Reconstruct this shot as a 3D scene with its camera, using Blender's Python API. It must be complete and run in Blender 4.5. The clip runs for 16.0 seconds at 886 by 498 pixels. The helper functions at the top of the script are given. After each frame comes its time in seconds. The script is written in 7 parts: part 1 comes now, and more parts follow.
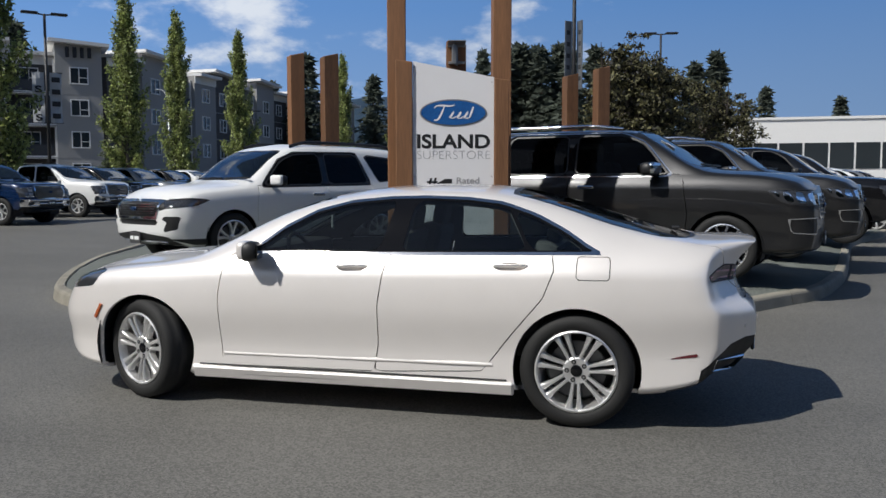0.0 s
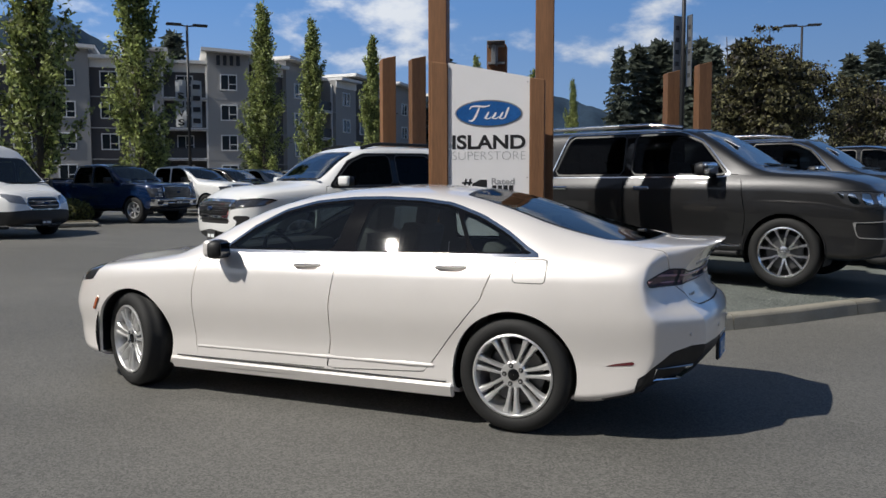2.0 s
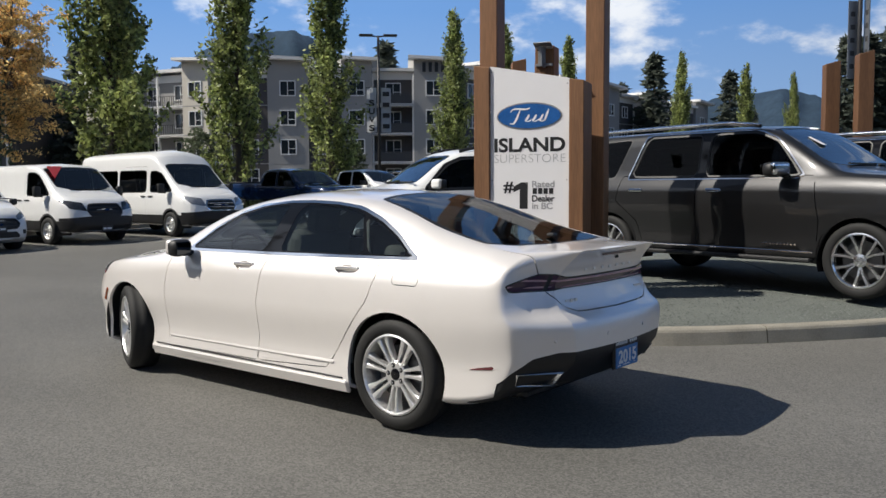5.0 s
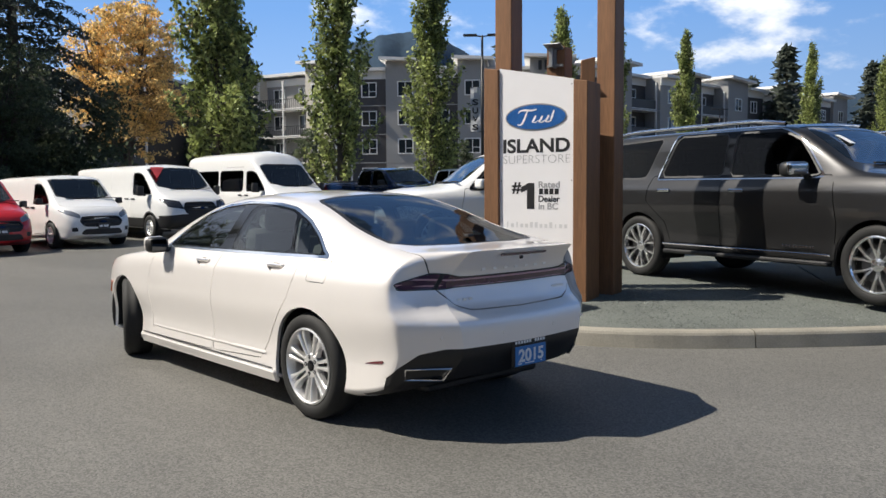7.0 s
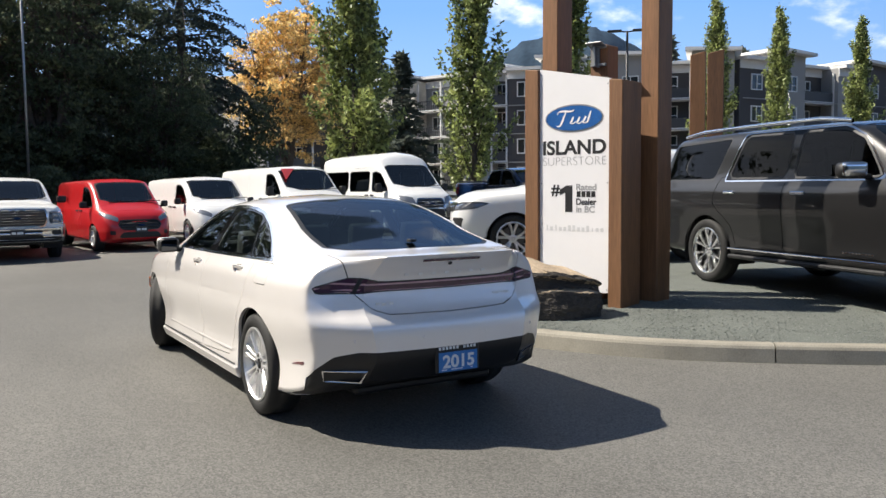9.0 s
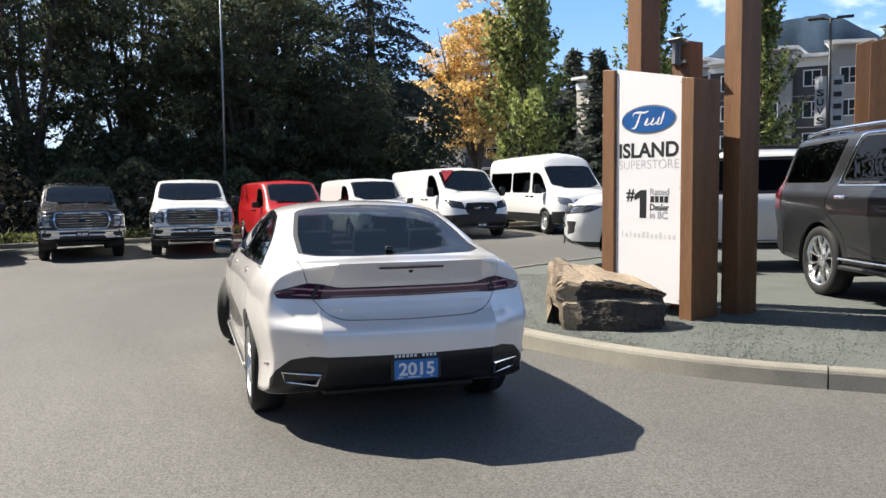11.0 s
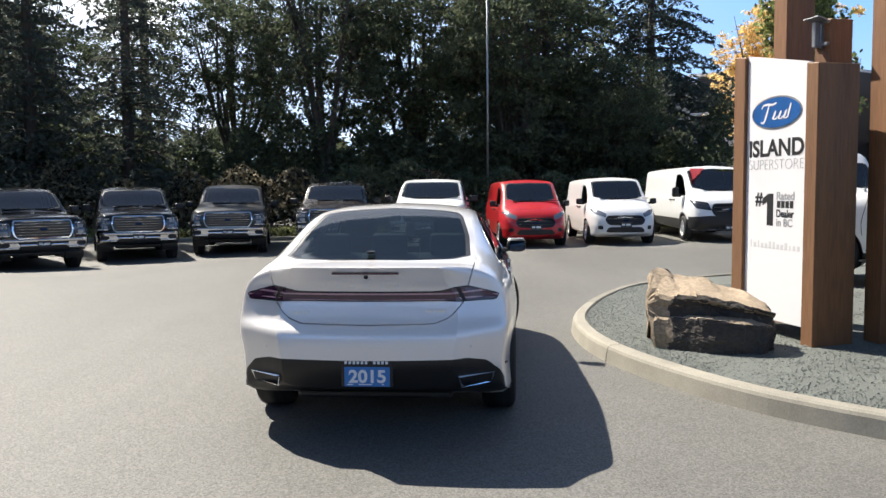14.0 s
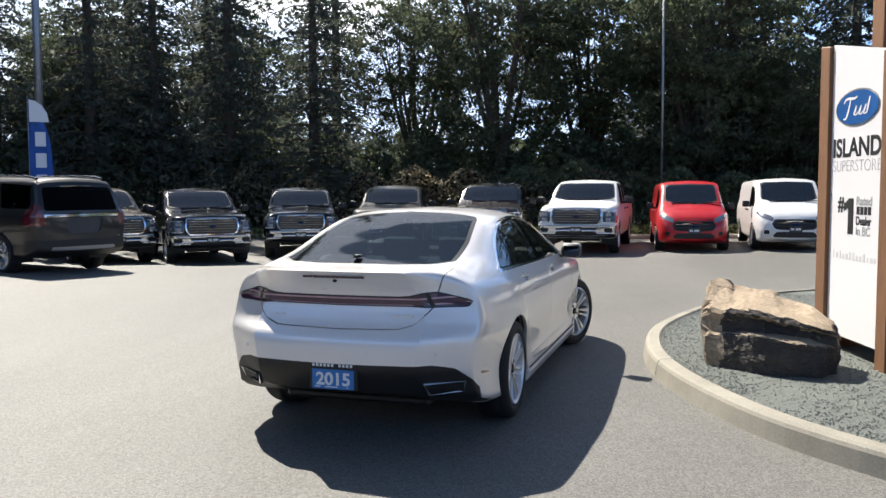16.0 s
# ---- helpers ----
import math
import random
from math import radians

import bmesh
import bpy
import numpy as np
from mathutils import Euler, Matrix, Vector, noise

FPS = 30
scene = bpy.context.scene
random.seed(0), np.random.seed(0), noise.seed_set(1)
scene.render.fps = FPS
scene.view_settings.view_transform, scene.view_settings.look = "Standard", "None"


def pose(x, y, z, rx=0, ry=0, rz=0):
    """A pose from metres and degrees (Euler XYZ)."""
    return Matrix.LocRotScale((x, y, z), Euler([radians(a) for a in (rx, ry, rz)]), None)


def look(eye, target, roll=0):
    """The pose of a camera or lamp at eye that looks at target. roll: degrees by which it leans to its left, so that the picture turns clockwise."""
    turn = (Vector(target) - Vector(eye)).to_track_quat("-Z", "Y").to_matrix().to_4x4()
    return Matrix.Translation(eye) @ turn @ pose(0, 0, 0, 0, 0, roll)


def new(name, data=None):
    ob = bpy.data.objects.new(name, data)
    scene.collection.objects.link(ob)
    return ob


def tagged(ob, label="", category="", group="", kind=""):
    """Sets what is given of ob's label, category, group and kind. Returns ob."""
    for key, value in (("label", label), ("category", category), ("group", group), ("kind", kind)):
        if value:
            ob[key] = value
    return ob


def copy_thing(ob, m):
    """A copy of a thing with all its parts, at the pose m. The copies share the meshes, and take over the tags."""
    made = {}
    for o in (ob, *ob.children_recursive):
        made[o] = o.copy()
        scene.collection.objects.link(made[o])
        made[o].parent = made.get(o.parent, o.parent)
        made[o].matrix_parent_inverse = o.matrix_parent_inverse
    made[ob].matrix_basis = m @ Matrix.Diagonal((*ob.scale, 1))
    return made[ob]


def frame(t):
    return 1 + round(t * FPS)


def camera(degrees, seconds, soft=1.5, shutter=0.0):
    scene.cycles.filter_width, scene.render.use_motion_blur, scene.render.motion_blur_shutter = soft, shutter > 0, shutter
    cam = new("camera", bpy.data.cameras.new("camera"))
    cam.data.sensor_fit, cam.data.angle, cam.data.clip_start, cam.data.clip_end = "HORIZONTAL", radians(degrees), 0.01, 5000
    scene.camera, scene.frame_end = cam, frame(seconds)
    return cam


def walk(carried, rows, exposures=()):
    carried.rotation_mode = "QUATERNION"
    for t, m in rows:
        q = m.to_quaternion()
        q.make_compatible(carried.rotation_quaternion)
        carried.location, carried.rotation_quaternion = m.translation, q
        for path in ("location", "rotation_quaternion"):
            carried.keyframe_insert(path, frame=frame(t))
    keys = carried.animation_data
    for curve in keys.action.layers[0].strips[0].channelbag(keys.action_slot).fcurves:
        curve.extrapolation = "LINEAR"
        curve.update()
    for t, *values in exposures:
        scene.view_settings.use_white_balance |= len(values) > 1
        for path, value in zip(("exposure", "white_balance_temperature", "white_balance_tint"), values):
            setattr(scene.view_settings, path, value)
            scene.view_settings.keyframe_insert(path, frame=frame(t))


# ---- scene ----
cam = camera(55.2, 16.0)
PATH = [
    (0, (-1.898, 5.783, 1.429), (-1.397, 3.853, 1.274), -0.1),
    (0.5, (-2.194, 5.714, 1.427), (-1.606, 3.808, 1.273), -0.1),
    (1, (-2.492, 5.646, 1.44), (-1.83, 3.765, 1.288), -0.1),
    (1.5, (-2.756, 5.511, 1.428), (-2.02, 3.658, 1.275), -0.1),
    (2, (-3.027, 5.41, 1.429), (-2.208, 3.592, 1.276), -0.1),
    (2.5, (-3.329, 5.292, 1.446), (-2.414, 3.52, 1.295), -0.1),
    (3, (-3.574, 5.142, 1.423), (-2.58, 3.413, 1.269), -0.1),
    (3.5, (-3.832, 4.994, 1.428), (-2.768, 3.308, 1.274), -0.1),
    (4, (-4.153, 4.841, 1.434), (-3.018, 3.201, 1.284), -0.2),
    (6.5, (-5.57, 3.998, 1.451), (-4.156, 2.592, 1.3), -0.4),
    (7, (-5.856, 3.792, 1.457), (-4.384, 2.447, 1.307), -0.4),
    (7.5, (-6.1, 3.545, 1.455), (-4.571, 2.265, 1.305), -0.4),
    (8, (-6.306, 3.267, 1.47), (-4.725, 2.051, 1.318), -0.4),
    (8.5, (-6.577, 2.99, 1.493), (-4.936, 1.857, 1.343), -0.5),
    (9, (-6.745, 2.666, 1.489), (-5.037, 1.636, 1.339), -0.5),
    (11.5, (-7.41, 0.964, 1.536), (-5.471, 0.495, 1.389), -0.5),
    (12, (-7.434, 0.605, 1.534), (-5.471, 0.253, 1.387), -0.5),
    (12.5, (-7.483, 0.257, 1.539), (-5.505, 0.001, 1.392), -0.5),
    (13, (-7.495, -0.103, 1.554), (-5.505, -0.239, 1.407), -0.5),
    (13.5, (-7.444, -0.453, 1.558), (-5.449, -0.444, 1.41), -0.4),
    (14, (-7.398, -0.794, 1.559), (-5.408, -0.662, 1.412), -0.4),
    (14.5, (-7.341, -1.145, 1.569), (-5.361, -0.902, 1.423), -0.3),
    (15, (-7.232, -1.47, 1.575), (-5.269, -1.115, 1.428), -0.3),
    (15.5, (-7.142, -1.803, 1.571), (-5.206, -1.323, 1.425), -0.4),
    (16, (-7.052, -2.149, 1.576), (-5.149, -1.549, 1.432), -0.3),
]
walk(cam, [(t, look(eye, target, roll)) for t, eye, target, roll in PATH], [(0, -0.15, 6180, 10), (2, -0.12, 6360, 10), (3.5, -0.05, 6430, 10), (6, 0.26, 6560, 10), (7.5, 0.48, 6650, 10), (9, 0.68, 6700, 10), (11, 0.86, 6660, 10), (12.5, 0.96, 6660, 10), (16, 0.98, 6550, 10)])


# ---------- light ----------
TO_SUN = Vector((0.60, 0.655, 1.0)).normalized()
world = bpy.data.worlds.new("sky")
scene.world = world
world.use_nodes = True
wn = world.node_tree
sky = wn.nodes.new("ShaderNodeTexSky")
sky.sky_type, sky.sun_disc = "NISHITA", False
sky.sun_elevation, sky.sun_rotation = math.asin(TO_SUN.z), math.atan2(TO_SUN.x, TO_SUN.y)
sky.air_density, sky.dust_density, sky.ozone_density = 1.2, 0.3, 2.0
bg = wn.nodes["Background"]
bg.inputs["Strength"].default_value = 0.048
wn.links.new(sky.outputs["Color"], bg.inputs["Color"])
sun_data = bpy.data.lights.new("sun", "SUN")
sun_data.energy, sun_data.angle, sun_data.color = 5.0, radians(0.53), (1.0, 0.945, 0.85)
sun = new("sun", sun_data)
sun.matrix_world = look(TO_SUN * 60, (0, 0, 0))


# ---------- materials ----------
def mat(name, col, rough=0.5, metal=0.0, var=0.12, scale=6.0, fine=60.0, bump=0.0, coat=0.0, spec=0.5, island=0.0, stretch=(1, 1, 1), rvar=0.08, rand=0.0, trans=0.0):
    m = bpy.data.materials.new(name)
    m.use_nodes = True
    nt = m.node_tree
    N, L = nt.nodes.new, nt.links.new
    b = nt.nodes["Principled BSDF"]
    b.inputs["Roughness"].default_value, b.inputs["Metallic"].default_value = rough, metal
    b.inputs["Specular IOR Level"].default_value = spec
    b.inputs["Coat Weight"].default_value, b.inputs["Coat Roughness"].default_value = coat, 0.03
    tc = N("ShaderNodeTexCoord")
    mp = N("ShaderNodeMapping")
    mp.inputs["Scale"].default_value = stretch
    L(tc.outputs["Object"], mp.inputs["Vector"])
    n1, n2 = N("ShaderNodeTexNoise"), N("ShaderNodeTexNoise")
    for n, s, d in ((n1, scale, 4), (n2, fine, 3)):
        n.inputs["Scale"].default_value, n.inputs["Detail"].default_value = s, d
        L(mp.outputs["Vector"], n.inputs["Vector"])
    mix = N("ShaderNodeMath")
    mix.operation = "MULTIPLY_ADD"
    mix.inputs[1].default_value = 0.5
    half = N("ShaderNodeMath")
    half.operation = "MULTIPLY"
    half.inputs[1].default_value = 0.5
    L(n2.outputs["Fac"], half.inputs[0])
    L(n1.outputs["Fac"], mix.inputs[0])
    L(half.outputs[0], mix.inputs[2])
    last = mix.outputs[0]
    if island or rand:
        src = N("ShaderNodeNewGeometry").outputs["Random Per Island"] if island else N("ShaderNodeObjectInfo").outputs["Random"]
        k = N("ShaderNodeMath")
        k.operation = "MULTIPLY_ADD"
        k.inputs[1].default_value, k.inputs[2].default_value = (island or rand), -0.5 * (island or rand)
        L(src, k.inputs[0])
        add = N("ShaderNodeMath")
        L(last, add.inputs[0])
        L(k.outputs[0], add.inputs[1])
        last = add.outputs[0]
    ramp = N("ShaderNodeMapRange")
    ramp.inputs["From Min"].default_value, ramp.inputs["From Max"].default_value = 0.25, 0.75
    ramp.inputs["To Min"].default_value, ramp.inputs["To Max"].default_value = 1 - var, 1 + var
    ramp.clamp = not (island or rand)
    L(last, ramp.inputs["Value"])
    mul = N("ShaderNodeVectorMath")
    mul.operation = "SCALE"
    mul.inputs[0].default_value = col
    L(ramp.outputs[0], mul.inputs["Scale"])
    L(mul.outputs[0], b.inputs["Base Color"])
    if rvar:
        rr = N("ShaderNodeMapRange")
        rr.inputs["To Min"].default_value, rr.inputs["To Max"].default_value = max(0.0, rough - rvar), min(1.0, rough + rvar)
        L(n1.outputs["Fac"], rr.inputs["Value"])
        L(rr.outputs[0], b.inputs["Roughness"])
    if bump:
        bp = N("ShaderNodeBump")
        bp.inputs["Strength"].default_value, bp.inputs["Distance"].default_value = min(1.0, bump * 40), bump
        L(n2.outputs["Fac"], bp.inputs["Height"])
        L(bp.outputs[0], b.inputs["Normal"])
    if trans:
        t = N("ShaderNodeBsdfTranslucent")
        L(mul.outputs[0], t.inputs["Color"])
        ms = N("ShaderNodeMixShader")
        ms.inputs[0].default_value = trans
        L(b.outputs[0], ms.inputs[1])
        L(t.outputs[0], ms.inputs[2])
        L(ms.outputs[0], nt.nodes["Material Output"].inputs[0])
    return m


def glass(name, tint, shine=0.05, rough=0.01, bend=4.5):
    """Thin panes: see-through, with a gloss that grows towards a slanting view."""
    m = bpy.data.materials.new(name)
    m.use_nodes = True
    nt = m.node_tree
    for n in list(nt.nodes):
        if n.type == "BSDF_PRINCIPLED":
            nt.nodes.remove(n)
    tr, gl, lw, up, add, ms = (nt.nodes.new(k) for k in ("ShaderNodeBsdfTransparent", "ShaderNodeBsdfGlossy", "ShaderNodeLayerWeight", "ShaderNodeMath", "ShaderNodeMath", "ShaderNodeMixShader"))
    tr.inputs["Color"].default_value = (*tint, 1)
    gl.inputs["Roughness"].default_value = rough
    lw.inputs["Blend"].default_value = 0.5
    up.operation, add.operation = "POWER", "MULTIPLY_ADD"
    up.inputs[1].default_value = bend
    add.inputs[1].default_value, add.inputs[2].default_value = 1 - shine, shine
    nt.links.new(lw.outputs["Facing"], up.inputs[0])
    nt.links.new(up.outputs[0], add.inputs[0])
    nt.links.new(add.outputs[0], ms.inputs[0])
    nt.links.new(tr.outputs[0], ms.inputs[1])
    nt.links.new(gl.outputs[0], ms.inputs[2])
    nt.links.new(ms.outputs[0], nt.nodes["Material Output"].inputs[0])
    return m


PEARL = mat("pearl_white_paint", (0.84, 0.80, 0.77), 0.38, 0.30, var=0.02, coat=1.0, fine=900, rvar=0.03)
WHITE = mat("white_vehicle_paint", (0.78, 0.78, 0.77), 0.35, var=0.03, coat=0.6, rvar=0.04)
GREY = mat("dark_grey_metallic_paint", (0.034, 0.034, 0.0355), 0.38, 0.65, var=0.05, fine=900, coat=0.6, spec=0.35, rvar=0.03)
BLACKP = mat("black_vehicle_paint", (0.008, 0.008, 0.009), 0.14, var=0.05, coat=0.5, spec=0.4, rvar=0.02)
NAVY = mat("navy_vehicle_paint", (0.006, 0.022, 0.075), 0.2, 0.2, var=0.05, coat=0.9)
BROWN = mat("brown_metallic_paint", (0.036, 0.028, 0.025), 0.28, 0.4, var=0.05, coat=0.9)
SILVER = mat("silver_vehicle_paint", (0.30, 0.31, 0.32), 0.33, 0.6, var=0.05, coat=0.8)
RED = mat("red_vehicle_paint", (0.52, 0.012, 0.016), 0.35, var=0.05, coat=0.7)
CHROME = mat("chrome", (0.80, 0.81, 0.83), 0.10, 1.0, var=0.04, rvar=0.04)
ALLOY = mat("machined_alloy", (0.78, 0.775, 0.77), 0.36, 0.8, var=0.05, rvar=0.06)
BRIGHTALLOY = mat("polished_alloy", (0.80, 0.80, 0.80), 0.2, 0.97, var=0.05, rvar=0.05)
DARKALLOY = mat("dark_alloy", (0.12, 0.12, 0.125), 0.4, 0.8, var=0.08)
TYRE = mat("tyre_rubber", (0.011, 0.011, 0.011), 0.75, var=0.25, fine=90, bump=0.001)
GLOSSBLACK = mat("gloss_black_trim", (0.006, 0.006, 0.007), 0.05, var=0.1, rvar=0.01, spec=0.3)
BLACK = mat("black_plastic", (0.014, 0.014, 0.015), 0.5, var=0.2)
SATIN = mat("grey_plastic", (0.05, 0.05, 0.052), 0.5, var=0.2)
CLOTH = mat("dark_upholstery", (0.03, 0.029, 0.028), 0.8, var=0.2, fine=150)
LIGHTCLOTH = mat("light_upholstery", (0.16, 0.155, 0.145), 0.7, var=0.1)
LENS = mat("lamp_lens", (0.36, 0.37, 0.39), 0.12, 0.55, var=0.3, scale=25, coat=1.0)
REDLENS = mat("red_lamp_lens", (0.11, 0.012, 0.018), 0.12, var=0.25, scale=20, coat=1.0)
DARKRED = mat("smoked_red_lens", (0.050, 0.013, 0.038), 0.10, var=0.25, scale=20, coat=1.0)
PINKLENS = mat("pale_red_light_guide", (0.46, 0.27, 0.31), 0.25, var=0.1, coat=0.6)
AMBER = mat("amber_lens", (0.42, 0.09, 0.02), 0.2, var=0.15, coat=1.0)
PAPER = mat("white_paper", (0.74, 0.76, 0.76), 0.8, var=0.03)
PINK = mat("pink_sticker", (0.75, 0.10, 0.12), 0.7, var=0.03)
BLUEP = mat("blue_plastic", (0.03, 0.18, 0.47), 0.4, var=0.05)
TINT = glass("tinted_glass", (0.13, 0.145, 0.15), 0.015)
DARKLENS = mat("smoked_lamp_lens", (0.06, 0.062, 0.068), 0.1, 0.4, var=0.5, scale=14, coat=1.0)
PRIVACY = glass("privacy_glass", (0.045, 0.048, 0.05), 0.010)
CLEAR = glass("windscreen_glass", (0.50, 0.56, 0.55), 0.06)
PALESCREEN = glass("pale_windscreen_glass", (0.42, 0.48, 0.48), 0.15)
MIRROR = mat("mirror_glass", (0.06, 0.063, 0.066), 0.02, 1.0, var=0.0, rvar=0)


# ---------- mesh helpers ----------
def mesh_object(name, verts, faces, material, parent=None, label="", smooth=False, normals=None):
    me = bpy.data.meshes.new(name)
    me.from_pydata([tuple(v) for v in verts], [], faces)
    me.materials.append(material)
    if smooth:
        me.polygons.foreach_set("use_smooth", [True] * len(me.polygons))
        if normals is not None:
            me.normals_split_custom_set_from_vertices([tuple(n) for n in normals])
    me.update()
    ob = new(name, me)
    ob.parent = parent
    return tagged(ob, label)


def part(name, bm, material, parent=None, label="", smooth=False):
    me = bpy.data.meshes.new(name)
    bmesh.ops.recalc_face_normals(bm, faces=bm.faces)
    bm.to_mesh(me)
    bm.free()
    me.materials.append(material)
    if smooth:
        me.polygons.foreach_set("use_smooth", [True] * len(me.polygons))
    ob = new(name, me)
    ob.parent = parent
    return tagged(ob, label)


def thing(name, m, label, category, group="", kind=""):
    ob = new(name)
    ob.matrix_world = m
    return tagged(ob, label, category, group, kind)


def box(bm, c, s, bevel=0.0, turn=None, seg=1, taper=None):
    made = bmesh.ops.create_cube(bm, size=1.0)["verts"]
    for v in made:
        v.co = Vector((v.co.x * s[0], v.co.y * s[1], v.co.z * s[2]))
        if taper and v.co.z > 0:
            v.co.x *= taper
            v.co.y *= taper
    if bevel:
        edges = list({e for v in made for e in v.link_edges})
        made = list({v for f in bmesh.ops.bevel(bm, geom=edges, offset=bevel, segments=seg, affect="EDGES", profile=0.6)["faces"] for v in f.verts} | {v for v in made if v.is_valid})
    m = Matrix.Translation(c) @ (turn if turn is not None else Matrix.Identity(4))
    bmesh.ops.transform(bm, matrix=m, verts=[v for v in made if v.is_valid])
    return bm


def boxes(*args, **kw):
    bm = bmesh.new()
    for a in args:
        box(bm, *a, **kw)
    return bm


def rod(bm, a, b, r0, r1=None, n=8, caps=True):
    a, b = Vector(a), Vector(b)
    r1 = r0 if r1 is None else r1
    q = (b - a).to_track_quat("Z", "Y").to_matrix()
    rings = []
    for p, r in ((a, r0), (b, r1)):
        rings.append([bm.verts.new(p + q @ Vector((r * math.cos(t * math.tau / n), r * math.sin(t * math.tau / n), 0))) for t in range(n)])
    for i in range(n):
        bm.faces.new((rings[0][i], rings[0][(i + 1) % n], rings[1][(i + 1) % n], rings[1][i]))
    if caps:
        bm.faces.new(rings[0][::-1])
        bm.faces.new(rings[1])
    return bm


def lathe(profile, n=40, axis="y"):
    """A mesh spun round the y axis from pairs of radius and y."""
    verts, faces, k = [], [], len(profile)
    for i in range(n):
        t = i * math.tau / n
        for r, y in profile:
            verts.append((r * math.cos(t), y, r * math.sin(t)))
    for i in range(n):
        j = (i + 1) % n
        for a in range(k - 1):
            faces.append((i * k + a, i * k + a + 1, j * k + a + 1, j * k + a))
    return verts, faces


def prism(bm, outline, y0, y1):
    """A plate with the outline given in x and z, from y0 to y1."""
    a = [bm.verts.new((x, y0, z)) for x, z in outline]
    b = [bm.verts.new((x, y1, z)) for x, z in outline]
    bm.faces.new(a)
    bm.faces.new(b[::-1])
    n = len(a)
    for i in range(n):
        bm.faces.new((a[i], b[i], b[(i + 1) % n], a[(i + 1) % n]))
    return bm


def words(name, text, size, material, parent, m, width=None, heavy=0.0, depth=0.0008, label=""):
    """Lettering as a mesh; m carries x to the right and y up."""
    cu = bpy.data.curves.new(name, "FONT")
    cu.body, cu.size, cu.extrude, cu.offset = text, size, depth, heavy
    cu.align_x, cu.align_y = "LEFT", "BOTTOM_BASELINE"
    tmp = new(name, cu)
    bpy.context.view_layer.update()
    me = bpy.data.meshes.new_from_object(tmp.evaluated_get(bpy.context.evaluated_depsgraph_get()))
    bpy.data.objects.remove(tmp)
    co = np.array([v.co for v in me.vertices])
    lo, hi = co.min(0), co.max(0)
    sx = width / (hi[0] - lo[0]) if width else 1.0
    for v in me.vertices:
        v.co.x = (v.co.x - lo[0]) * sx
    # one mesh for each character: joined islands, and dots with their stems
    root = list(range(len(me.vertices)))

    def top_of(i):
        while root[i] != i:
            root[i] = root[root[i]]
            i = root[i]
        return i

    for e in me.edges:
        root[top_of(e.vertices[0])] = top_of(e.vertices[1])
    spans = {}
    for v in me.vertices:
        q = spans.setdefault(top_of(v.index), [1e9, -1e9])
        q[0], q[1] = min(q[0], v.co.x), max(q[1], v.co.x)
    groups = []
    for r, (x0, x1) in sorted(spans.items(), key=lambda kv: kv[1][0]):
        if groups and (x0 + x1) / 2 < groups[-1][1]:
            groups[-1][0].add(r)
            groups[-1][1] = max(groups[-1][1], x1)
        else:
            groups.append([{r}, x1])
    made = None
    for roots, _ in groups:
        faces = [tuple(p.vertices) for p in me.polygons if top_of(p.vertices[0]) in roots]
        ids = sorted({i for f in faces for i in f})
        at_ = {i: k for k, i in enumerate(ids)}
        made = mesh_object(name, [me.vertices[i].co for i in ids], [tuple(at_[i] for i in f) for f in faces], material, parent, label)
        made.matrix_local = m
    return made


# ---------- curves and outlines ----------
def curve(*pairs):
    pts = sorted(pairs)
    x, y = np.array([p[0] for p in pts], float), np.array([p[1] for p in pts], float)
    h = np.diff(x)
    d = np.diff(y) / h
    s = np.zeros(len(x))
    s[0], s[-1] = d[0], d[-1]
    for i in range(1, len(x) - 1):
        if d[i - 1] * d[i] > 0:
            a, b = 2 * h[i] + h[i - 1], h[i] + 2 * h[i - 1]
            s[i] = (a + b) / (a / d[i - 1] + b / d[i])

    def f(q):
        q = np.clip(np.asarray(q, float), x[0], x[-1])
        i = np.clip(np.searchsorted(x, q) - 1, 0, len(x) - 2)
        t = (q - x[i]) / h[i]
        return (2 * t**3 - 3 * t**2 + 1) * y[i] + (t**3 - 2 * t**2 + t) * h[i] * s[i] + (3 * t**2 - 2 * t**3) * y[i + 1] + (t**3 - t**2) * h[i] * s[i + 1]

    return f


def poly(pts, r=0.0):
    """The signed distance to an outline, less than nought inside; r rounds its corners outwards."""
    p = np.array(pts, float)

    def f(a, b):
        q = np.stack([a, b], 1)
        best, inside = np.full(len(q), 1e9), np.zeros(len(q), bool)
        for i in range(len(p)):
            u, v = p[i], p[(i + 1) % len(p)]
            e = v - u
            w = q - u
            t = np.clip((w @ e) / (e @ e), 0, 1)
            best = np.minimum(best, np.hypot(*(w - t[:, None] * e).T))
            cross = (u[1] > q[:, 1]) != (v[1] > q[:, 1])
            with np.errstate(divide="ignore", invalid="ignore"):
                xi = u[0] + (q[:, 1] - u[1]) * e[0] / (e[1] if e[1] else 1e-12)
            inside ^= cross & (q[:, 0] < xi)
        return np.where(inside, -best, best) - r

    return f


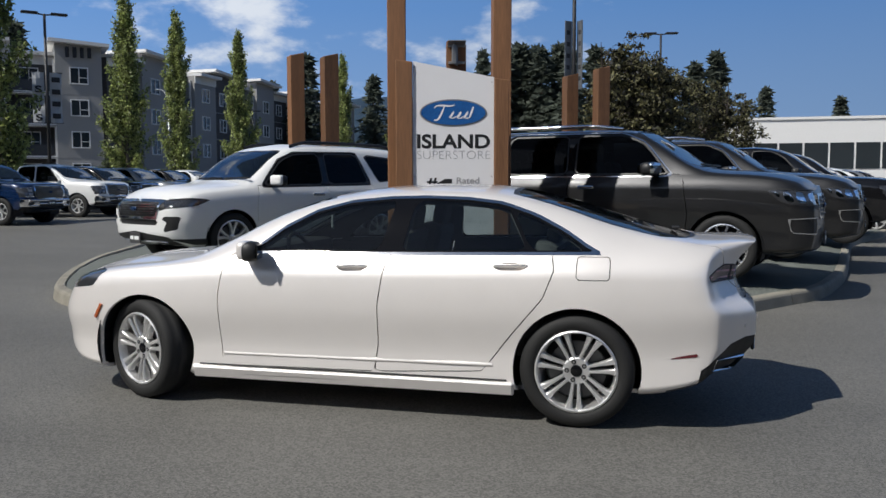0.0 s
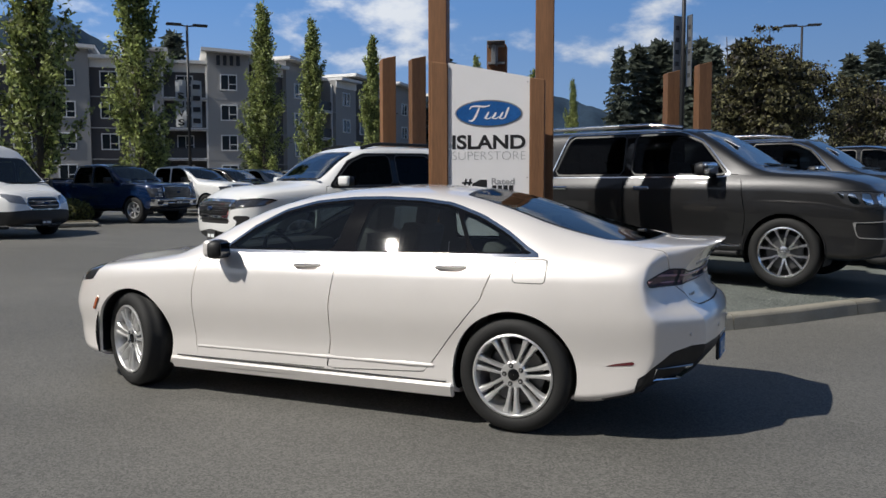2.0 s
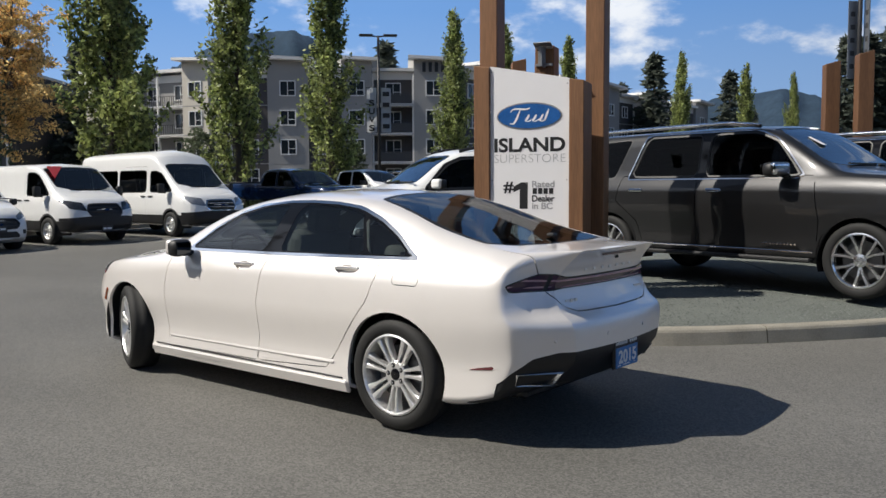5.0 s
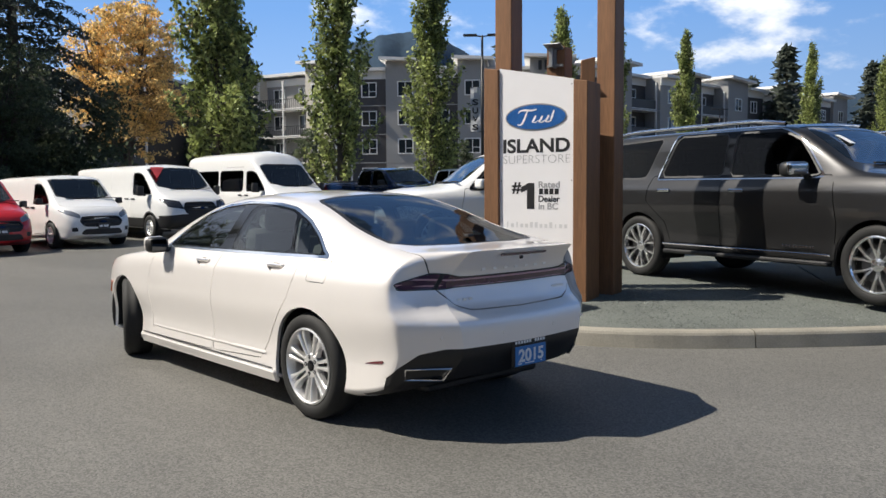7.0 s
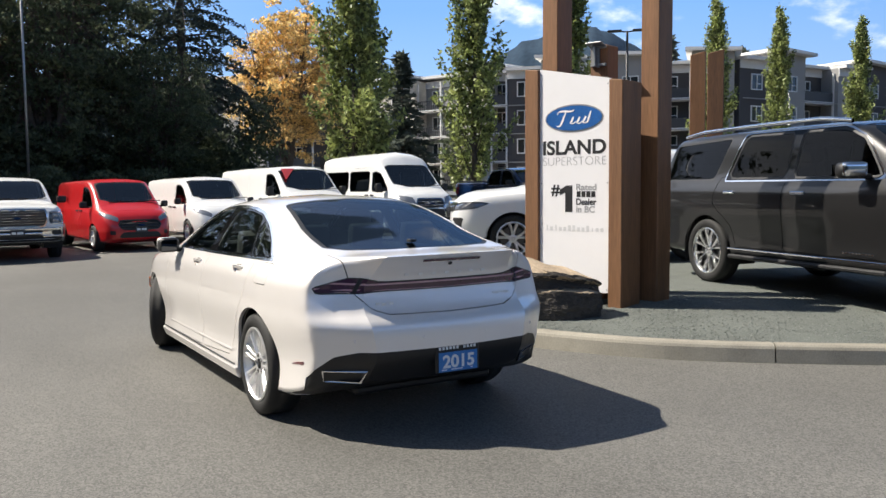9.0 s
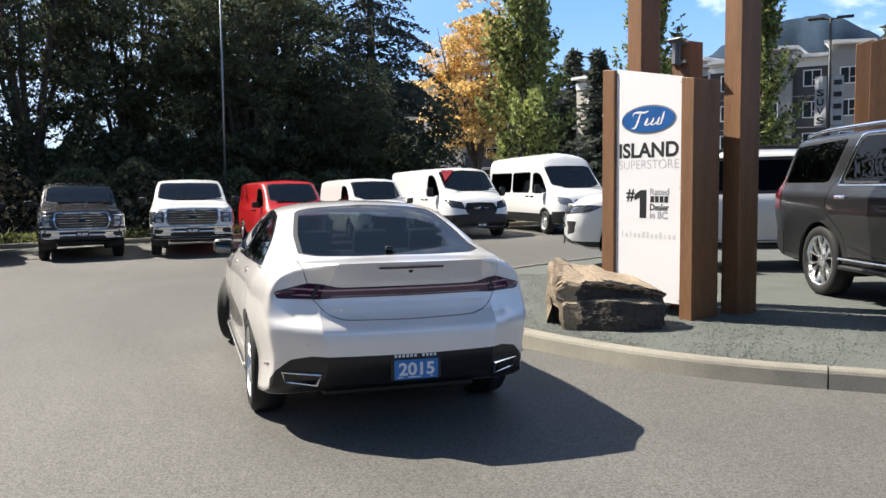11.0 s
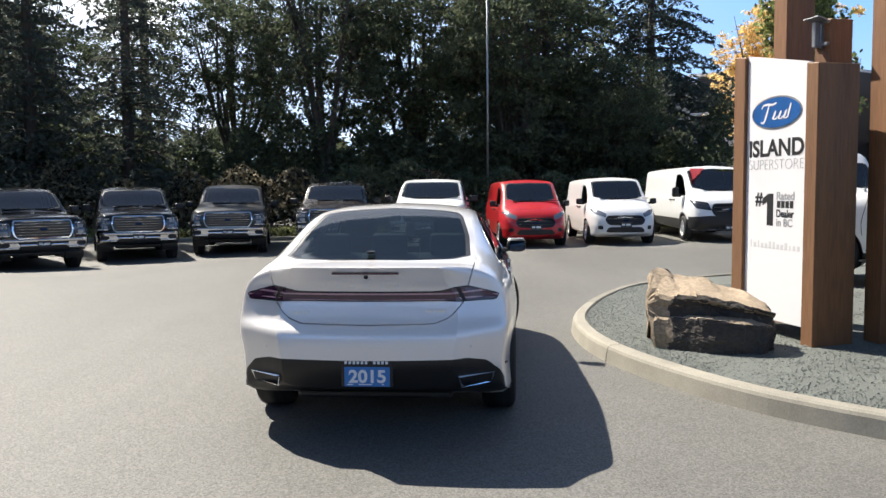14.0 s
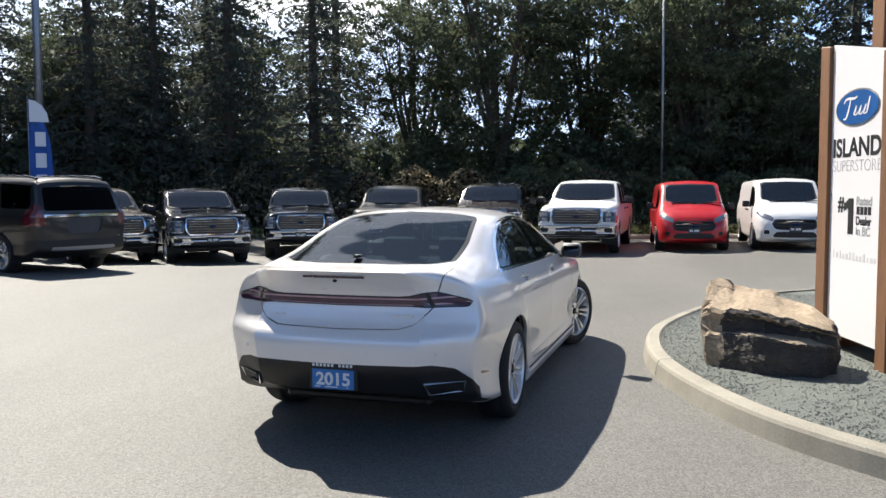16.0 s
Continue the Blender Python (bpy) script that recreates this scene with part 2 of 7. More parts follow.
class Shell:
    """A vehicle's skin: a lofted surface that outlines cut into panels."""

    def __init__(self, xs, sections, segs, nose=None, tail=None, bulge=(0.03, 0.03), reach=0.5, cols=17, arc=0.0):
        half = []
        for sec in sections:
            s = np.r_[0, np.cumsum(np.hypot(*np.diff(sec, axis=0).T) + 1e-5)]
            q = np.concatenate([np.linspace(s[i], s[i + 1], n, endpoint=False) for i, n in enumerate(segs)] + [s[-1:]])
            half.append(np.stack([curve(*zip(s, sec[:, 0]))(q), curve(*zip(s, sec[:, 1]))(q)], 1))
        half = np.array(half)
        nx, m = half.shape[:2]
        left = np.concatenate([np.broadcast_to(np.array(xs)[:, None, None], (nx, m, 1)), half], 2)
        right = left[:, -2::-1] * (1, -1, 1)
        grid = np.concatenate([left, right], 1)
        w = grid.shape[1]
        v = grid.reshape(-1, 3)
        f = [(i * w + j, i * w + j + 1, (i + 1) * w + j + 1, (i + 1) * w + j) for i in range(nx - 1) for j in range(w - 1)]
        v = [*map(np.array, v)]
        for i, sign, bul in ((nx - 1, 1, bulge[0]), (0, -1, bulge[1])):
            rows = []
            for j in range(m):
                row = []
                for c in range(cols):
                    s = 1 - 2 * c / (cols - 1)
                    sharp = j >= m - 1 - segs[-1] - segs[-2]
                    if c == 0 and not sharp:
                        row.append(i * w + j)
                    elif c == cols - 1 and not sharp:
                        row.append(i * w + (w - 1 - j))
                    else:
                        p = grid[i, j].copy()
                        p[1] *= s
                        p[0] += sign * bul * (1 - s * s)
                        row.append(len(v))
                        v.append(p)
                rows.append(row)
            for j in range(m - 1):
                for c in range(cols - 1):
                    q = (rows[j][c], rows[j][c + 1], rows[j + 1][c + 1], rows[j + 1][c])
                    f.append(q[::-1] if sign > 0 else q)
        v = np.array(v)
        for warp, sign, end in ((nose, 1, xs[-1]), (tail, -1, xs[0])):
            if warp:
                k = np.clip(1 - (end - v[:, 0]) * sign / reach, 0, 1)
                k = k * k * (3 - 2 * k)
                v[:, 0] += warp(v[:, 2]) * k * sign
                if sign < 0 and arc:
                    v[:, 0] -= arc * k * (1 - np.clip(np.abs(v[:, 1]) / 0.6, 0, 1) ** 2)
        self.v, self.f, self.lab = v, f, ["body"] * len(f)
        n = np.zeros_like(v)
        q = np.array(f)
        fn = np.cross(v[q[:, 2]] - v[q[:, 0]], v[q[:, 3]] - v[q[:, 1]])
        for c in range(4):
            np.add.at(n, q[:, c], fn)
        # points that lie on one another share a normal
        key = {}
        for i, p in enumerate(np.round(v, 4)):
            key.setdefault(tuple(p), []).append(i)
        for ids in key.values():
            done = set()
            for i in ids if len(ids) > 1 else ():
                if i not in done:
                    like = [k for k in ids if k not in done and n[k] @ n[i] > 0.6 * np.linalg.norm(n[k]) * np.linalg.norm(n[i])] or [i]
                    n[like] = n[like].sum(0)
                    done.update(like)
        ln = np.linalg.norm(n, axis=1, keepdims=True)
        self.n = n / np.where(ln > 0, ln, 1)

    def cut(self, fn, inside, frm=("body",), where=None):
        val = fn(self.v)
        ok = where(self.v, self.n) if where else np.ones(len(val), bool)
        vl, okl = val.tolist(), ok.tolist()
        v, n = self.v.tolist(), self.n.tolist()
        faces, labs, seen = [], [], {}
        for f, l in zip(self.f, self.lab):
            if l not in frm or not all(okl[i] for i in f):
                faces.append(f), labs.append(l)
                continue
            neg = sum(vl[i] < 0 for i in f)
            if neg == 0 or neg == len(f):
                faces.append(f), labs.append(inside if neg else l)
                continue
            a, b = [], []
            for i, j in zip(f, f[1:] + f[:1]):
                (a if vl[i] < 0 else b).append(i)
                if (vl[i] < 0) != (vl[j] < 0):
                    k = (min(i, j), max(i, j))
                    if k not in seen:
                        t = vl[i] / (vl[i] - vl[j])
                        seen[k] = len(v)
                        v.append([p + (q - p) * t for p, q in zip(v[i], v[j])])
                        n.append([p + (q - p) * t for p, q in zip(n[i], n[j])])
                    a.append(seen[k]), b.append(seen[k])
            for g, m in ((a, inside), (b, l)):
                if len(g) > 2:
                    faces.append(tuple(g)), labs.append(m)
        self.v, self.n, self.f, self.lab = np.array(v), np.array(n), faces, labs

    def gap(self, fn, width, inside, frm=("body",), where=None):
        """Cuts a panel out of the skin, with an open joint round it."""
        self.cut(lambda P: fn(P) - width / 2, "joint", frm, where)
        self.cut(lambda P: fn(P) + width / 2, inside, ("joint",), where)
        self.lab = ["none" if l == "joint" else l for l in self.lab]

    def pair(self, name, labels, material, parent, **kw):
        """The same part on either side, as two meshes."""
        keep, made = self.lab, []
        c = [float(np.mean([self.v[i][1] for i in f])) if l in labels else 0.0 for f, l in zip(self.f, self.lab)]
        for s in (1, -1):
            self.lab = ["now" if l in labels and y * s > 0 else "" for l, y in zip(keep, c)]
            made.append(self.emit(name, {"now"}, material, parent, **kw))
        self.lab = keep
        return made

    def relabel(self, frm, pick):
        c = np.array([self.v[list(f)].mean(0) if l == frm else (0, 0, 0) for f, l in zip(self.f, self.lab)])
        self.lab = [pick(*p) if l == frm else l for p, l in zip(c, self.lab)]

    def emit(self, name, labels, material, parent, sink=0.0, flange=0.0, label="", plain=None, even=0.0):
        faces = [f for f, l in zip(self.f, self.lab) if l in labels]
        if not faces:
            return None
        ids = sorted({i for f in faces for i in f})
        at = {i: k for k, i in enumerate(ids)}
        v, n = self.v[ids] - self.n[ids] * sink, self.n[ids]
        out = [tuple(at[i] for i in f) for f in faces]
        if even:
            # a pane of drawn glass bends less than the skin round it
            n = n * (1 - even) + n.mean(0) * even
            n /= np.linalg.norm(n, axis=1, keepdims=True)
        v, n = v.tolist(), n.tolist()
        if flange:
            count = {}
            spot = [tuple(np.round(p, 4)) for p in v]
            for f in out:
                for a, b in zip(f, f[1:] + f[:1]):
                    count[spot[a], spot[b]] = (a, b)
            rim = [e for k, e in count.items() if (k[1], k[0]) not in count and k[0] != k[1] and not (plain and plain(*k[0]))]
            twin, lip = {}, {}
            for a, b in rim:
                o = np.cross(np.subtract(v[b], v[a]), n[a])
                o = o / (np.linalg.norm(o) + 1e-9)
                for i in (a, b):
                    lip[i] = lip.get(i, 0) + o
            for e in rim:
                for i in e:
                    if i not in twin:
                        twin[i] = (len(v), len(v) + 1)
                        o = (lip[i] / (np.linalg.norm(lip[i]) + 1e-9)).tolist()
                        v.append(v[i]), n.append(o)
                        v.append([p - q * flange for p, q in zip(v[i], n[i])]), n.append(o)
            out += [(twin[b][0], twin[a][0], twin[a][1], twin[b][1]) for a, b in rim]
        return mesh_object(name, v, out, material, parent, label, True, n)

    def front(self, y, z, sign=1):
        """How far forward the skin reaches at that y and z."""
        ok = self.v[:, 0] * sign > 0.6 * (self.v[:, 0] * sign).max()
        p = self.v[ok]
        d = (p[:, 1] - y) ** 2 + (p[:, 2] - z) ** 2
        k = np.argsort(d)[:4]
        return float(np.average(p[k, 0], weights=1 / (d[k] + 1e-5)))


def stations(x0, x1, n, dense=0.16, extra=()):
    """Places along a length, closer together near its ends."""
    t = np.linspace(0, 1, n)
    s = t - dense * np.sin(math.tau * t) / 1.05
    return np.unique(np.round(np.r_[x0 + (x1 - x0) * s, extra], 4))



# ---------- ground ----------
def ease(a, b, x):
    t = min(1.0, max(0.0, (x - a) / (b - a)))
    return t * t * (3 - 2 * t)


def lie(x, y):
    """The height of the asphalt: level round the sedan, falling gently across the far row."""
    return ease(5, 13, x) * -0.02 * (min(9.0, max(-18.0, y)) + 6.0)


def asphalt():
    """Worn asphalt: pale and dark stones, broad stains, and worn lanes."""
    m = mat("asphalt", (0.124, 0.120, 0.109), 0.7, var=0.18, scale=1.1, fine=110.0, bump=0.006, spec=0.5, rvar=0.06)
    nt = m.node_tree
    N, L = nt.nodes.new, nt.links.new
    b = nt.nodes["Principled BSDF"]
    tc = N("ShaderNodeTexCoord")
    old = b.inputs["Base Color"].links[0].from_socket
    cells = N("ShaderNodeTexVoronoi")
    cells.inputs["Scale"].default_value = 105.0
    L(tc.outputs["Object"], cells.inputs["Vector"])
    grain = N("ShaderNodeMapRange")
    grain.inputs["To Min"].default_value, grain.inputs["To Max"].default_value = 0.58, 1.45
    hue = N("ShaderNodeSeparateColor")
    L(cells.outputs["Color"], hue.inputs[0])
    L(hue.outputs[0], grain.inputs["Value"])
    worn = N("ShaderNodeTexNoise")
    worn.inputs["Scale"].default_value, worn.inputs["Detail"].default_value, worn.inputs["Distortion"].default_value = 0.16, 5.0, 1.2
    mp = N("ShaderNodeMapping")
    mp.inputs["Scale"].default_value = (0.6, 1.6, 1.0)
    L(tc.outputs["Object"], mp.inputs["Vector"])
    L(mp.outputs[0], worn.inputs["Vector"])
    wide = N("ShaderNodeMapRange")
    wide.inputs["From Min"].default_value, wide.inputs["From Max"].default_value = 0.35, 0.65
    wide.inputs["To Min"].default_value, wide.inputs["To Max"].default_value = 0.86, 1.16
    L(worn.outputs["Fac"], wide.inputs["Value"])
    k = N("ShaderNodeMath")
    k.operation = "MULTIPLY"
    L(grain.outputs[0], k.inputs[0])
    L(wide.outputs[0], k.inputs[1])
    mul = N("ShaderNodeVectorMath")
    mul.operation = "SCALE"
    L(old, mul.inputs[0])
    L(k.outputs[0], mul.inputs["Scale"])
    L(mul.outputs[0], b.inputs["Base Color"])
    return m


ASPHALT = asphalt()
CONCRETE = mat("kerb_concrete", (0.285, 0.264, 0.216), 0.85, var=0.34, scale=3.5, fine=90.0, bump=0.002, rand=0.3)
GRAVEL = mat("grey_green_gravel", (0.122, 0.133, 0.120), 0.9, var=0.32, scale=2.2, fine=110.0, bump=0.009)
STONE = mat("gravel_stone", (0.150, 0.164, 0.149), 0.85, var=0.25, island=0.8)
TIMBER = mat("stained_timber", (0.20, 0.095, 0.042), 0.62, var=0.42, scale=5.0, fine=42.0, bump=0.002, stretch=(1.6, 1.6, 0.12), rand=0.35)
PANEL = mat("white_sign_panel", (0.80, 0.79, 0.80), 0.4, var=0.02, coat=0.2)
INK = mat("black_sign_print", (0.012, 0.012, 0.014), 0.5, var=0.1)
GREYINK = mat("grey_sign_print", (0.34, 0.34, 0.35), 0.5, var=0.05)
BADGE = mat("dark_blue_badge", (0.008, 0.028, 0.09), 0.25, 0.3, var=0.2)
PALEINK = mat("pale_grey_sign_print", (0.60, 0.60, 0.61), 0.5, var=0.05)
SIGNBLUE = mat("blue_sign_oval", (0.02, 0.105, 0.33), 0.3, var=0.35, scale=3.0, coat=0.4)
# darker copy of the boulder's stone, with shade in its colour
SHADESTONE = mat("shaded_dark_stone", (0.065, 0.055, 0.047), 0.9, var=0.5, scale=3.0, fine=26.0, bump=0.03, stretch=(1, 1, 2.0))
SANDSTONE = mat("weathered_sandstone", (0.34, 0.265, 0.185), 0.9, var=0.6, scale=4.0, fine=30.0, bump=0.010, stretch=(1, 1, 1.6))
STEEL = mat("dark_painted_steel", (0.035, 0.035, 0.037), 0.5, 0.3, var=0.15)
GALV = mat("galvanised_steel", (0.32, 0.33, 0.34), 0.45, 0.8, var=0.15)

axis = np.unique(np.round(np.r_[np.sign(u := np.linspace(-1, 1, 121)) * np.abs(u) ** 3.2 * 2400, np.linspace(-30, 30, 61)], 3))
gv = [(x, y, lie(x, y)) for x in axis for y in axis]
na = len(axis)
gf = [(i * na + j, (i + 1) * na + j, (i + 1) * na + j + 1, i * na + j + 1) for i in range(na - 1) for j in range(na - 1)]
tagged(mesh_object("ground", gv, gf, ASPHALT, smooth=True), "worn grey asphalt of the car park", "ground", kind="structure")

KERB = [(-7.7, -22.0), (-5.95, -14.5), (-4.68, -8.4), (-4.17, -6.45), (-3.78, -5.35), (-3.3, -4.64), (-2.85, -3.98), (-2.38, -3.38), (-1.88, -2.82), (-1.35, -2.39), (-0.6, -1.99), (0.1, -1.73), (0.8, -1.59), (1.65, -1.56), (2.45, -1.69),
        (3.5, -2.0), (4.55, -2.46), (5.35, -3.05), (6.05, -3.95), (6.75, -5.05), (7.38, -6.2), (7.88, -7.25), (8.25, -8.3), (8.7, -9.6), (9.2, -11.2), (9.8, -13.5), (10.4, -17), (10.6, -24), (1, -26)]


def smooth_loop(pts, step):
    """A closed curve through the points, in even steps."""
    p, out = np.array(pts, float), []
    n = len(p)
    for i in range(n):
        a, b, c, d = p[i - 1], p[i], p[(i + 1) % n], p[(i + 2) % n]
        k = max(2, int(np.hypot(*(c - b)) / step))
        for t in np.arange(k) / k:
            out.append(0.5 * (2 * b + (c - a) * t + (2 * a - 5 * b + 4 * c - d) * t * t + (3 * b - a - 3 * c + d) * t**3))
    return np.array(out)


loop = smooth_loop(KERB, 0.16)
tang = np.roll(loop, -1, 0) - np.roll(loop, 1, 0)
tang /= np.linalg.norm(tang, axis=1, keepdims=True)
inward = np.stack([tang[:, 1], -tang[:, 0]], 1)
if np.dot((loop.mean(0) - loop[0]), inward[0]) < 0:
    inward = -inward
KH = 0.15
PROFILE = [(0.0, -0.02), (0.004, 0.0), (0.022, 0.115), (0.034, 0.137), (0.058, KH), (0.145, KH + 0.004), (0.16, KH - 0.012), (0.16, 0.05)]
kerb = thing("kerb", pose(0, 0, 0), "pale concrete kerb round the gravel island", "kerb", kind="structure")
dist = np.r_[0, np.cumsum(np.hypot(*np.diff(loop, axis=0).T))]
first = int(np.argmin(np.hypot(loop[:, 0] + 2.49, loop[:, 1] + 3.13)))
runs, start = [], first
for i in range(first + 1, first + len(loop) + 1):
    span = (dist[i % len(loop)] - dist[start % len(loop)]) % dist[-1]
    if span > 2.75 or i == first + len(loop):
        runs.append((start, i))
        start = i
for a, b in runs:
    v, f, k = [], [], len(PROFILE)
    ids = list(range(a, b + 1))
    for c, i in enumerate(ids):
        p, q, t = loop[i % len(loop)], inward[i % len(loop)], tang[i % len(loop)]
        pull = 0.006 if c == 0 else (-0.006 if c == len(ids) - 1 else 0.0)
        z0 = lie(*p)
        for off, z in PROFILE:
            s = p + q * off + t * pull
            v.append((s[0], s[1], z0 + z))
    for c in range(len(ids) - 1):
        f += [(c * k + e, c * k + e + 1, c * k + k + e + 1, c * k + k + e) for e in range(k - 1)]
    f += [tuple(range(k)), tuple((len(ids) - 1) * k + e for e in range(k))[::-1]]
    mesh_object("kerb_section", v, f, CONCRETE, kerb)

mid = np.array((1.5, -11.0))


def bank(d):
    """The gravel's height by its distance from the kerb."""
    return KH - 0.02 + 0.10 * (1 - math.exp(-max(0.0, d) / 0.9))


gv, gf, rings = [], [], (0.155, 0.3, 0.5, 0.8, 1.2, 1.8, 2.6)
for off in rings:
    for p, q in zip(loop, inward):
        s = p + q * off
        gv.append((s[0], s[1], bank(off - 0.155) + 0.012 * noise.noise((s[0] * 1.7, s[1] * 1.7, 0.3))))
for fr in (0.75, 0.5, 0.25, 0.02):
    for p, q in zip(loop, inward):
        s = mid + (p + q * 2.6 - mid) * fr
        gv.append((s[0], s[1], 0.25 + 0.015 * noise.noise((s[0] * 1.7, s[1] * 1.7, 0.3))))
n = len(loop)
for r in range(len(rings) + 3):
    gf += [(r * n + i, r * n + (i + 1) % n, (r + 1) * n + (i + 1) % n, (r + 1) * n + i) for i in range(n)]
tagged(mesh_object("gravel_bed", gv, gf, GRAVEL, smooth=True), "grey-green gravel bed of the display island", "gravel", kind="structure")

# loose stones where the walk passes nearest
rng = np.random.default_rng(4)
sv, sf = [], []
near = [i for i in range(n) if -3.6 < loop[i, 0] < 5.2 and loop[i, 1] > -4.8]
for _ in range(24000):
    i = near[rng.integers(len(near))]
    off = 0.17 + 3.1 * rng.random() ** 1.6
    s = loop[i] + inward[i] * off + tang[i] * rng.uniform(-0.1, 0.1)
    r = rng.uniform(0.005, 0.012)
    z = bank(off - 0.155) + 0.004
    a = rng.uniform(0, 6.28)
    b = len(sv)
    for k in range(4):
        rr = r * rng.uniform(0.7, 1.3)
        sv.append((s[0] + rr * math.cos(a + k * 1.57), s[1] + rr * math.sin(a + k * 1.57), z + rng.uniform(-0.3, 0.3) * r))
    sv.append((s[0], s[1], z + r * rng.uniform(0.35, 0.75)))
    sf += [(b + k, b + (k + 1) % 4, b + 4) for k in range(4)]
tagged(mesh_object("gravel_stones", sv, sf, STONE), "loose grey-green crushed gravel", "gravel", kind="stuff")


# ---------- the sign ----------
SIGN_O, SIGN_D = Vector((0.747, -3.112, 0)), Vector((-0.9585, -0.2855, 0))
SIGN_N = Vector((-0.2855, 0.9585, 0))
board = Matrix((( *SIGN_D.xy, 0), (SIGN_N.x, SIGN_N.y, 0), (0, 0, 1))).transposed().to_4x4()
board.translation = SIGN_O
# local axes of the sign: x along the panel, y out of its face, z up
sign = thing("dealer_sign", board, "white dealership sign panel between stained timber posts with black lettering", "sign")


def timber(parent, outline, y0, y1, name="post", m=None):
    bm = bmesh.new()
    prism(bm, outline, y0, y1)
    bmesh.ops.recalc_face_normals(bm, faces=bm.faces)
    bmesh.ops.bevel(bm, geom=list(bm.edges), offset=0.008, segments=1, affect="EDGES")
    ob = part(name, bm, TIMBER, parent)
    if m is not None:
        ob.matrix_local = m
    return ob


def slope(s):
    return 2.742 - 0.19 * s


bm = bmesh.new()
prism(bm, [(0, 0.345), (0.882, 0.345), (0.882, slope(0.882)), (0, slope(0))], -0.03, 0.0)
part("panel", bm, PANEL, sign, "white sign panel with a sloping top")
timber(sign, [(-0.185, 0.1), (-0.003, 0.1), (-0.003, slope(-0.003) - 0.01), (-0.185, slope(-0.185) - 0.02)], -0.34, 0.03)
timber(sign, [(0.886, 0.1), (1.045, 0.1), (1.045, slope(1.05) - 0.0), (0.886, slope(0.886) - 0.01)], -0.36, 0.03)
mesh_object("panel_back", [(0, -0.3, 0.345), (0.88, -0.3, 0.345), (0.88, -0.3, 2.5), (0, -0.3, 2.66)], [(0, 1, 2, 3)], TIMBER, sign)
inv = board.inverted()
for wx, wy in ((1.09, -3.63), (-0.04, -4.08)):
    p = inv @ Vector((wx, wy, 0))
    timber(sign, [(p.x - 0.105, 0.1), (p.x + 0.105, 0.1), (p.x + 0.105, 6.0), (p.x - 0.105, 6.0)], p.y - 0.15, p.y + 0.15, "tall_post")
p = inv @ Vector((0.42, -3.75, 0))
timber(sign, [(p.x - 0.11, 0.1), (p.x + 0.11, 0.1), (p.x + 0.11, 2.99), (p.x - 0.11, 3.03)], p.y - 0.11, p.y + 0.11, "lamp_post")
bm = bmesh.new()
for z in (2.78, 2.97):
    box(bm, (p.x, p.y + 0.125, z), (0.19, 0.03, 0.03), 0.004)
box(bm, (p.x, p.y + 0.125, 2.87), (0.03, 0.03, 0.24), 0.004)
box(bm, (p.x - 0.03, p.y + 0.16, 2.87), (0.05, 0.05, 0.22), 0.006)
box(bm, (p.x, p.y + 0.17, 2.99), (0.2, 0.14, 0.012), 0.003, pose(0, 0, 0, 18, 0, 0))
part("lamp_bracket", bm, GALV, sign, "galvanised lamp bracket")
ov = bmesh.new()
out = [(0.44 + 0.365 * math.cos(t), 2.19 + 0.146 * math.sin(t)) for t in np.linspace(0, math.tau, 49)[:-1]]
prism(ov, out, 0.0, 0.004)
oval = part("oval_rim", ov, GALV, sign)
ov = bmesh.new()
prism(ov, [(0.44 + 0.35 * math.cos(t), 2.19 + 0.131 * math.sin(t)) for t in np.linspace(0, math.tau, 49)[:-1]], 0.004, 0.007)
part("oval_face", ov, SIGNBLUE, oval, "deep blue oval")


def stroke(pts, w0, w1):
    """A flat white brush stroke on the oval, wide in the middle."""
    bm = bmesh.new()
    f = smooth_loop(pts + pts[-2:0:-1], 0.012)
    f = f[:len(f) // 2 + 1]
    n, left, right = len(f), [], []
    for i in range(n):
        d = f[min(i + 1, n - 1)] - f[max(i - 1, 0)]
        d = np.array((-d[1], d[0])) / (np.hypot(*d) + 1e-9) * (w0 + (w1 - w0) * math.sin(math.pi * i / (n - 1)))
        left.append(f[i] + d), right.append(f[i] - d)
    rows = [[bm.verts.new((p[0], y, p[1])) for p in side_] for side_ in (left, right) for y in (0.0075, 0.0095)]
    for i in range(n - 1):
        for a, b in ((1, 3), (0, 1), (3, 2)):
            bm.faces.new((rows[a][i], rows[a][i + 1], rows[b][i + 1], rows[b][i]))
    part("oval_mark", bm, PANEL, oval, "white brush mark")


# plain white brush marks
stroke([(0.235, 2.235), (0.255, 2.262), (0.32, 2.268), (0.40, 2.262), (0.455, 2.275)], 0.004, 0.011)
stroke([(0.225, 2.115), (0.265, 2.112), (0.30, 2.16), (0.325, 2.215), (0.345, 2.262)], 0.004, 0.012)
for x0, tall in ((0.41, 0.07), (0.49, 0.066), (0.565, 0.07)):
    stroke([(x0 - 0.012, 2.135), (x0 + 0.012, 2.165), (x0 + 0.034, 2.135 + tall)], 0.005, 0.0125)
    stroke([(x0 - 0.01, 2.137), (x0 + 0.03, 2.132), (x0 + 0.062, 2.155)], 0.003, 0.006)
stroke([(0.615, 2.135), (0.635, 2.19), (0.66, 2.255)], 0.005, 0.012)


def on_panel(s, z):
    return Matrix(((1, 0, 0, s), (0, 0, 1, 0.0015), (0, 1, 0, z), (0, 0, 0, 1)))


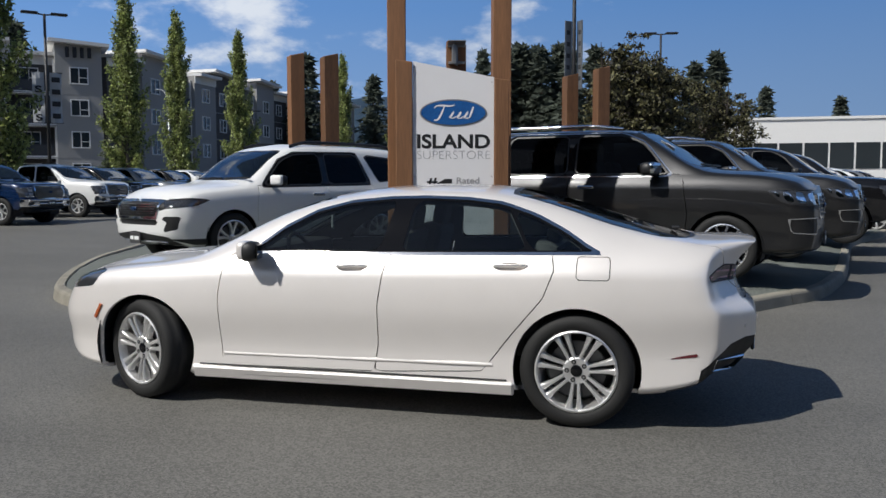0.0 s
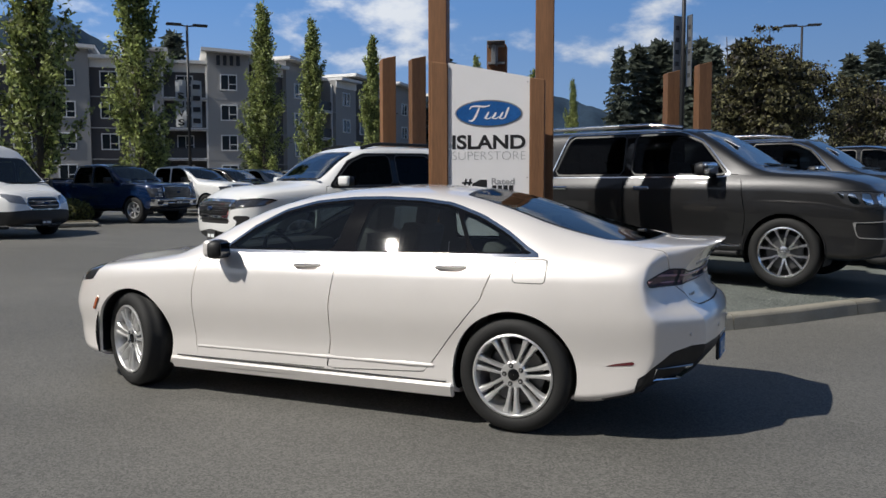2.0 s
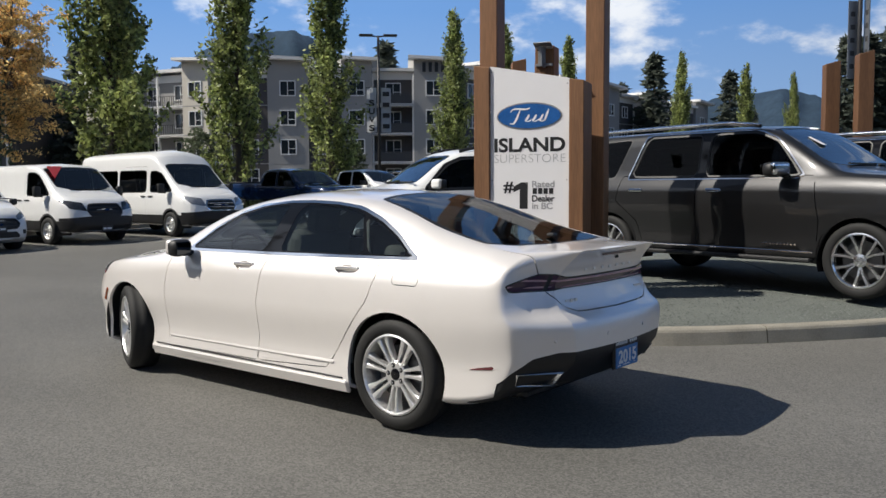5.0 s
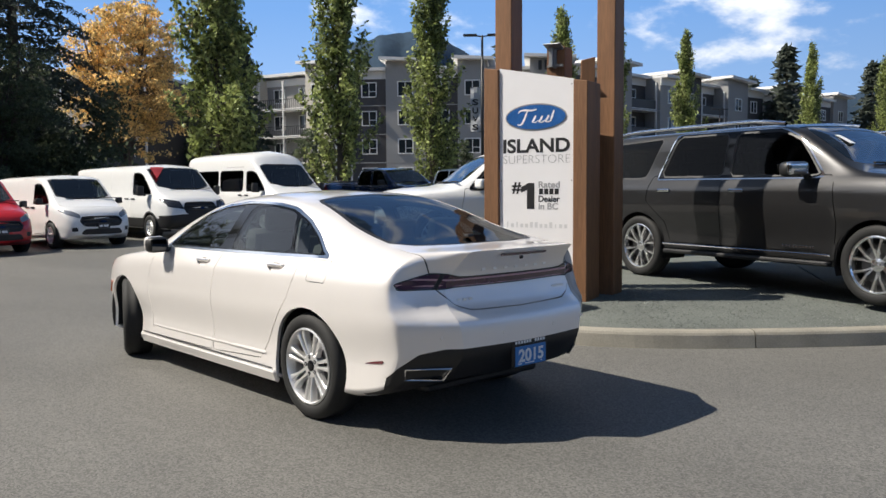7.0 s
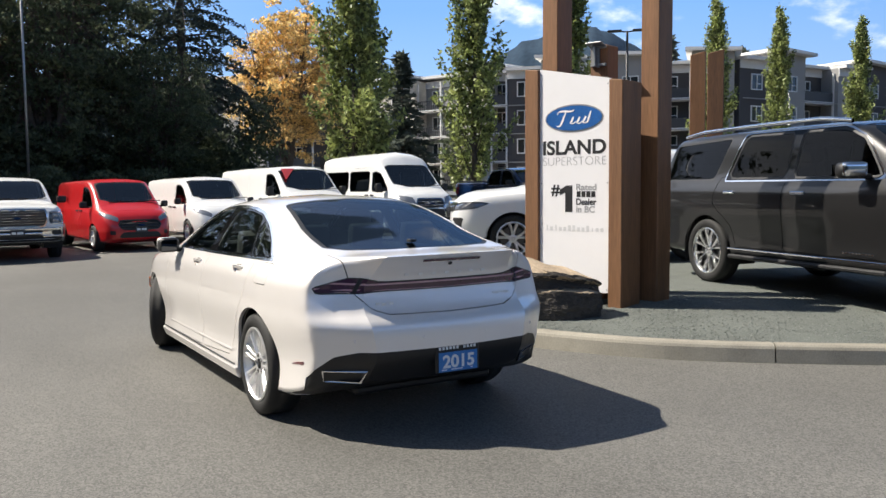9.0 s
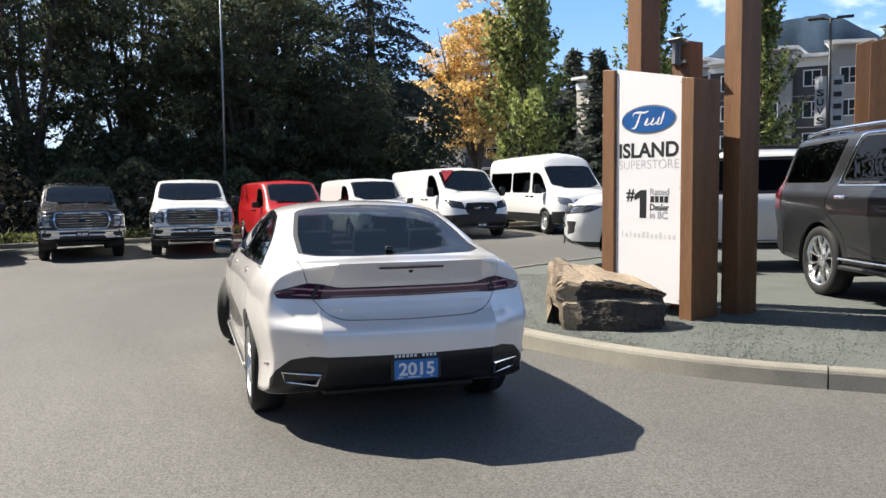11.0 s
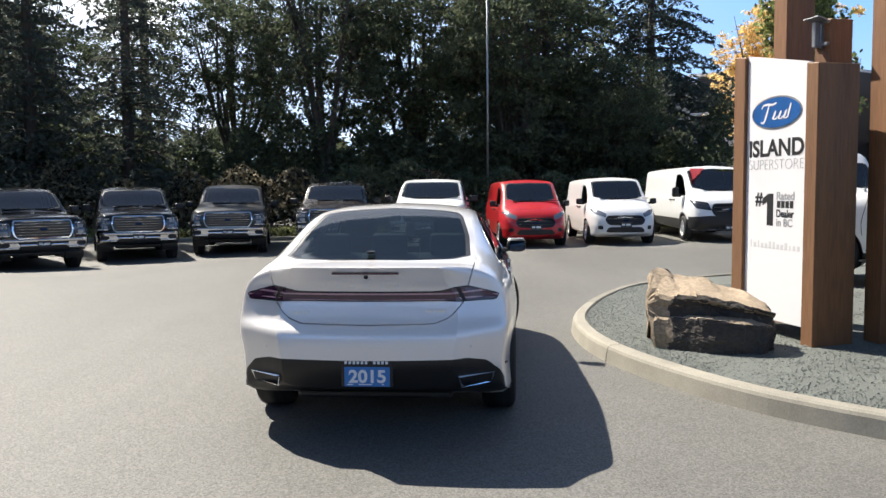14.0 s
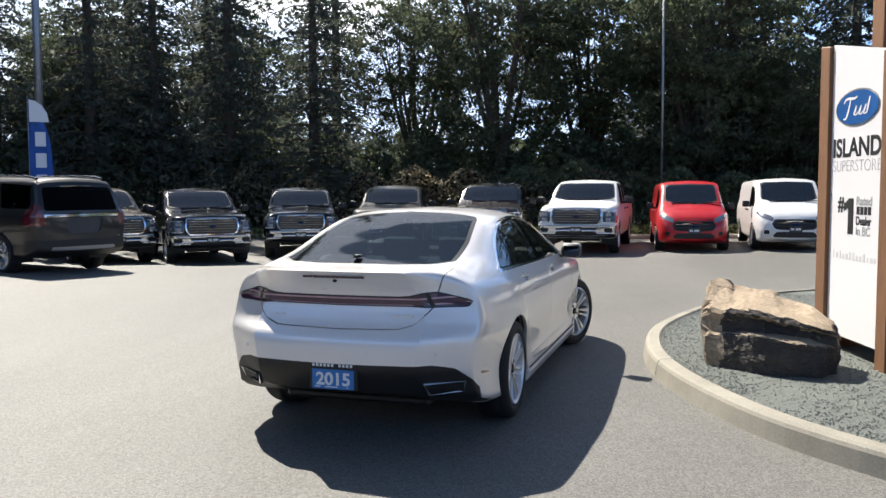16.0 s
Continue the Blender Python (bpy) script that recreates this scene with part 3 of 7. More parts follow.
words("letter", "ISLAND", 0.205, INK, sign, on_panel(0.045, 1.812), 0.795, 0.006)
words("letter", "SUPERSTORE", 0.135, GREYINK, sign, on_panel(0.042, 1.69), 0.80, -0.0035, 0.0005)
words("letter", "#", 0.17, INK, sign, on_panel(0.15, 1.375), 0.115, 0.004)
one = bmesh.new()
prism(one, [(0.335, 1.19), (0.425, 1.19), (0.425, 1.475), (0.35, 1.475), (0.265, 1.43), (0.265, 1.37), (0.335, 1.40)], 0.0003, 0.0023)
part("digit", one, INK, sign)
words("letter", "Rated", 0.095, GREYINK, sign, on_panel(0.475, 1.425), 0.25, 0.002)
words("letter", "Dealer", 0.095, INK, sign, on_panel(0.475, 1.27), 0.25, 0.002)
words("letter", "in BC", 0.095, GREYINK, sign, on_panel(0.475, 1.19), 0.23, 0.002)
for i in range(4):
    part("print_bar", boxes(((0.505 + 0.061 * i, 0.001, 1.382), (0.047, 0.003, 0.062), 0.0)), INK, sign)
for i in range(13):
    tall = 0.062 if i in (0, 2, 5, 6, 9) else 0.042
    part("print_bar", boxes(((0.098 + 0.058 * i, 0.0005, 0.985 + tall / 2), (0.014 if i in (0, 2, 10) else 0.034, 0.002, tall), 0.0)), PALEINK, sign)
for s, z in ((0.02, 0.38), (0.86, 0.38), (0.02, 2.68), (0.86, 2.52), (0.02, 1.5), (0.86, 1.5)):
    part("screw", rod(bmesh.new(), (s, 0.0, z), (s, 0.004, z), 0.007, n=8), GALV, sign)


# ---------- the boulder ----------
def boulder_mesh():
    """A split rock: a sloping upper slab over a lower block that stands out as a ledge."""
    front = curve((0, -0.06), (0.15, -0.17), (0.45, -0.40), (0.7, -0.47), (0.9, -0.45), (1, -0.36))
    back = curve((0, 0.40), (0.3, 0.50), (0.7, 0.36), (1, 0.06))
    ledge = curve((0, 0.42), (0.3, 0.445), (0.7, 0.455), (1, 0.40))
    depth = curve((0, 0.015), (0.2, 0.07), (0.6, 0.13), (0.9, 0.06), (1, 0.01))
    crest = curve((0, 0.615), (0.35, 0.635), (0.6, 0.585), (0.8, 0.565), (1, 0.51))
    peak = curve((0, 0.79), (0.15, 0.80), (0.22, 0.755), (0.3, 0.745), (0.55, 0.73), (0.64, 0.675), (0.85, 0.64), (1, 0.56))
    bm = bmesh.new()
    rows, n = [], 46
    for i in range(n + 1):
        s = i / n
        f, b, l, d, c, p = (float(q(s)) for q in (front, back, ledge, depth, crest, peak))
        prof = [(f + 0.03, 0.08), (f, 0.27), (f + 0.012, l - 0.012), (f + 0.03, l), (f + d + 0.02, l + 0.006), (f + d + 0.03, (l + c) / 2), (f + d * 0.55, c - 0.03), (f + d * 0.6 + 0.015, c),
                (f + 0.45 * (b - f), c + 0.5 * (p - c)), (b - 0.12, p), (b - 0.02, p - 0.07), (b + 0.02, 0.3), (b, 0.08)]
        row = []
        for (x0, z0), (x1, z1), steps in zip(prof, prof[1:], (6, 6, 2, 4, 5, 5, 2, 8, 8, 3, 6, 4)):
            for k in range(steps):
                t = k / steps
                x, z, y = x0 + (x1 - x0) * t, z0 + (z1 - z0) * t, -2.17 - 0.86 * s
                h = noise.fractal(Vector((x * 5, y * 5, z * 8)), 0.85, 2.1, 5) * 0.022
                r = noise.cell(Vector((x * 9 + 40, y * 9, z * 13))) * 0.016 + noise.cell(Vector((x * 21, y * 23 + 9, z * 30))) * 0.008
                edge = min(1.0, 6 * min(s, 1 - s) + 0.4)
                row.append(bm.verts.new((x + (h + r) * edge, y + 0.5 * h + 0.6 * r, z + (0.8 * h + 0.35 * r if z > 0.2 else 0))))
        rows.append(row)
    m = len(rows[0])
    for a, b in zip(rows, rows[1:]):
        for j in range(m - 1):
            bm.faces.new((a[j], b[j], b[j + 1], a[j + 1]))
    for row, sign in ((rows[0], 1), (rows[-1], -1)):
        last, c = row, sum((v.co for v in row), Vector()) / m
        for k, fr in enumerate((0.88, 0.62, 0.34)):
            ring = []
            for v in row:
                q = c.lerp(v.co, fr)
                q.y += sign * (0.02 + 0.022 * k) + 0.022 * noise.cell(Vector((q.x * 22, 3.0, q.z * 5))) + 0.016 * noise.fractal(Vector((q.x * 12, 1.0, q.z * 5)), 0.9, 2.0, 4)
                ring.append(bm.verts.new(q))
            for j in range(m - 1):
                bm.faces.new((last[j], last[j + 1], ring[j + 1], ring[j]))
            last = ring
        bm.faces.new(last)
    return bm


boulder = thing("boulder", pose(0, 0, 0), "split tan sandstone boulder with a ledge, lying on gravel", "rock")
rock = part("stone", boulder_mesh(), SANDSTONE, boulder)
rock.data.materials.append(SHADESTONE)
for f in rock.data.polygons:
    c = f.center
    # shade painted into the fracture's colour along one long side, below the weathered top
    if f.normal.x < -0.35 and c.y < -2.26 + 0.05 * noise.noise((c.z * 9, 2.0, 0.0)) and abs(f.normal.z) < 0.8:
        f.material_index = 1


# ---------- vehicles ----------
def sections(sp, xs):
    out = []
    for x in xs:
        zt, w, zb = float(sp["top"](x)), float(sp["wide"](x)), float(sp["bottom"](x))
        zl = min(float(sp["belt"](x)), zt - 0.05)
        we, wb = float(sp["edge"](x)), w - float(sp["inset"](x))
        we = min(we, wb - 0.02)
        dr, h = float(sp["drop"](x)), zl - zb
        sh_ = sp.get("shoulder", 0.13)
        out.append(np.array([(0, zb), (max(w - 0.14, 0.6 * w), zb), (max(w - sp.get("flare", 0.045), 0.85 * w), zb + min(0.035, 0.1 * h)), (w - sp["tuck"], zb + 0.27 * h), (w, zb + sp["bow"] * h),
                             (w - sp.get("lean", 0.3) * (w - wb), zl - sh_ * h), (wb, zl), (we, zt - dr), (we * 0.62, zt - 0.32 * dr), (0, zt)]))
    return out


def tyre_and_rim(r, wide, rim, spokes, twin, dark=False, heavy=1.0):
    """Meshes of a wheel that looks along +y."""
    w = wide / 2
    tv, tf = lathe([(rim, -w * 0.8), (rim + 0.02, -w * 0.96), (r - 0.045, -w), (r - 0.012, -w * 0.86), (r, -w * 0.6), (r - 0.004, -w * 0.3), (r, -w * 0.28), (r, w * 0.28), (r - 0.004, w * 0.3), (r, w * 0.6),
                    (r - 0.012, w * 0.86), (r - 0.045, w), (rim + 0.025, w * 0.97), (rim + 0.004, w * 0.86), (rim, w * 0.7)], 48)
    bm = bmesh.new()
    rv, rf = lathe([(rim + 0.003, w * 0.8), (rim + 0.006, w * 0.92), (rim - 0.006, w * 0.95), (rim - 0.018, w * 0.84), (rim - 0.026, w * 0.5), (rim - 0.03, -w * 0.7)], 48)
    vs = [bm.verts.new(p) for p in rv]
    for f in rf:
        bm.faces.new([vs[i] for i in f])
    hub = r * 0.17
    for s in range(spokes):
        for side in ((-1, 1) if twin else (0,)):
            a = math.tau * s / spokes
            inner, outer = (side * (0.19 if heavy == 1 else 0.07), side * twin) if twin else (0, 0)
            t0, t1 = (0.015 * heavy, 0.021 * heavy) if twin else (0.02, 0.03)
            pts = []
            for rr, off, t, y in ((hub * 0.7, inner, t0, w * 0.62), (rim * 0.55, (inner + outer) / 2, t0, w * 0.78), (rim - 0.008, outer, t1, w * 0.82)):
                ang = a + off
                c, q = Vector((math.cos(ang), 0, math.sin(ang))), Vector((-math.sin(ang), 0, math.cos(ang)))
                pts.append([bm.verts.new(c * rr + q * d * t + Vector((0, y - e, 0))) for d, e in ((-1.25, 0.035), (-0.8, 0.003), (0.8, 0.003), (1.25, 0.035))])
            for p, q in zip(pts, pts[1:]):
                for i in range(3):
                    bm.faces.new((p[i], q[i], q[i + 1], p[i + 1]))
    hv, hf = lathe([(hub * 1.05, w * 0.45), (hub * 1.02, w * 0.66), (hub * 0.55, w * 0.72), (hub * 0.42, w * 0.62), (hub * 0.4, w * 0.76), (0.001, w * 0.78)], 24)
    vs = [bm.verts.new(p) for p in hv]
    for f in hf:
        bm.faces.new([vs[i] for i in f])
    for s in range(5):
        a = math.tau * (s + 0.5) / 5
        rod(bm, (hub * 0.76 * math.cos(a), w * 0.6, hub * 0.76 * math.sin(a)), (hub * 0.76 * math.cos(a), w * 0.74, hub * 0.76 * math.sin(a)), 0.009, n=6)
    bmesh.ops.recalc_face_normals(bm, faces=bm.faces)
    rim_me = bpy.data.meshes.new("rim")
    bm.to_mesh(rim_me)
    bm.free()
    rim_me.materials.append(DARKALLOY if dark else (BRIGHTALLOY if heavy == 0.9 else ALLOY))
    tyre_me = bpy.data.meshes.new("tyre")
    tyre_me.from_pydata(tv, [], tf)
    tyre_me.materials.append(TYRE)
    tyre_me.polygons.foreach_set("use_smooth", [True] * len(tyre_me.polygons))
    dv, df = lathe([(0.02, -w * 0.1), (0.02, w * 0.25), (rim * 0.72, w * 0.25), (rim * 0.72, w * 0.1), (0.02, w * 0.1)], 28)
    disc = bpy.data.meshes.new("brake_disc")
    disc.from_pydata(dv, [], df)
    disc.materials.append(DARKALLOY)
    bv, bf = lathe([(rim - 0.005, -w * 0.75), (0.02, -w * 0.7)], 28)
    back = bpy.data.meshes.new("wheel_backing")
    back.from_pydata(bv, [], bf)
    back.materials.append(BLACK)
    return {"tyre": tyre_me, "rim": rim_me, "brake_disc": disc, "wheel_backing": back}


def plain_mesh(name, verts, faces, material, smooth=False):
    me = bpy.data.meshes.new(name)
    me.from_pydata([tuple(p) for p in verts], [], faces)
    me.materials.append(material)
    if smooth:
        me.polygons.foreach_set("use_smooth", [True] * len(me.polygons))
    return me


def sedan_rim(meshes, rim, w):
    """Seven pairs of parallel spokes that flare into the rim, round five nuts and a dark cap."""
    v, f = lathe([(rim + 0.003, w * 0.8), (rim + 0.006, w * 0.93), (rim - 0.004, w * 0.97), (rim - 0.012, w * 0.86), (rim - 0.02, w * 0.5), (rim - 0.026, -w * 0.7)], 56)
    for k in range(7):
        a = math.tau * (k + 0.28) / 7
        c, q = Vector((math.cos(a), 0, math.sin(a))), Vector((-math.sin(a), 0, math.cos(a)))
        for sd in (-1, 1):
            base, rows = len(v), ((0.045, 0.012, 0.010, 0.66), (0.085, 0.0175, 0.0085, 0.74), (0.14, 0.0215, 0.0095, 0.82), (rim - 0.05, 0.0265, 0.013, 0.86), (rim - 0.022, 0.031, 0.018, 0.87), (rim - 0.006, 0.036, 0.025, 0.86))
            for rr, off, half, y in rows:
                for d, e in ((-1.25, 0.04), (-1.0, 0.007), (-0.6, 0.0), (0.6, 0.0), (1.0, 0.007), (1.25, 0.04)):
                    p = c * rr + q * (sd * off + d * half)
                    v.append((p.x, w * y - e, p.z))
            for i in range(len(rows) - 1):
                f += [(base + i * 6 + j, base + i * 6 + 6 + j, base + i * 6 + 7 + j, base + i * 6 + 1 + j) for j in range(5)]
    hv, hf = lathe([(0.082, w * 0.3), (0.080, w * 0.66), (0.072, w * 0.715), (0.036, w * 0.70), (0.031, w * 0.62), (0.001, w * 0.62)], 30)
    f += [tuple(i + len(v) for i in g) for g in hf]
    v += hv
    meshes["rim"] = plain_mesh("rim", v, f, ALLOY)
    meshes["hub_cap"] = plain_mesh("hub_cap", *lathe([(0.034, w * 0.6), (0.033, w * 0.735), (0.028, w * 0.755), (0.001, w * 0.76)], 20), GLOSSBLACK, True)
    for k in range(5):
        a = math.tau * (k + 0.3) / 5
        bm = bmesh.new()
        x, z = 0.055 * math.cos(a), 0.055 * math.sin(a)
        rod(bm, (x, w * 0.68, z), (x, w * 0.722, z), 0.0145, n=12)
        hole = bpy.data.meshes.new("nut_seat")
        bm.to_mesh(hole)
        hole.materials.append(BLACK)
        rod(bm, (x, w * 0.70, z), (x, w * 0.775, z), 0.0085, 0.007, n=6)
        bmesh.ops.delete(bm, geom=list(bm.verts)[:24], context="VERTS")
        nut = bpy.data.meshes.new("wheel_nut")
        bm.to_mesh(nut)
        bm.free()
        nut.materials.append(CHROME)
        meshes["nut_seat.%d" % k], meshes["wheel_nut.%d" % k] = hole, nut
    return meshes


def add_wheels(car, meshes, places, r, steer=0.0):
    for x, y in places:
        hub = new("wheel")
        hub.parent = car
        left = y > 0
        hub.matrix_local = pose(x, y, r, 0, 37 * x, (0 if left else 180) + (steer if x > 0 else 0))
        if not left:
            hub.matrix_local = pose(x, y, r, 0, 21 * x, 180 + (steer if x > 0 else 0))
        for name, me in meshes.items():
            p = new(name.split(".")[0], me)
            p.parent = hub


def wheel_wells(car, places, r, w_out, depth=0.33):
    for x, y in places:
        s = 1 if y > 0 else -1
        v, f, n = [], [], 20
        for k in range(n + 1):
            a = math.pi * (-0.12 + 1.24 * k / n)
            for yy, rr in ((w_out, 0.0), (w_out - depth, 0.0)):
                v.append((x + (r + rr) * math.cos(a), s * yy, 0.99 * r * math.sin(a) + r * 0.92))
        for k in range(n):
            f.append((2 * k, 2 * k + 1, 2 * k + 3, 2 * k + 2))
        f.append([2 * k + 1 for k in range(n + 1)])
        mesh_object("wheel_well", v, f, BLACK, car)


def add_seats(car, rows, width, cloth, label=""):
    """Front seats and benches; rows of x, floor height and where each seat stands across."""
    for x, z, ys in rows:
        wd = 0.5 if len(ys) < 3 else width / 1.6
        for y in ys:
            seat = part("seat", boxes(((x, y, z + 0.1), (0.5, wd, 0.2), 0.06), seg=2), cloth, car, label)
            part("backrest", boxes(((x - 0.3, y, z + 0.42), (0.16, wd, 0.62), 0.06, pose(0, 0, 0, 0, -14, 0)), seg=2), cloth, seat)
            part("headrest", boxes(((x - 0.4, y, z + 0.79), (0.09, 0.26, 0.17), 0.04, pose(0, 0, 0, 0, -10, 0)), seg=2), cloth, seat)


def mirrors(car, x, y, z, size, paint, cap=None):
    sx, sy, sz = size
    for s in (1, -1):
        bm = bmesh.new()
        box(bm, (x, s * y, z), (sx, sy, sz), min(size) * 0.46, pose(0, 0, 0, 0, 0, s * 14), seg=3)
        shell = part("wing_mirror", bm, BLACK, car, "", True)
        bm = bmesh.new()
        box(bm, (x + sx * 0.36, s * y, z + sz * 0.05), (sx * 0.66, sy * 0.97, sz * 0.92), min(size) * 0.30, pose(0, 0, 0, 0, 0, s * 14), seg=3)
        part("mirror_cap", bm, cap or paint, shell, "", True)
        g = boxes(((x - sx * 0.5, s * (y + 0.01), z), (0.012, sy * 0.82, sz * 0.74), 0.004, pose(0, 0, 0, 0, 0, s * 14)))
        part("mirror_glass", g, MIRROR, shell)
        foot = boxes(((x + 0.02, s * (y - sy * 0.62), z - sz * 0.35), (sx * 0.55, sy * 0.55, sz * 0.3), 0.015))
        part("mirror_arm", foot, BLACK, shell)


def side(P, n):
    return np.abs(n[:, 1]) > 0.25


def stretch_y(fn):
    return lambda P: fn(np.abs(P[:, 1]), P[:, 2])


def on_side(fn):
    return lambda P: fn(P[:, 0], P[:, 2])


def on_top(fn):
    return lambda P: fn(P[:, 0], np.abs(P[:, 1]))


def facing_front(P, n):
    return (n[:, 0] > 0.12) & (P[:, 0] > 0.6 * P[:, 0].max())


def facing_back(P, n):
    return (n[:, 0] < -0.12) & (P[:, 0] < 0.6 * P[:, 0].min())


def lining(sh, car, skip, floor, cloth=None):
    """A dark inner skin, so that the cabin is no bare metal."""
    lo, hi = sh.v[:, 0].min() + 0.12, sh.v[:, 0].max() - 1.05
    faces = [f for f, l in zip(sh.f, sh.lab) if l not in skip and min(sh.v[i][2] for i in f) > floor and all(lo < sh.v[i][0] < hi for i in f)]
    ids = sorted({i for f in faces for i in f})
    at = {i: k for k, i in enumerate(ids)}
    mesh_object("cabin_lining", sh.v[ids] - sh.n[ids] * 0.04, [tuple(at[i] for i in f) for f in faces], cloth or CLOTH, car, "", True)


def sedan(m):
    car = thing("sedan", m, "pearl white four-door sedan with turned alloy wheels on asphalt", "car")
    sp = dict(
        top=curve((-2.42, 1.083), (-2.36, 1.088), (-2.14, 1.093), (-1.99, 1.12), (-1.63, 1.225), (-1.25, 1.34), (-1.02, 1.39), (-0.78, 1.417), (-0.46, 1.426), (-0.13, 1.413), (0.2, 1.372), (0.47, 1.30), (0.93, 1.085), (1.12, 1.002), (1.3, 0.97),
                  (1.79, 0.915), (2.03, 0.865), (2.16, 0.80), (2.25, 0.72), (2.30, 0.64)),
        wide=curve((-2.42, 0.545), (-2.38, 0.615), (-2.3, 0.72), (-2.235, 0.808), (-2.21, 0.833), (-2.185, 0.844), (-2.0, 0.873), (-1.8, 0.893), (-1.43, 0.918), (-0.8, 0.925), (0.3, 0.93), (1.0, 0.925), (1.43, 0.913), (1.8, 0.862), (2.0, 0.79), (2.13, 0.70), (2.23, 0.57), (2.30, 0.40)),
        belt=curve((-2.42, 0.985), (-1.55, 0.992), (-0.5, 0.970), (0.64, 0.948), (1.1, 0.908), (1.8, 0.828), (2.1, 0.748), (2.30, 0.565)),
        edge=curve((-2.42, 0.44), (-2.0, 0.64), (-1.6, 0.61), (-1.1, 0.58), (-0.7, 0.575), (0, 0.56), (0.4, 0.575), (0.8, 0.66), (1.1, 0.70), (1.5, 0.66), (2.1, 0.53), (2.30, 0.3)),
        drop=curve((-2.42, 0.003), (-2.3, 0.01), (-2.0, 0.03), (-1.6, 0.06), (-1.0, 0.055), (0.3, 0.055), (0.9, 0.06), (1.2, 0.05), (2.30, 0.05)),
        inset=curve((-2.42, 0.07), (-1.6, 0.085), (-0.5, 0.075), (0.9, 0.075), (1.5, 0.07), (2.30, 0.05)),
        bottom=curve((-2.42, 0.33), (-2.1, 0.25), (-1.8, 0.2), (1.7, 0.17), (2.05, 0.2), (2.30, 0.3)), tuck=0.03, bow=0.62, flare=0.018)
    xs = stations(-2.42, 2.30, 130, extra=np.r_[np.arange(-1.62, -1.40, 0.01), np.arange(-2.24, -2.15, 0.01)])
    sh = Shell(xs, sections(sp, xs), (1, 2, 4, 11, 11, 4, 12, 4, 7), tail=curve((0.2, -0.2), (0.3, -0.14), (0.4, -0.06), (0.5, 0.005), (0.62, 0.010), (0.67, 0.004), (0.70, -0.012), (0.73, -0.05), (0.76, -0.08), (0.80, -0.10), (0.88, -0.125), (0.95, -0.115), (1.0, -0.085), (1.05, -0.04), (1.075, -0.014), (1.09, 0.0)),
               nose=curve((0.2, -0.06), (0.35, 0.02), (0.55, 0.03), (0.7, 0.0)), bulge=(0.05, 0.0), reach=0.42, arc=0.05)
    low = lambda P, n: (np.abs(P[:, 1]) > 0.5) & (P[:, 2] < 0.9)
    for x in (1.425, -1.425):
        sh.cut(lambda P: np.hypot(P[:, 0] - x, (P[:, 2] - 0.335) * (1.0 if x < 0 else 1.02)) - 0.372, "none", where=low)
    dlo = poly([(0.68, 0.985), (-0.3, 0.995), (-1.56, 1.017), (-1.47, 1.065), (-1.34, 1.15), (-1.16, 1.24), (-0.95, 1.31), (-0.74, 1.335), (-0.48, 1.345), (-0.23, 1.34), (0.04, 1.315), (0.27, 1.255), (0.47, 1.15)], 0.006)
    high = lambda P, n: (np.abs(P[:, 1]) > 0.42) & (P[:, 2] > 0.88) & (np.abs(n[:, 1]) > 0.2)
    sh.cut(on_side(dlo), "trim", where=high)
    sh.cut(lambda P: dlo(P[:, 0], P[:, 2]) + 0.017, "pillar", ("trim",))
    sh.cut(lambda P: np.maximum(dlo(P[:, 0], P[:, 2]) + 0.028, -0.20 - 0.22 * (P[:, 2] - 1.0) - P[:, 0]), "front_glass", ("pillar",))
    sh.cut(lambda P: np.maximum(dlo(P[:, 0], P[:, 2]) + 0.028, np.maximum(P[:, 0] + 0.345 + 0.16 * (P[:, 2] - 1.0), -1.14 + 0.55 * (P[:, 2] - 1.0) - P[:, 0])), "rear_glass_side", ("pillar",))
    sh.cut(lambda P: np.maximum(dlo(P[:, 0], P[:, 2]) + 0.028, P[:, 0] + 1.165 - 0.55 * (P[:, 2] - 1.0)), "quarter_glass", ("pillar",))
    up = lambda P, n: (n[:, 2] > 0.15) & (P[:, 2] > 0.93)
    ws = poly([(1.12, -0.3), (1.12, 0.0), (1.09, 0.35), (0.97, 0.63), (0.62, 0.585), (0.20, 0.515), (0.30, 0.3), (0.33, 0.0), (0.33, -0.3)], 0.01)
    rw = poly([(-0.97, -0.3), (-0.97, 0.25), (-1.0, 0.50), (-1.5, 0.575), (-1.90, 0.595), (-2.02, 0.50), (-2.08, 0.25), (-2.10, -0.3)], 0.015)
    for o, nm in ((ws, "windscreen"), (rw, "rear_window")):
        sh.cut(on_top(o), nm + "_edge", where=up)
        sh.cut(lambda P: o(P[:, 0], np.abs(P[:, 1])) + 0.03, nm, (nm + "_edge",))
    back = lambda P, n: (P[:, 0] < -1.95) & (P[:, 2] < 1.04) & (n[:, 0] < -0.1)
    lamp = poly([(-0.1, 0.868), (0.45, 0.870), (0.56, 0.862), (0.775, 0.862), (0.795, 0.90), (0.60, 0.955), (0.52, 0.950), (0.43, 0.927), (-0.1, 0.927)], 0.002)
    sh.cut(stretch_y(lamp), "lamp_edge", where=back)
    sh.cut(lambda P: lamp(np.abs(P[:, 1]), P[:, 2]) + 0.007, "tail_lamp", ("lamp_edge",))
    for off in (0.02, -0.022):
        sh.cut(lambda P: P[:, 2] - 0.893 - off - 0.05 * np.clip(np.abs(P[:, 1]) - 0.5, 0, 1), "tail_lamp", ("tail_lamp",))
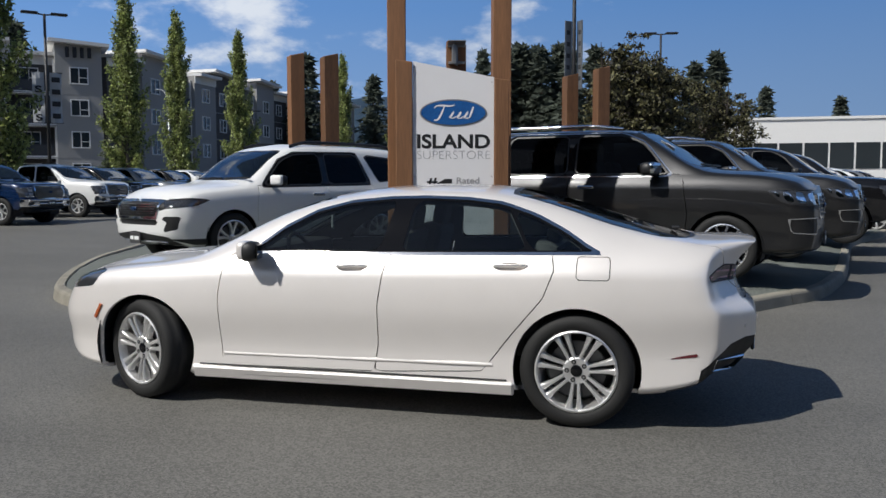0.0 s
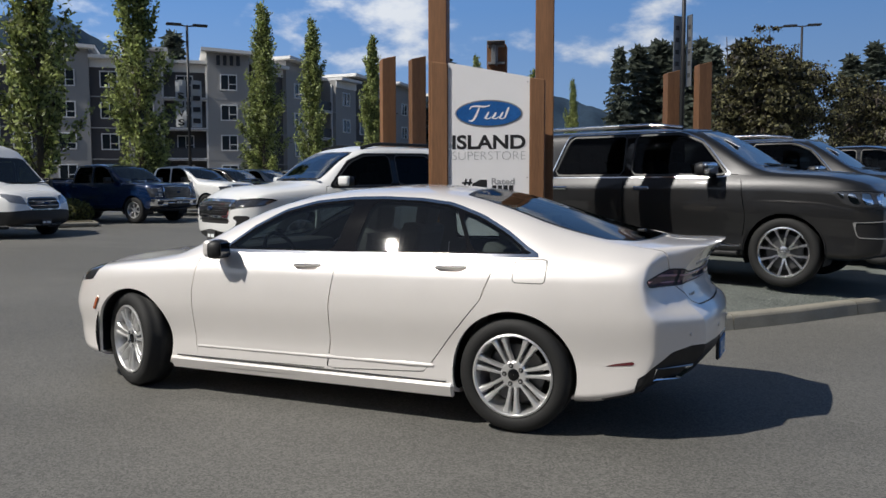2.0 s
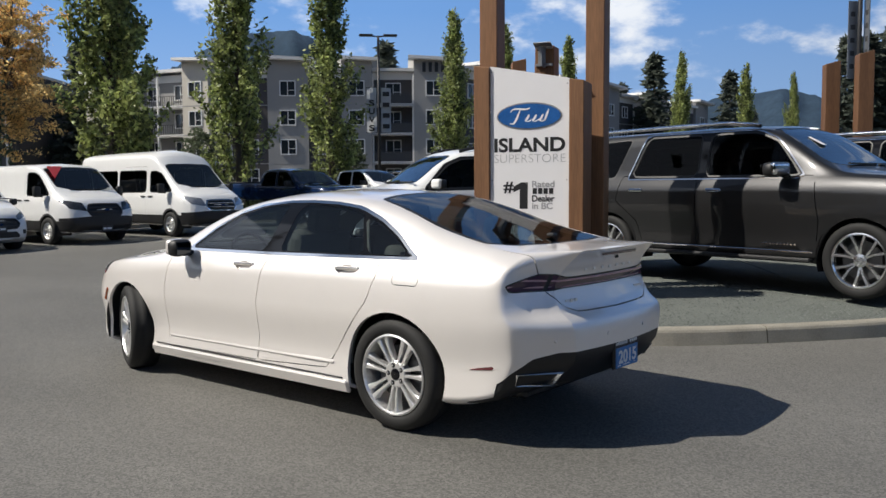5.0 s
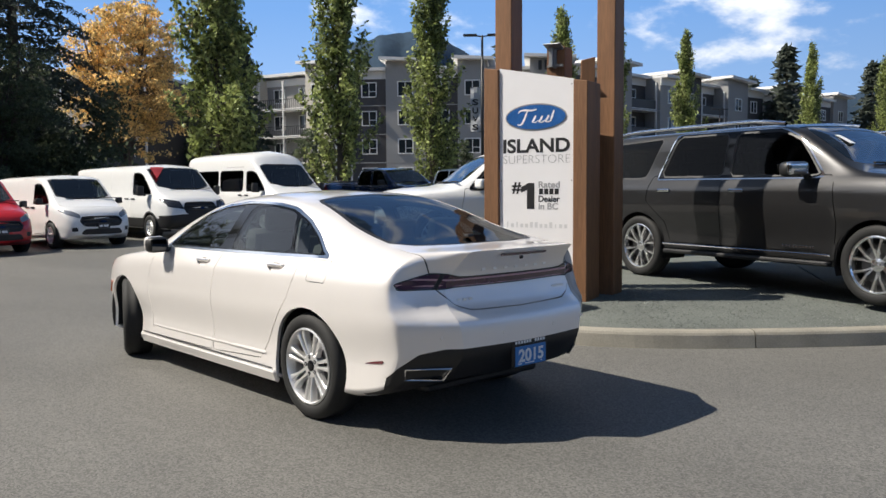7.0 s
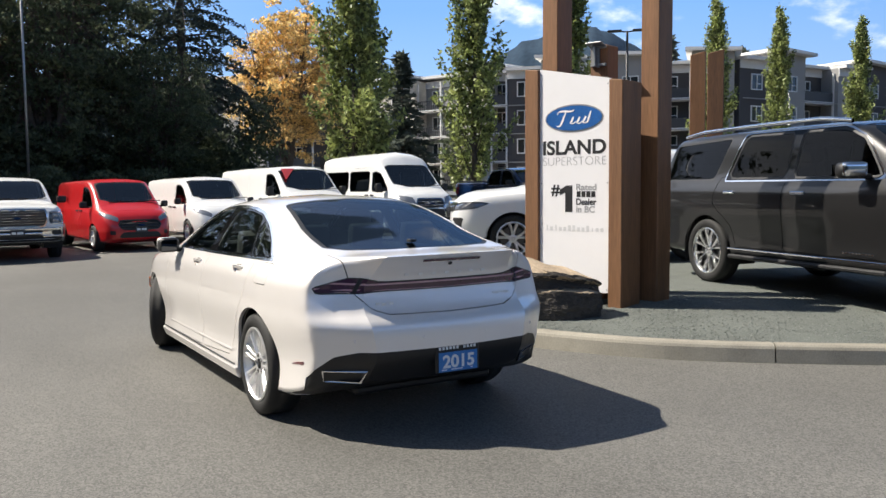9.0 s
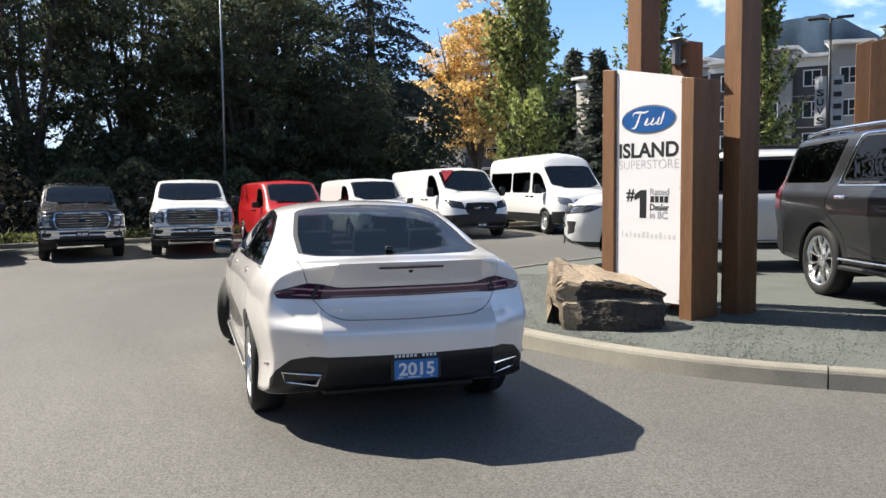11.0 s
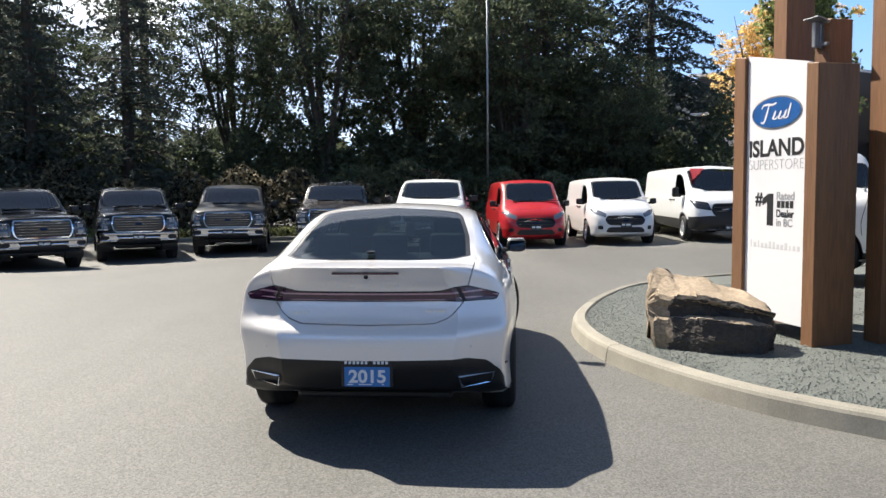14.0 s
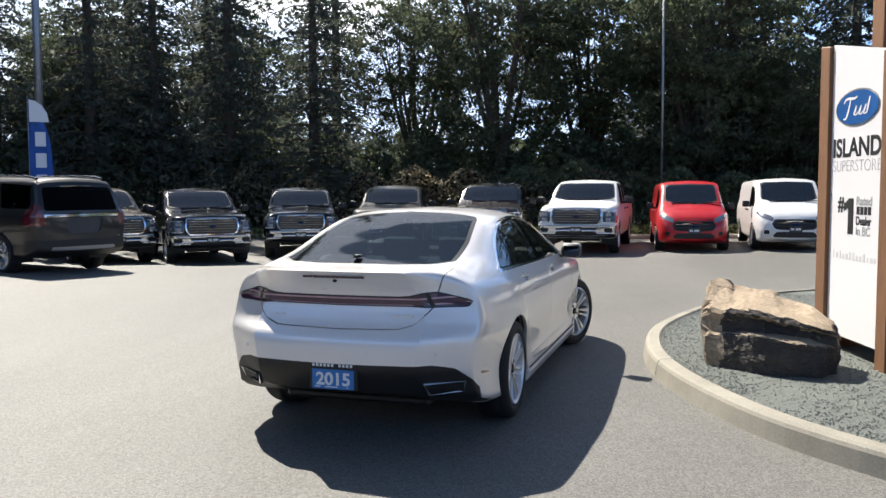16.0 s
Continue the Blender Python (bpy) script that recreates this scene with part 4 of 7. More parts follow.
    for off in (0.017, -0.019):
        sh.cut(lambda P: np.abs(P[:, 2] - 0.897 - off - 0.05 * np.clip(np.abs(P[:, 1]) - 0.5, 0, 1)) - 0.0055, "lamp_strip", ("tail_lamp",))
    sh.cut(lambda P: np.abs(np.abs(P[:, 1]) - 0.565 + 0.5 * (P[:, 2] - 0.9)) - 0.012, "lamp_edge", ("tail_lamp", "lamp_strip"))
    black = poly([(-0.1, 0.0), (-0.1, 0.525), (0.60, 0.53), (0.72, 0.50), (0.80, 0.42), (0.845, 0.32), (0.87, 0.0)], 0.004)
    sh.cut(stretch_y(black), "diffuser", where=lambda P, n: ((P[:, 0] < -2.1) | ((P[:, 0] < -1.9) & (n[:, 2] < -0.6))) & (P[:, 2] < 0.7))
    lid = poly([(-0.1, 0.735), (0.40, 0.742), (0.50, 0.775), (0.575, 0.86), (0.60, 0.95), (0.64, 1.09), (0.64, 1.3), (-0.1, 1.3)], 0.003)
    gap = 0.0065
    sh.gap(stretch_y(lid), gap, "boot", where=lambda P, n: (P[:, 0] < -2.02) & (P[:, 2] < 1.2))
    doors = [poly([(0.84, 0.265), (0.855, 0.5), (0.86, 0.72), (0.83, 0.95), (0.74, 1.0), (-0.29, 1.01), (-0.25, 0.9), (-0.22, 0.69), (-0.22, 0.45), (-0.19, 0.275)]),
             poly([(-0.19, 0.275), (-0.22, 0.45), (-0.22, 0.69), (-0.25, 0.9), (-0.29, 1.01), (-1.27, 1.03), (-1.29, 0.92), (-1.23, 0.76), (-1.03, 0.52), (-0.87, 0.31)])]
    flank = lambda P, n: (np.abs(P[:, 1]) > 0.7) & (P[:, 2] < 1.03) & (P[:, 2] > 0.18)
    for o, nm in zip(doors, ("front_door", "rear_door")):
        sh.gap(on_side(o), gap, nm, where=flank)
    grips = {"front_door": (-0.04, 0.915), "rear_door": (-1.03, 0.938)}
    for nm, (hx, hz) in grips.items():
        sh.cut(lambda P: np.hypot((P[:, 0] - hx) / 0.098, (P[:, 2] - hz + 0.006) / 0.029) - 1, nm + "_cup", (nm,), where=flank)
    eye = poly([(1.76, 0.80), (1.90, 0.63), (2.14, 0.44), (2.36, 0.36), (2.36, 0.60), (1.98, 0.88)])
    sh.cut(lambda P: np.maximum(eye(P[:, 0], np.abs(P[:, 1])), 0.70 + 0.13 * (2.15 - P[:, 0]) - P[:, 2]), "head_lamp", where=lambda P, n: (P[:, 0] > 1.7) & (P[:, 2] > 0.6))
    bonnet = poly([(2.2, -0.3), (2.2, 0.3), (2.05, 0.55), (1.5, 0.70), (1.14, 0.735), (1.14, -0.3)])
    sh.gap(on_top(bonnet), 0.006, "bonnet", where=lambda P, n: (n[:, 2] > 0.4) & (P[:, 0] > 1.0))
    flap = poly([(-1.44, 0.89), (-1.59, 0.89), (-1.59, 0.98), (-1.44, 0.98)], 0.02)
    sh.gap(on_side(flap), 0.005, "flap", where=lambda P, n: (P[:, 1] > 0.6) & (P[:, 2] > 0.8) & (P[:, 2] < 1.05))
    sh.cut(on_side(poly([(-1.93, 0.425), (-2.11, 0.442), (-2.11, 0.464), (-1.93, 0.447)])), "rear_marker", where=lambda P, n: (P[:, 0] < -1.8) & (np.abs(P[:, 1]) > 0.6))
    sh.cut(stretch_y(poly([(-0.1, 0.2), (-0.1, 0.42), (0.3, 0.42), (0.4, 0.34), (0.4, 0.2)])), "intake", where=facing_front)
    glasses = {"front_glass", "rear_glass_side", "quarter_glass", "windscreen", "rear_window", "none"}
    lining(sh, car, glasses | {"windscreen_edge", "rear_window_edge", "boot"}, 0.3, LIGHTCLOTH)
    sh.relabel("body", lambda x, y, z: "intake" if x > 2.22 and z < 0.345 else "body")
    sh.emit("body", {"body"}, PEARL, car, flange=0.022)
    sh.emit("boot_lid", {"boot"}, PEARL, car, flange=0.02, plain=lambda x, y, z: x < -2.36 and abs(y) < 0.52 and z > 1.03)
    sh.emit("bonnet", {"bonnet"}, PEARL, car, flange=0.02)
    sh.emit("fuel_flap", {"flap"}, PEARL, car, flange=0.02)
    for nm in ("front_door", "rear_door"):
        panels = sh.pair(nm, {nm}, PEARL, car, flange=0.02)
        for s in (1, -1):
            d = panels[0 if s > 0 else 1]
            hx, hz = grips[nm]
            near_ = sh.v[(sh.v[:, 1] > 0.6) & (np.hypot(sh.v[:, 0] - hx, sh.v[:, 2] - hz) < 0.12)]
            yh = float(near_[:, 1].mean())
            hb = bmesh.new()
            box(hb, (hx, s * (yh + 0.005), hz + 0.004), (0.205, 0.018, 0.024), 0.0088, pose(0, 0, 0, 0, 1.5, 0), seg=3)
            part("door_handle", hb, PEARL, d, "body-coloured bar handle", True)
            hb = bmesh.new()
            box(hb, (hx, s * (yh + 0.0145), hz + 0.008), (0.185, 0.005, 0.007), 0.002, pose(0, 0, 0, 0, 1.5, 0))
            part("handle_strip", hb, CHROME, d, "thin chrome strip")
        for d, cup in zip(panels, sh.pair("handle_recess", {nm + "_cup"}, PEARL, car, sink=0.02)):
            cup.parent = d
    sh.pair("window_trim", {"trim"}, CHROME, car, sink=-0.002, flange=0.01, label="bright metal window surround")
    sh.pair("door_pillar", {"pillar"}, GLOSSBLACK, car, sink=0.003)
    for nm, mt in (("front_glass", TINT_S), ("rear_glass_side", TINT_S), ("quarter_glass", TINT_S)):
        sh.pair("side_window", {nm}, mt, car, sink=0.006, even=0.75)
    sh.emit("windscreen", {"windscreen"}, CLEAR, car, sink=0.003, even=0.5)
    sh.emit("windscreen_border", {"windscreen_edge"}, BLACK, car, sink=0.003)
    sh.emit("rear_window_border", {"rear_window_edge"}, BLACK, car, sink=0.003)
    sh.emit("rear_window", {"rear_window"}, REAR_S, car, sink=0.003, even=0.65)
    sh.emit("lamp_surround", {"lamp_edge"}, BLACK, car, sink=-0.002)
    sh.emit("tail_lamp", {"tail_lamp"}, DARKRED, car, sink=-0.003, flange=0.01, label="smoked red full-width tail lamp")
    sh.emit("lamp_strip", {"lamp_strip"}, PINKLENS, car, sink=-0.006, flange=0.004)
    sh.emit("rear_valance", {"diffuser"}, BLACK, car, sink=0.004, label="black lower bumper")
    sh.pair("head_lamp", {"head_lamp"}, DARKLENS, car, sink=-0.002)
    near = sh.v[(sh.v[:, 1] > 0.6) & (np.hypot(sh.v[:, 0] - 1.79, sh.v[:, 2] - 0.575) < 0.06)]
    for s in (1, -1):
        part("side_marker", boxes(((1.79, s * (float(near[:, 1].mean()) + 0.002), 0.575), (0.027, 0.016, 0.115), 0.005, pose(0, 0, 0, 0, -33, s * -13))), AMBER, car)
    sh.pair("side_reflector", {"rear_marker"}, REDLENS, car, sink=-0.003, flange=0.006)
    sh.emit("front_intake", {"intake"}, BLACK, car, sink=0.01)
    places = [(x, y) for x in (1.425, -1.425) for y in (0.79, -0.79)]
    add_wheels(car, sedan_rim(tyre_and_rim(0.335, 0.235, 0.236, 7, 0.15), 0.236, 0.1175), places, 0.335, -22)
    wheel_wells(car, places, 0.385, 0.862)
    under = boxes(((0, 0, 0.25), (2.0, 1.5, 0.08), 0.02), ((0.05, 0, 0.24), (4.3, 1.0, 0.06), 0.02))
    part("underbody", under, BLACK, car)
    mirrors(car, 0.60, 0.955, 1.005, (0.12, 0.175, 0.125), PEARL)
    part("hang_tag", boxes(((0.42, 0.03, 1.17), (0.006, 0.085, 0.13)), turn=pose(0, 0, 0, 8, 0, 12)), PAPER, car, "pale paper tag behind the windscreen")
    add_seats(car, [(0.1, 0.42, (0.37, -0.37)), (-0.85, 0.35, (0.42, 0, -0.42))], 0.8, LIGHTCLOTH, "pale grey seat")
    dash = bmesh.new()
    box(dash, (0.86, 0, 0.9), (0.34, 1.36, 0.2), 0.06, seg=2)
    part("dashboard", dash, CLOTH, car)
    tray = bmesh.new()
    box(tray, (-1.62, 0, 0.985), (0.72, 1.2, 0.05), 0.02)
    part("parcel_shelf", tray, CLOTH, car)
    wheel = bmesh.new()
    for k in range(20):
        a, b = k * math.tau / 20, (k + 1) * math.tau / 20
        tilt = pose(0.5, 0.37, 0.92, 0, -64, 0)
        rod(wheel, tilt @ Vector((0.18 * math.cos(a), 0.18 * math.sin(a), 0)), tilt @ Vector((0.18 * math.cos(b), 0.18 * math.sin(b), 0)), 0.014, n=6)
    box(wheel, (0.53, 0.37, 0.91), (0.05, 0.3, 0.07), 0.02)
    part("steering_wheel", wheel, CLOTH, car)
    # rear fittings
    for s in (1, -1):
        bm = bmesh.new()
        out = [(0.565, 0.337), (0.745, 0.346), (0.768, 0.418), (0.545, 0.42)]
        inn = [(0.575, 0.346), (0.738, 0.354), (0.757, 0.410), (0.558, 0.411)]
        xo = [sh.front(s * y, 0.41, -1) + 0.002 + (0.042 if z < 0.38 else 0) for y, z in out]
        va = [bm.verts.new((x - 0.006, s * y, z)) for x, (y, z) in zip(xo, out)]
        vb = [bm.verts.new((x - 0.006, s * y, z)) for x, (y, z) in zip(xo, inn)]
        vc = [bm.verts.new((x + 0.06, s * y, z)) for x, (y, z) in zip(xo, inn)]
        vd = [bm.verts.new((x + 0.02, s * y, z)) for x, (y, z) in zip(xo, out)]
        for i in range(4):
            j = (i + 1) % 4
            bm.faces.new((va[i], va[j], vb[j], vb[i]))
            bm.faces.new((vb[i], vb[j], vc[j], vc[i]))
            bm.faces.new((va[i], vd[i], vd[j], va[j]))
        pipe = part("exhaust_tip", bm, CHROME, car, "chrome-framed exhaust outlet")
        mesh_object("pipe_mouth", [(xo[i] + 0.03, s * inn[i][0], inn[i][1]) for i in range(4)], [(0, 1, 2, 3)], BLACK, pipe)
    px = sh.front(0, 0.45, -1) - 0.012
    plate = part("dealer_plate", boxes(((px, -0.01, 0.452), (0.02, 0.31, 0.165), 0.008)), BLACK, car, "dealer plate with a black frame, blue insert and white year")
    part("plate_insert", boxes(((px - 0.012, -0.01, 0.435), (0.004, 0.272, 0.118), 0.001)), BLUEP, plate)
    face = Matrix(((0, 0, -1, px - 0.016), (-1, 0, 0, 0.10), (0, 1, 0, 0.402), (0, 0, 0, 1)))
    words("digit", "2015", 0.105, PAPER, plate, face, 0.222, 0.003)
    for k in range(11):
        if k != 6:
            part("plate_bar", boxes(((px - 0.012, 0.117 - 0.0245 * k, 0.519), (0.003, 0.015, 0.017))), PAPER, plate)
    for y, wd in ((0.09, 0.035), (0.0, 0.08), (-0.105, 0.012)):
        part("plate_bar", boxes(((px - 0.0145, y, 0.389), (0.002, wd, 0.006))), PAPER, plate)
    v, f = [], []
    for c in range(11):
        y = 0.2 * (c / 5 - 1)
        x = -2.42 - 0.05 * (1 - (y / 0.6) ** 2) + 0.040
        for dx, z in ((-0.004, 1.040), (-0.010, 1.053), (0.02, 1.053), (0.02, 1.040)):
            v.append((x + dx, y, z))
    for c in range(10):
        f += [(c * 4 + e, c * 4 + (e + 1) % 4, c * 4 + 4 + (e + 1) % 4, c * 4 + 4 + e) for e in range(4)]
    mesh_object("brake_lamp", v, f, DARKRED, car)
    part("camera_button", boxes(((sh.front(0, 1.02, -1) - 0.004, 0, 1.022), (0.02, 0.026, 0.02), 0.006)), BLACK, car)
    for k in range(7):
        y = 0.27 - 0.09 * k
        part("badge_bar", boxes(((sh.front(y, 0.965, -1) - 0.002, y, 0.963), (0.005, 0.03, 0.016), 0.0015)), ALLOY, car)
    for k, (y, wd) in enumerate(((0.46, 0.028), (0.42, 0.03), (0.375, 0.028))):
        part("badge_bar", boxes(((sh.front(y, 0.80, -1) - 0.002, y, 0.80), (0.005, wd, 0.018), 0.0015)), ALLOY, car)
    for y, wd in ((-0.37, 0.05), (-0.44, 0.07)):
        part("badge_bar", boxes(((sh.front(y, 0.812, -1) - 0.002, y, 0.812), (0.005, wd, 0.015), 0.0015)), ALLOY, car)
    fin = bmesh.new()
    box(fin, (-1.98, 0.03, 1.137), (0.05, 0.05, 0.02), 0.009, seg=2)
    part("wiper_nub", fin, BLACK, car)
    for y in (0.62, 0.22, -0.22, -0.62):
        x = sh.front(y, 0.60, -1)
        part("parking_sensor", rod(bmesh.new(), (x + 0.02, y, 0.60), (x - 0.004, y, 0.60), 0.011, n=10), PEARL, car)
    for s in (1, -1):
        part("sill_cover", boxes(((0.0, s * 0.894, 0.213), (2.12, 0.034, 0.09)), bevel=0.012, turn=pose(0, 0, 0, s * -20, 0, 0)), PEARL, car)
        part("sill_line", boxes(((-0.01, s * 0.914, 0.266), (2.02, 0.012, 0.008)), bevel=0.002), BLACK, car)
        # the pressed crease low on the doors
        v, f = [], []
        low = sh.v[(sh.v[:, 1] > 0.8) & (np.abs(sh.v[:, 2] - 0.345) < 0.05)]
        for c in range(25):
            x = -0.93 + 1.76 * c / 24
            y = float(low[np.argsort(np.abs(low[:, 0] - x))[:6], 1].mean())
            for dy, z in ((-0.006, 0.362), (0.006, 0.345), (0.005, 0.338), (-0.008, 0.33)):
                v.append((x, s * (y + dy), z - 0.012 * (x + 0.9) / 1.8 + 0.006))
        for c in range(24):
            f += [(c * 4 + e, c * 4 + e + 1, c * 4 + e + 5, c * 4 + e + 4) for e in range(3)]
        mesh_object("door_crease", v, f, PEARL, car, "", True)
    return car


TINT_S = glass("pale_side_glass", (0.52, 0.58, 0.58), 0.07)
REAR_S = glass("pale_rear_glass", (0.22, 0.275, 0.29), 0.13, 0.03, 9.0)


KINDS = dict(
    large_suv=dict(
        x=(-2.90, 2.66), n=96, reach=0.5, bulge=(0.05, 0.10), tuck=0.04, bow=0.66, shoulder=0.15, lean=0.1,
        top=curve((-2.9, 1.72), (-2.86, 1.80), (-2.7, 1.86), (-1.5, 1.90), (-0.2, 1.91), (0.35, 1.895), (0.62, 1.84), (0.76, 1.76), (1.3, 1.42), (1.45, 1.37), (2.1, 1.32), (2.45, 1.26), (2.58, 1.215), (2.66, 1.15)),
        wide=curve((-2.9, 0.90), (-2.8, 0.96), (-2.5, 1.0), (-1.5, 1.01), (1.5, 1.01), (2.1, 1.005), (2.4, 0.99), (2.5, 0.96), (2.6, 0.895), (2.66, 0.82)),
        belt=curve((-2.9, 1.28), (0.6, 1.28), (1.3, 1.27), (2.2, 1.21), (2.66, 1.08)),
        edge=curve((-2.9, 0.72), (-1, 0.745), (0.4, 0.73), (0.8, 0.75), (1.4, 0.84), (2.2, 0.85), (2.5, 0.80), (2.66, 0.66)),
        drop=curve((-2.9, 0.06), (0.5, 0.07), (1.4, 0.05), (2.66, 0.06)), inset=curve((-2.9, 0.085), (1, 0.085), (2.66, 0.06)),
        bottom=curve((-2.9, 0.48), (-2.5, 0.36), (2.3, 0.33), (2.66, 0.37)),
        tail=curve((0.4, -0.03), (0.6, 0.0), (1.2, -0.01), (1.75, -0.2), (1.85, -0.22)), nose=curve((0.35, -0.03), (0.6, 0.01), (0.9, 0.0), (1.15, -0.05)),
        axles=(1.67, -1.67), r=0.40, rim=0.285, spokes=(6, 0.27), arch=0.445, track=0.86,
        windows=[([(0.98, 1.30), (-0.22, 1.30), (-0.20, 1.79), (0.40, 1.79), (0.66, 1.68)], 0), ([(-0.34, 1.30), (-1.33, 1.30), (-1.13, 1.79), (-0.34, 1.79)], 1), ([(-1.62, 1.30), (-2.66, 1.30), (-2.55, 1.72), (-1.42, 1.77)], 1)],
        screen=[(1.38, -0.3), (1.36, 0.3), (1.25, 0.72), (0.52, 0.66), (0.58, 0.3), (0.60, -0.3)], backlight=[(-0.1, 1.28), (0.70, 1.28), (0.66, 1.66), (-0.1, 1.70)],
        doors=[[(1.18, 0.5), (1.22, 0.8), (1.15, 1.27), (-0.28, 1.29), (-0.28, 0.5)], [(-0.28, 0.5), (-0.28, 1.29), (-1.45, 1.29), (-1.5, 1.0), (-1.18, 0.75), (-1.1, 0.5)]], handles=(-0.05, -1.2, 1.13),
        grille=[(-0.1, 0.78), (0.52, 0.78), (0.56, 1.02), (-0.1, 1.03)], bars=4, lamp=[(0.58, 0.86), (0.9, 0.92), (0.9, 1.06), (0.58, 1.03)], bumper=[(-0.1, 0.3), (0.8, 0.3), (0.62, 0.62), (-0.1, 0.64)],
        fog=[(0.66, 0.62), (0.84, 0.64), (0.84, 0.76), (0.7, 0.76)], tail_lamp=[(0.72, 0.98), (1.0, 0.98), (1.0, 1.36), (0.80, 1.36)], mirror=(0.80, 1.13, 1.355, (0.17, 0.25, 0.16)), rails=True, sill=True, strip=(-2.72, 1.08, 1.235), lamp_side=[(2.14, 1.105), (2.30, 0.965), (2.42, 0.93), (2.8, 0.91), (2.8, 1.08), (2.45, 1.105)], fog_side=[(2.44, 0.60), (2.8, 0.58), (2.8, 0.77), (2.40, 0.75)], dlo=[(1.0, 1.29), (-1.36, 1.29), (-1.15, 1.80), (0.38, 1.80), (0.66, 1.68)], tail_strip=(1.13, 0.78), tail_bumper=0.70,
        seats=[(0.25, 0.75, (0.42, -0.42)), (-0.75, 0.75, (0.5, 0, -0.5)), (-1.8, 0.75, (0.5, 0, -0.5))]),
    suv=dict(
        x=(-2.42, 2.34), n=86, reach=0.5, bulge=(0.08, 0.06), tuck=0.03, bow=0.55,
        top=curve((-2.42, 1.55), (-2.36, 1.66), (-2.2, 1.74), (-1.2, 1.785), (-0.2, 1.79), (0.2, 1.745), (0.5, 1.62), (1.05, 1.24), (1.25, 1.185), (1.9, 1.13), (2.18, 1.065), (2.34, 0.965)),
        wide=curve((-2.42, 0.84), (-2.3, 0.92), (-2.0, 0.97), (-1.3, 0.99), (1.3, 0.99), (1.8, 0.97), (2.08, 0.93), (2.2, 0.87), (2.29, 0.79), (2.34, 0.70)),
        belt=curve((-2.42, 1.15), (0.6, 1.11), (1.3, 1.07), (2.0, 1.0), (2.34, 0.86)),
        edge=curve((-2.42, 0.66), (-1, 0.68), (0.3, 0.67), (0.7, 0.70), (1.2, 0.77), (1.9, 0.72), (2.34, 0.45)),
        drop=curve((-2.42, 0.06), (0.5, 0.06), (1.2, 0.05), (2.34, 0.05)), inset=curve((-2.42, 0.07), (1, 0.07), (2.34, 0.05)),
        bottom=curve((-2.42, 0.42), (-2.1, 0.32), (2.0, 0.28), (2.34, 0.36)),
        tail=curve((0.4, -0.05), (0.6, 0.0), (1.1, -0.02), (1.6, -0.28), (1.7, -0.3)), nose=curve((0.3, -0.08), (0.5, 0.0), (0.8, 0.0), (0.95, -0.06)),
        axles=(1.43, -1.43), r=0.375, rim=0.265, spokes=(5, 0.26), arch=0.42, track=0.845,
        windows=[([(0.84, 1.14), (-0.25, 1.15), (-0.24, 1.62), (0.2, 1.60), (0.46, 1.50)], 0), ([(-0.37, 1.15), (-1.2, 1.17), (-1.02, 1.62), (-0.36, 1.62)], 1), ([(-1.45, 1.2), (-2.05, 1.25), (-1.95, 1.54), (-1.22, 1.60)], 1)],
        screen=[(1.12, -0.3), (1.1, 0.3), (1.0, 0.68), (0.34, 0.61), (0.40, 0.3), (0.42, -0.3)], backlight=[(-0.1, 1.18), (0.66, 1.18), (0.58, 1.5), (-0.1, 1.53)],
        doors=[[(1.0, 0.42), (1.02, 0.8), (0.95, 1.11), (-0.30, 1.14), (-0.30, 0.42)], [(-0.30, 0.42), (-0.30, 1.14), (-1.25, 1.15), (-1.28, 0.95), (-1.0, 0.6), (-0.92, 0.42)]], handles=(-0.1, -1.05, 0.99),
        grille=[(-0.1, 0.70), (0.50, 0.70), (0.56, 0.90), (-0.1, 0.92)], bars=5, lamp=[(0.58, 0.80), (0.86, 0.86), (0.9, 0.95), (0.58, 0.92)], bumper=[(-0.1, 0.2), (0.85, 0.2), (0.70, 0.42), (-0.1, 0.50)],
        fog=[(0.64, 0.50), (0.82, 0.54), (0.86, 0.70), (0.62, 0.70), (0.62, 0.66), (0.74, 0.64)], tail_lamp=[(0.70, 0.98), (1.0, 0.98), (1.0, 1.2), (0.74, 1.2)], mirror=(0.72, 1.10, 1.2, (0.15, 0.22, 0.16)), rails=True, sill=True, lamp_side=[(1.78, 0.945), (2.0, 0.86), (2.5, 0.80), (2.5, 0.90), (2.1, 0.955)], dlo=[(0.86, 1.13), (-1.23, 1.16), (-1.02, 1.63), (0.2, 1.61), (0.48, 1.50)], cladding=0.40, slot=[(-0.1, 0.595), (0.50, 0.595), (0.56, 0.655), (-0.1, 0.66)], lip=[(-0.1, 0.315), (0.5, 0.315), (0.62, 0.355), (-0.1, 0.36)], tail_strip=(0.98, 0.6), tail_bumper=0.62,
        seats=[(0.2, 0.62, (0.4, -0.4)), (-0.75, 0.62, (0.48, 0, -0.48))]),
    pickup_truck=dict(
        x=(-2.98, 2.76), n=66, reach=0.35, bulge=(0.06, 0.03), tuck=0.02, bow=0.6, extra=(-0.86, -0.84, -0.80, -0.70),
        top=curve((-2.98, 1.40), (-0.86, 1.42), (-0.84, 1.45), (-0.78, 1.80), (-0.62, 1.89), (0.1, 1.92), (0.45, 1.88), (0.72, 1.80), (1.32, 1.40), (1.5, 1.33), (2.3, 1.29), (2.6, 1.255), (2.72, 1.22), (2.76, 1.16)),
        wide=curve((-2.98, 0.96), (-2.8, 1.0), (1.4, 1.01), (2.3, 1.01), (2.55, 0.995), (2.68, 0.965), (2.76, 0.90)),
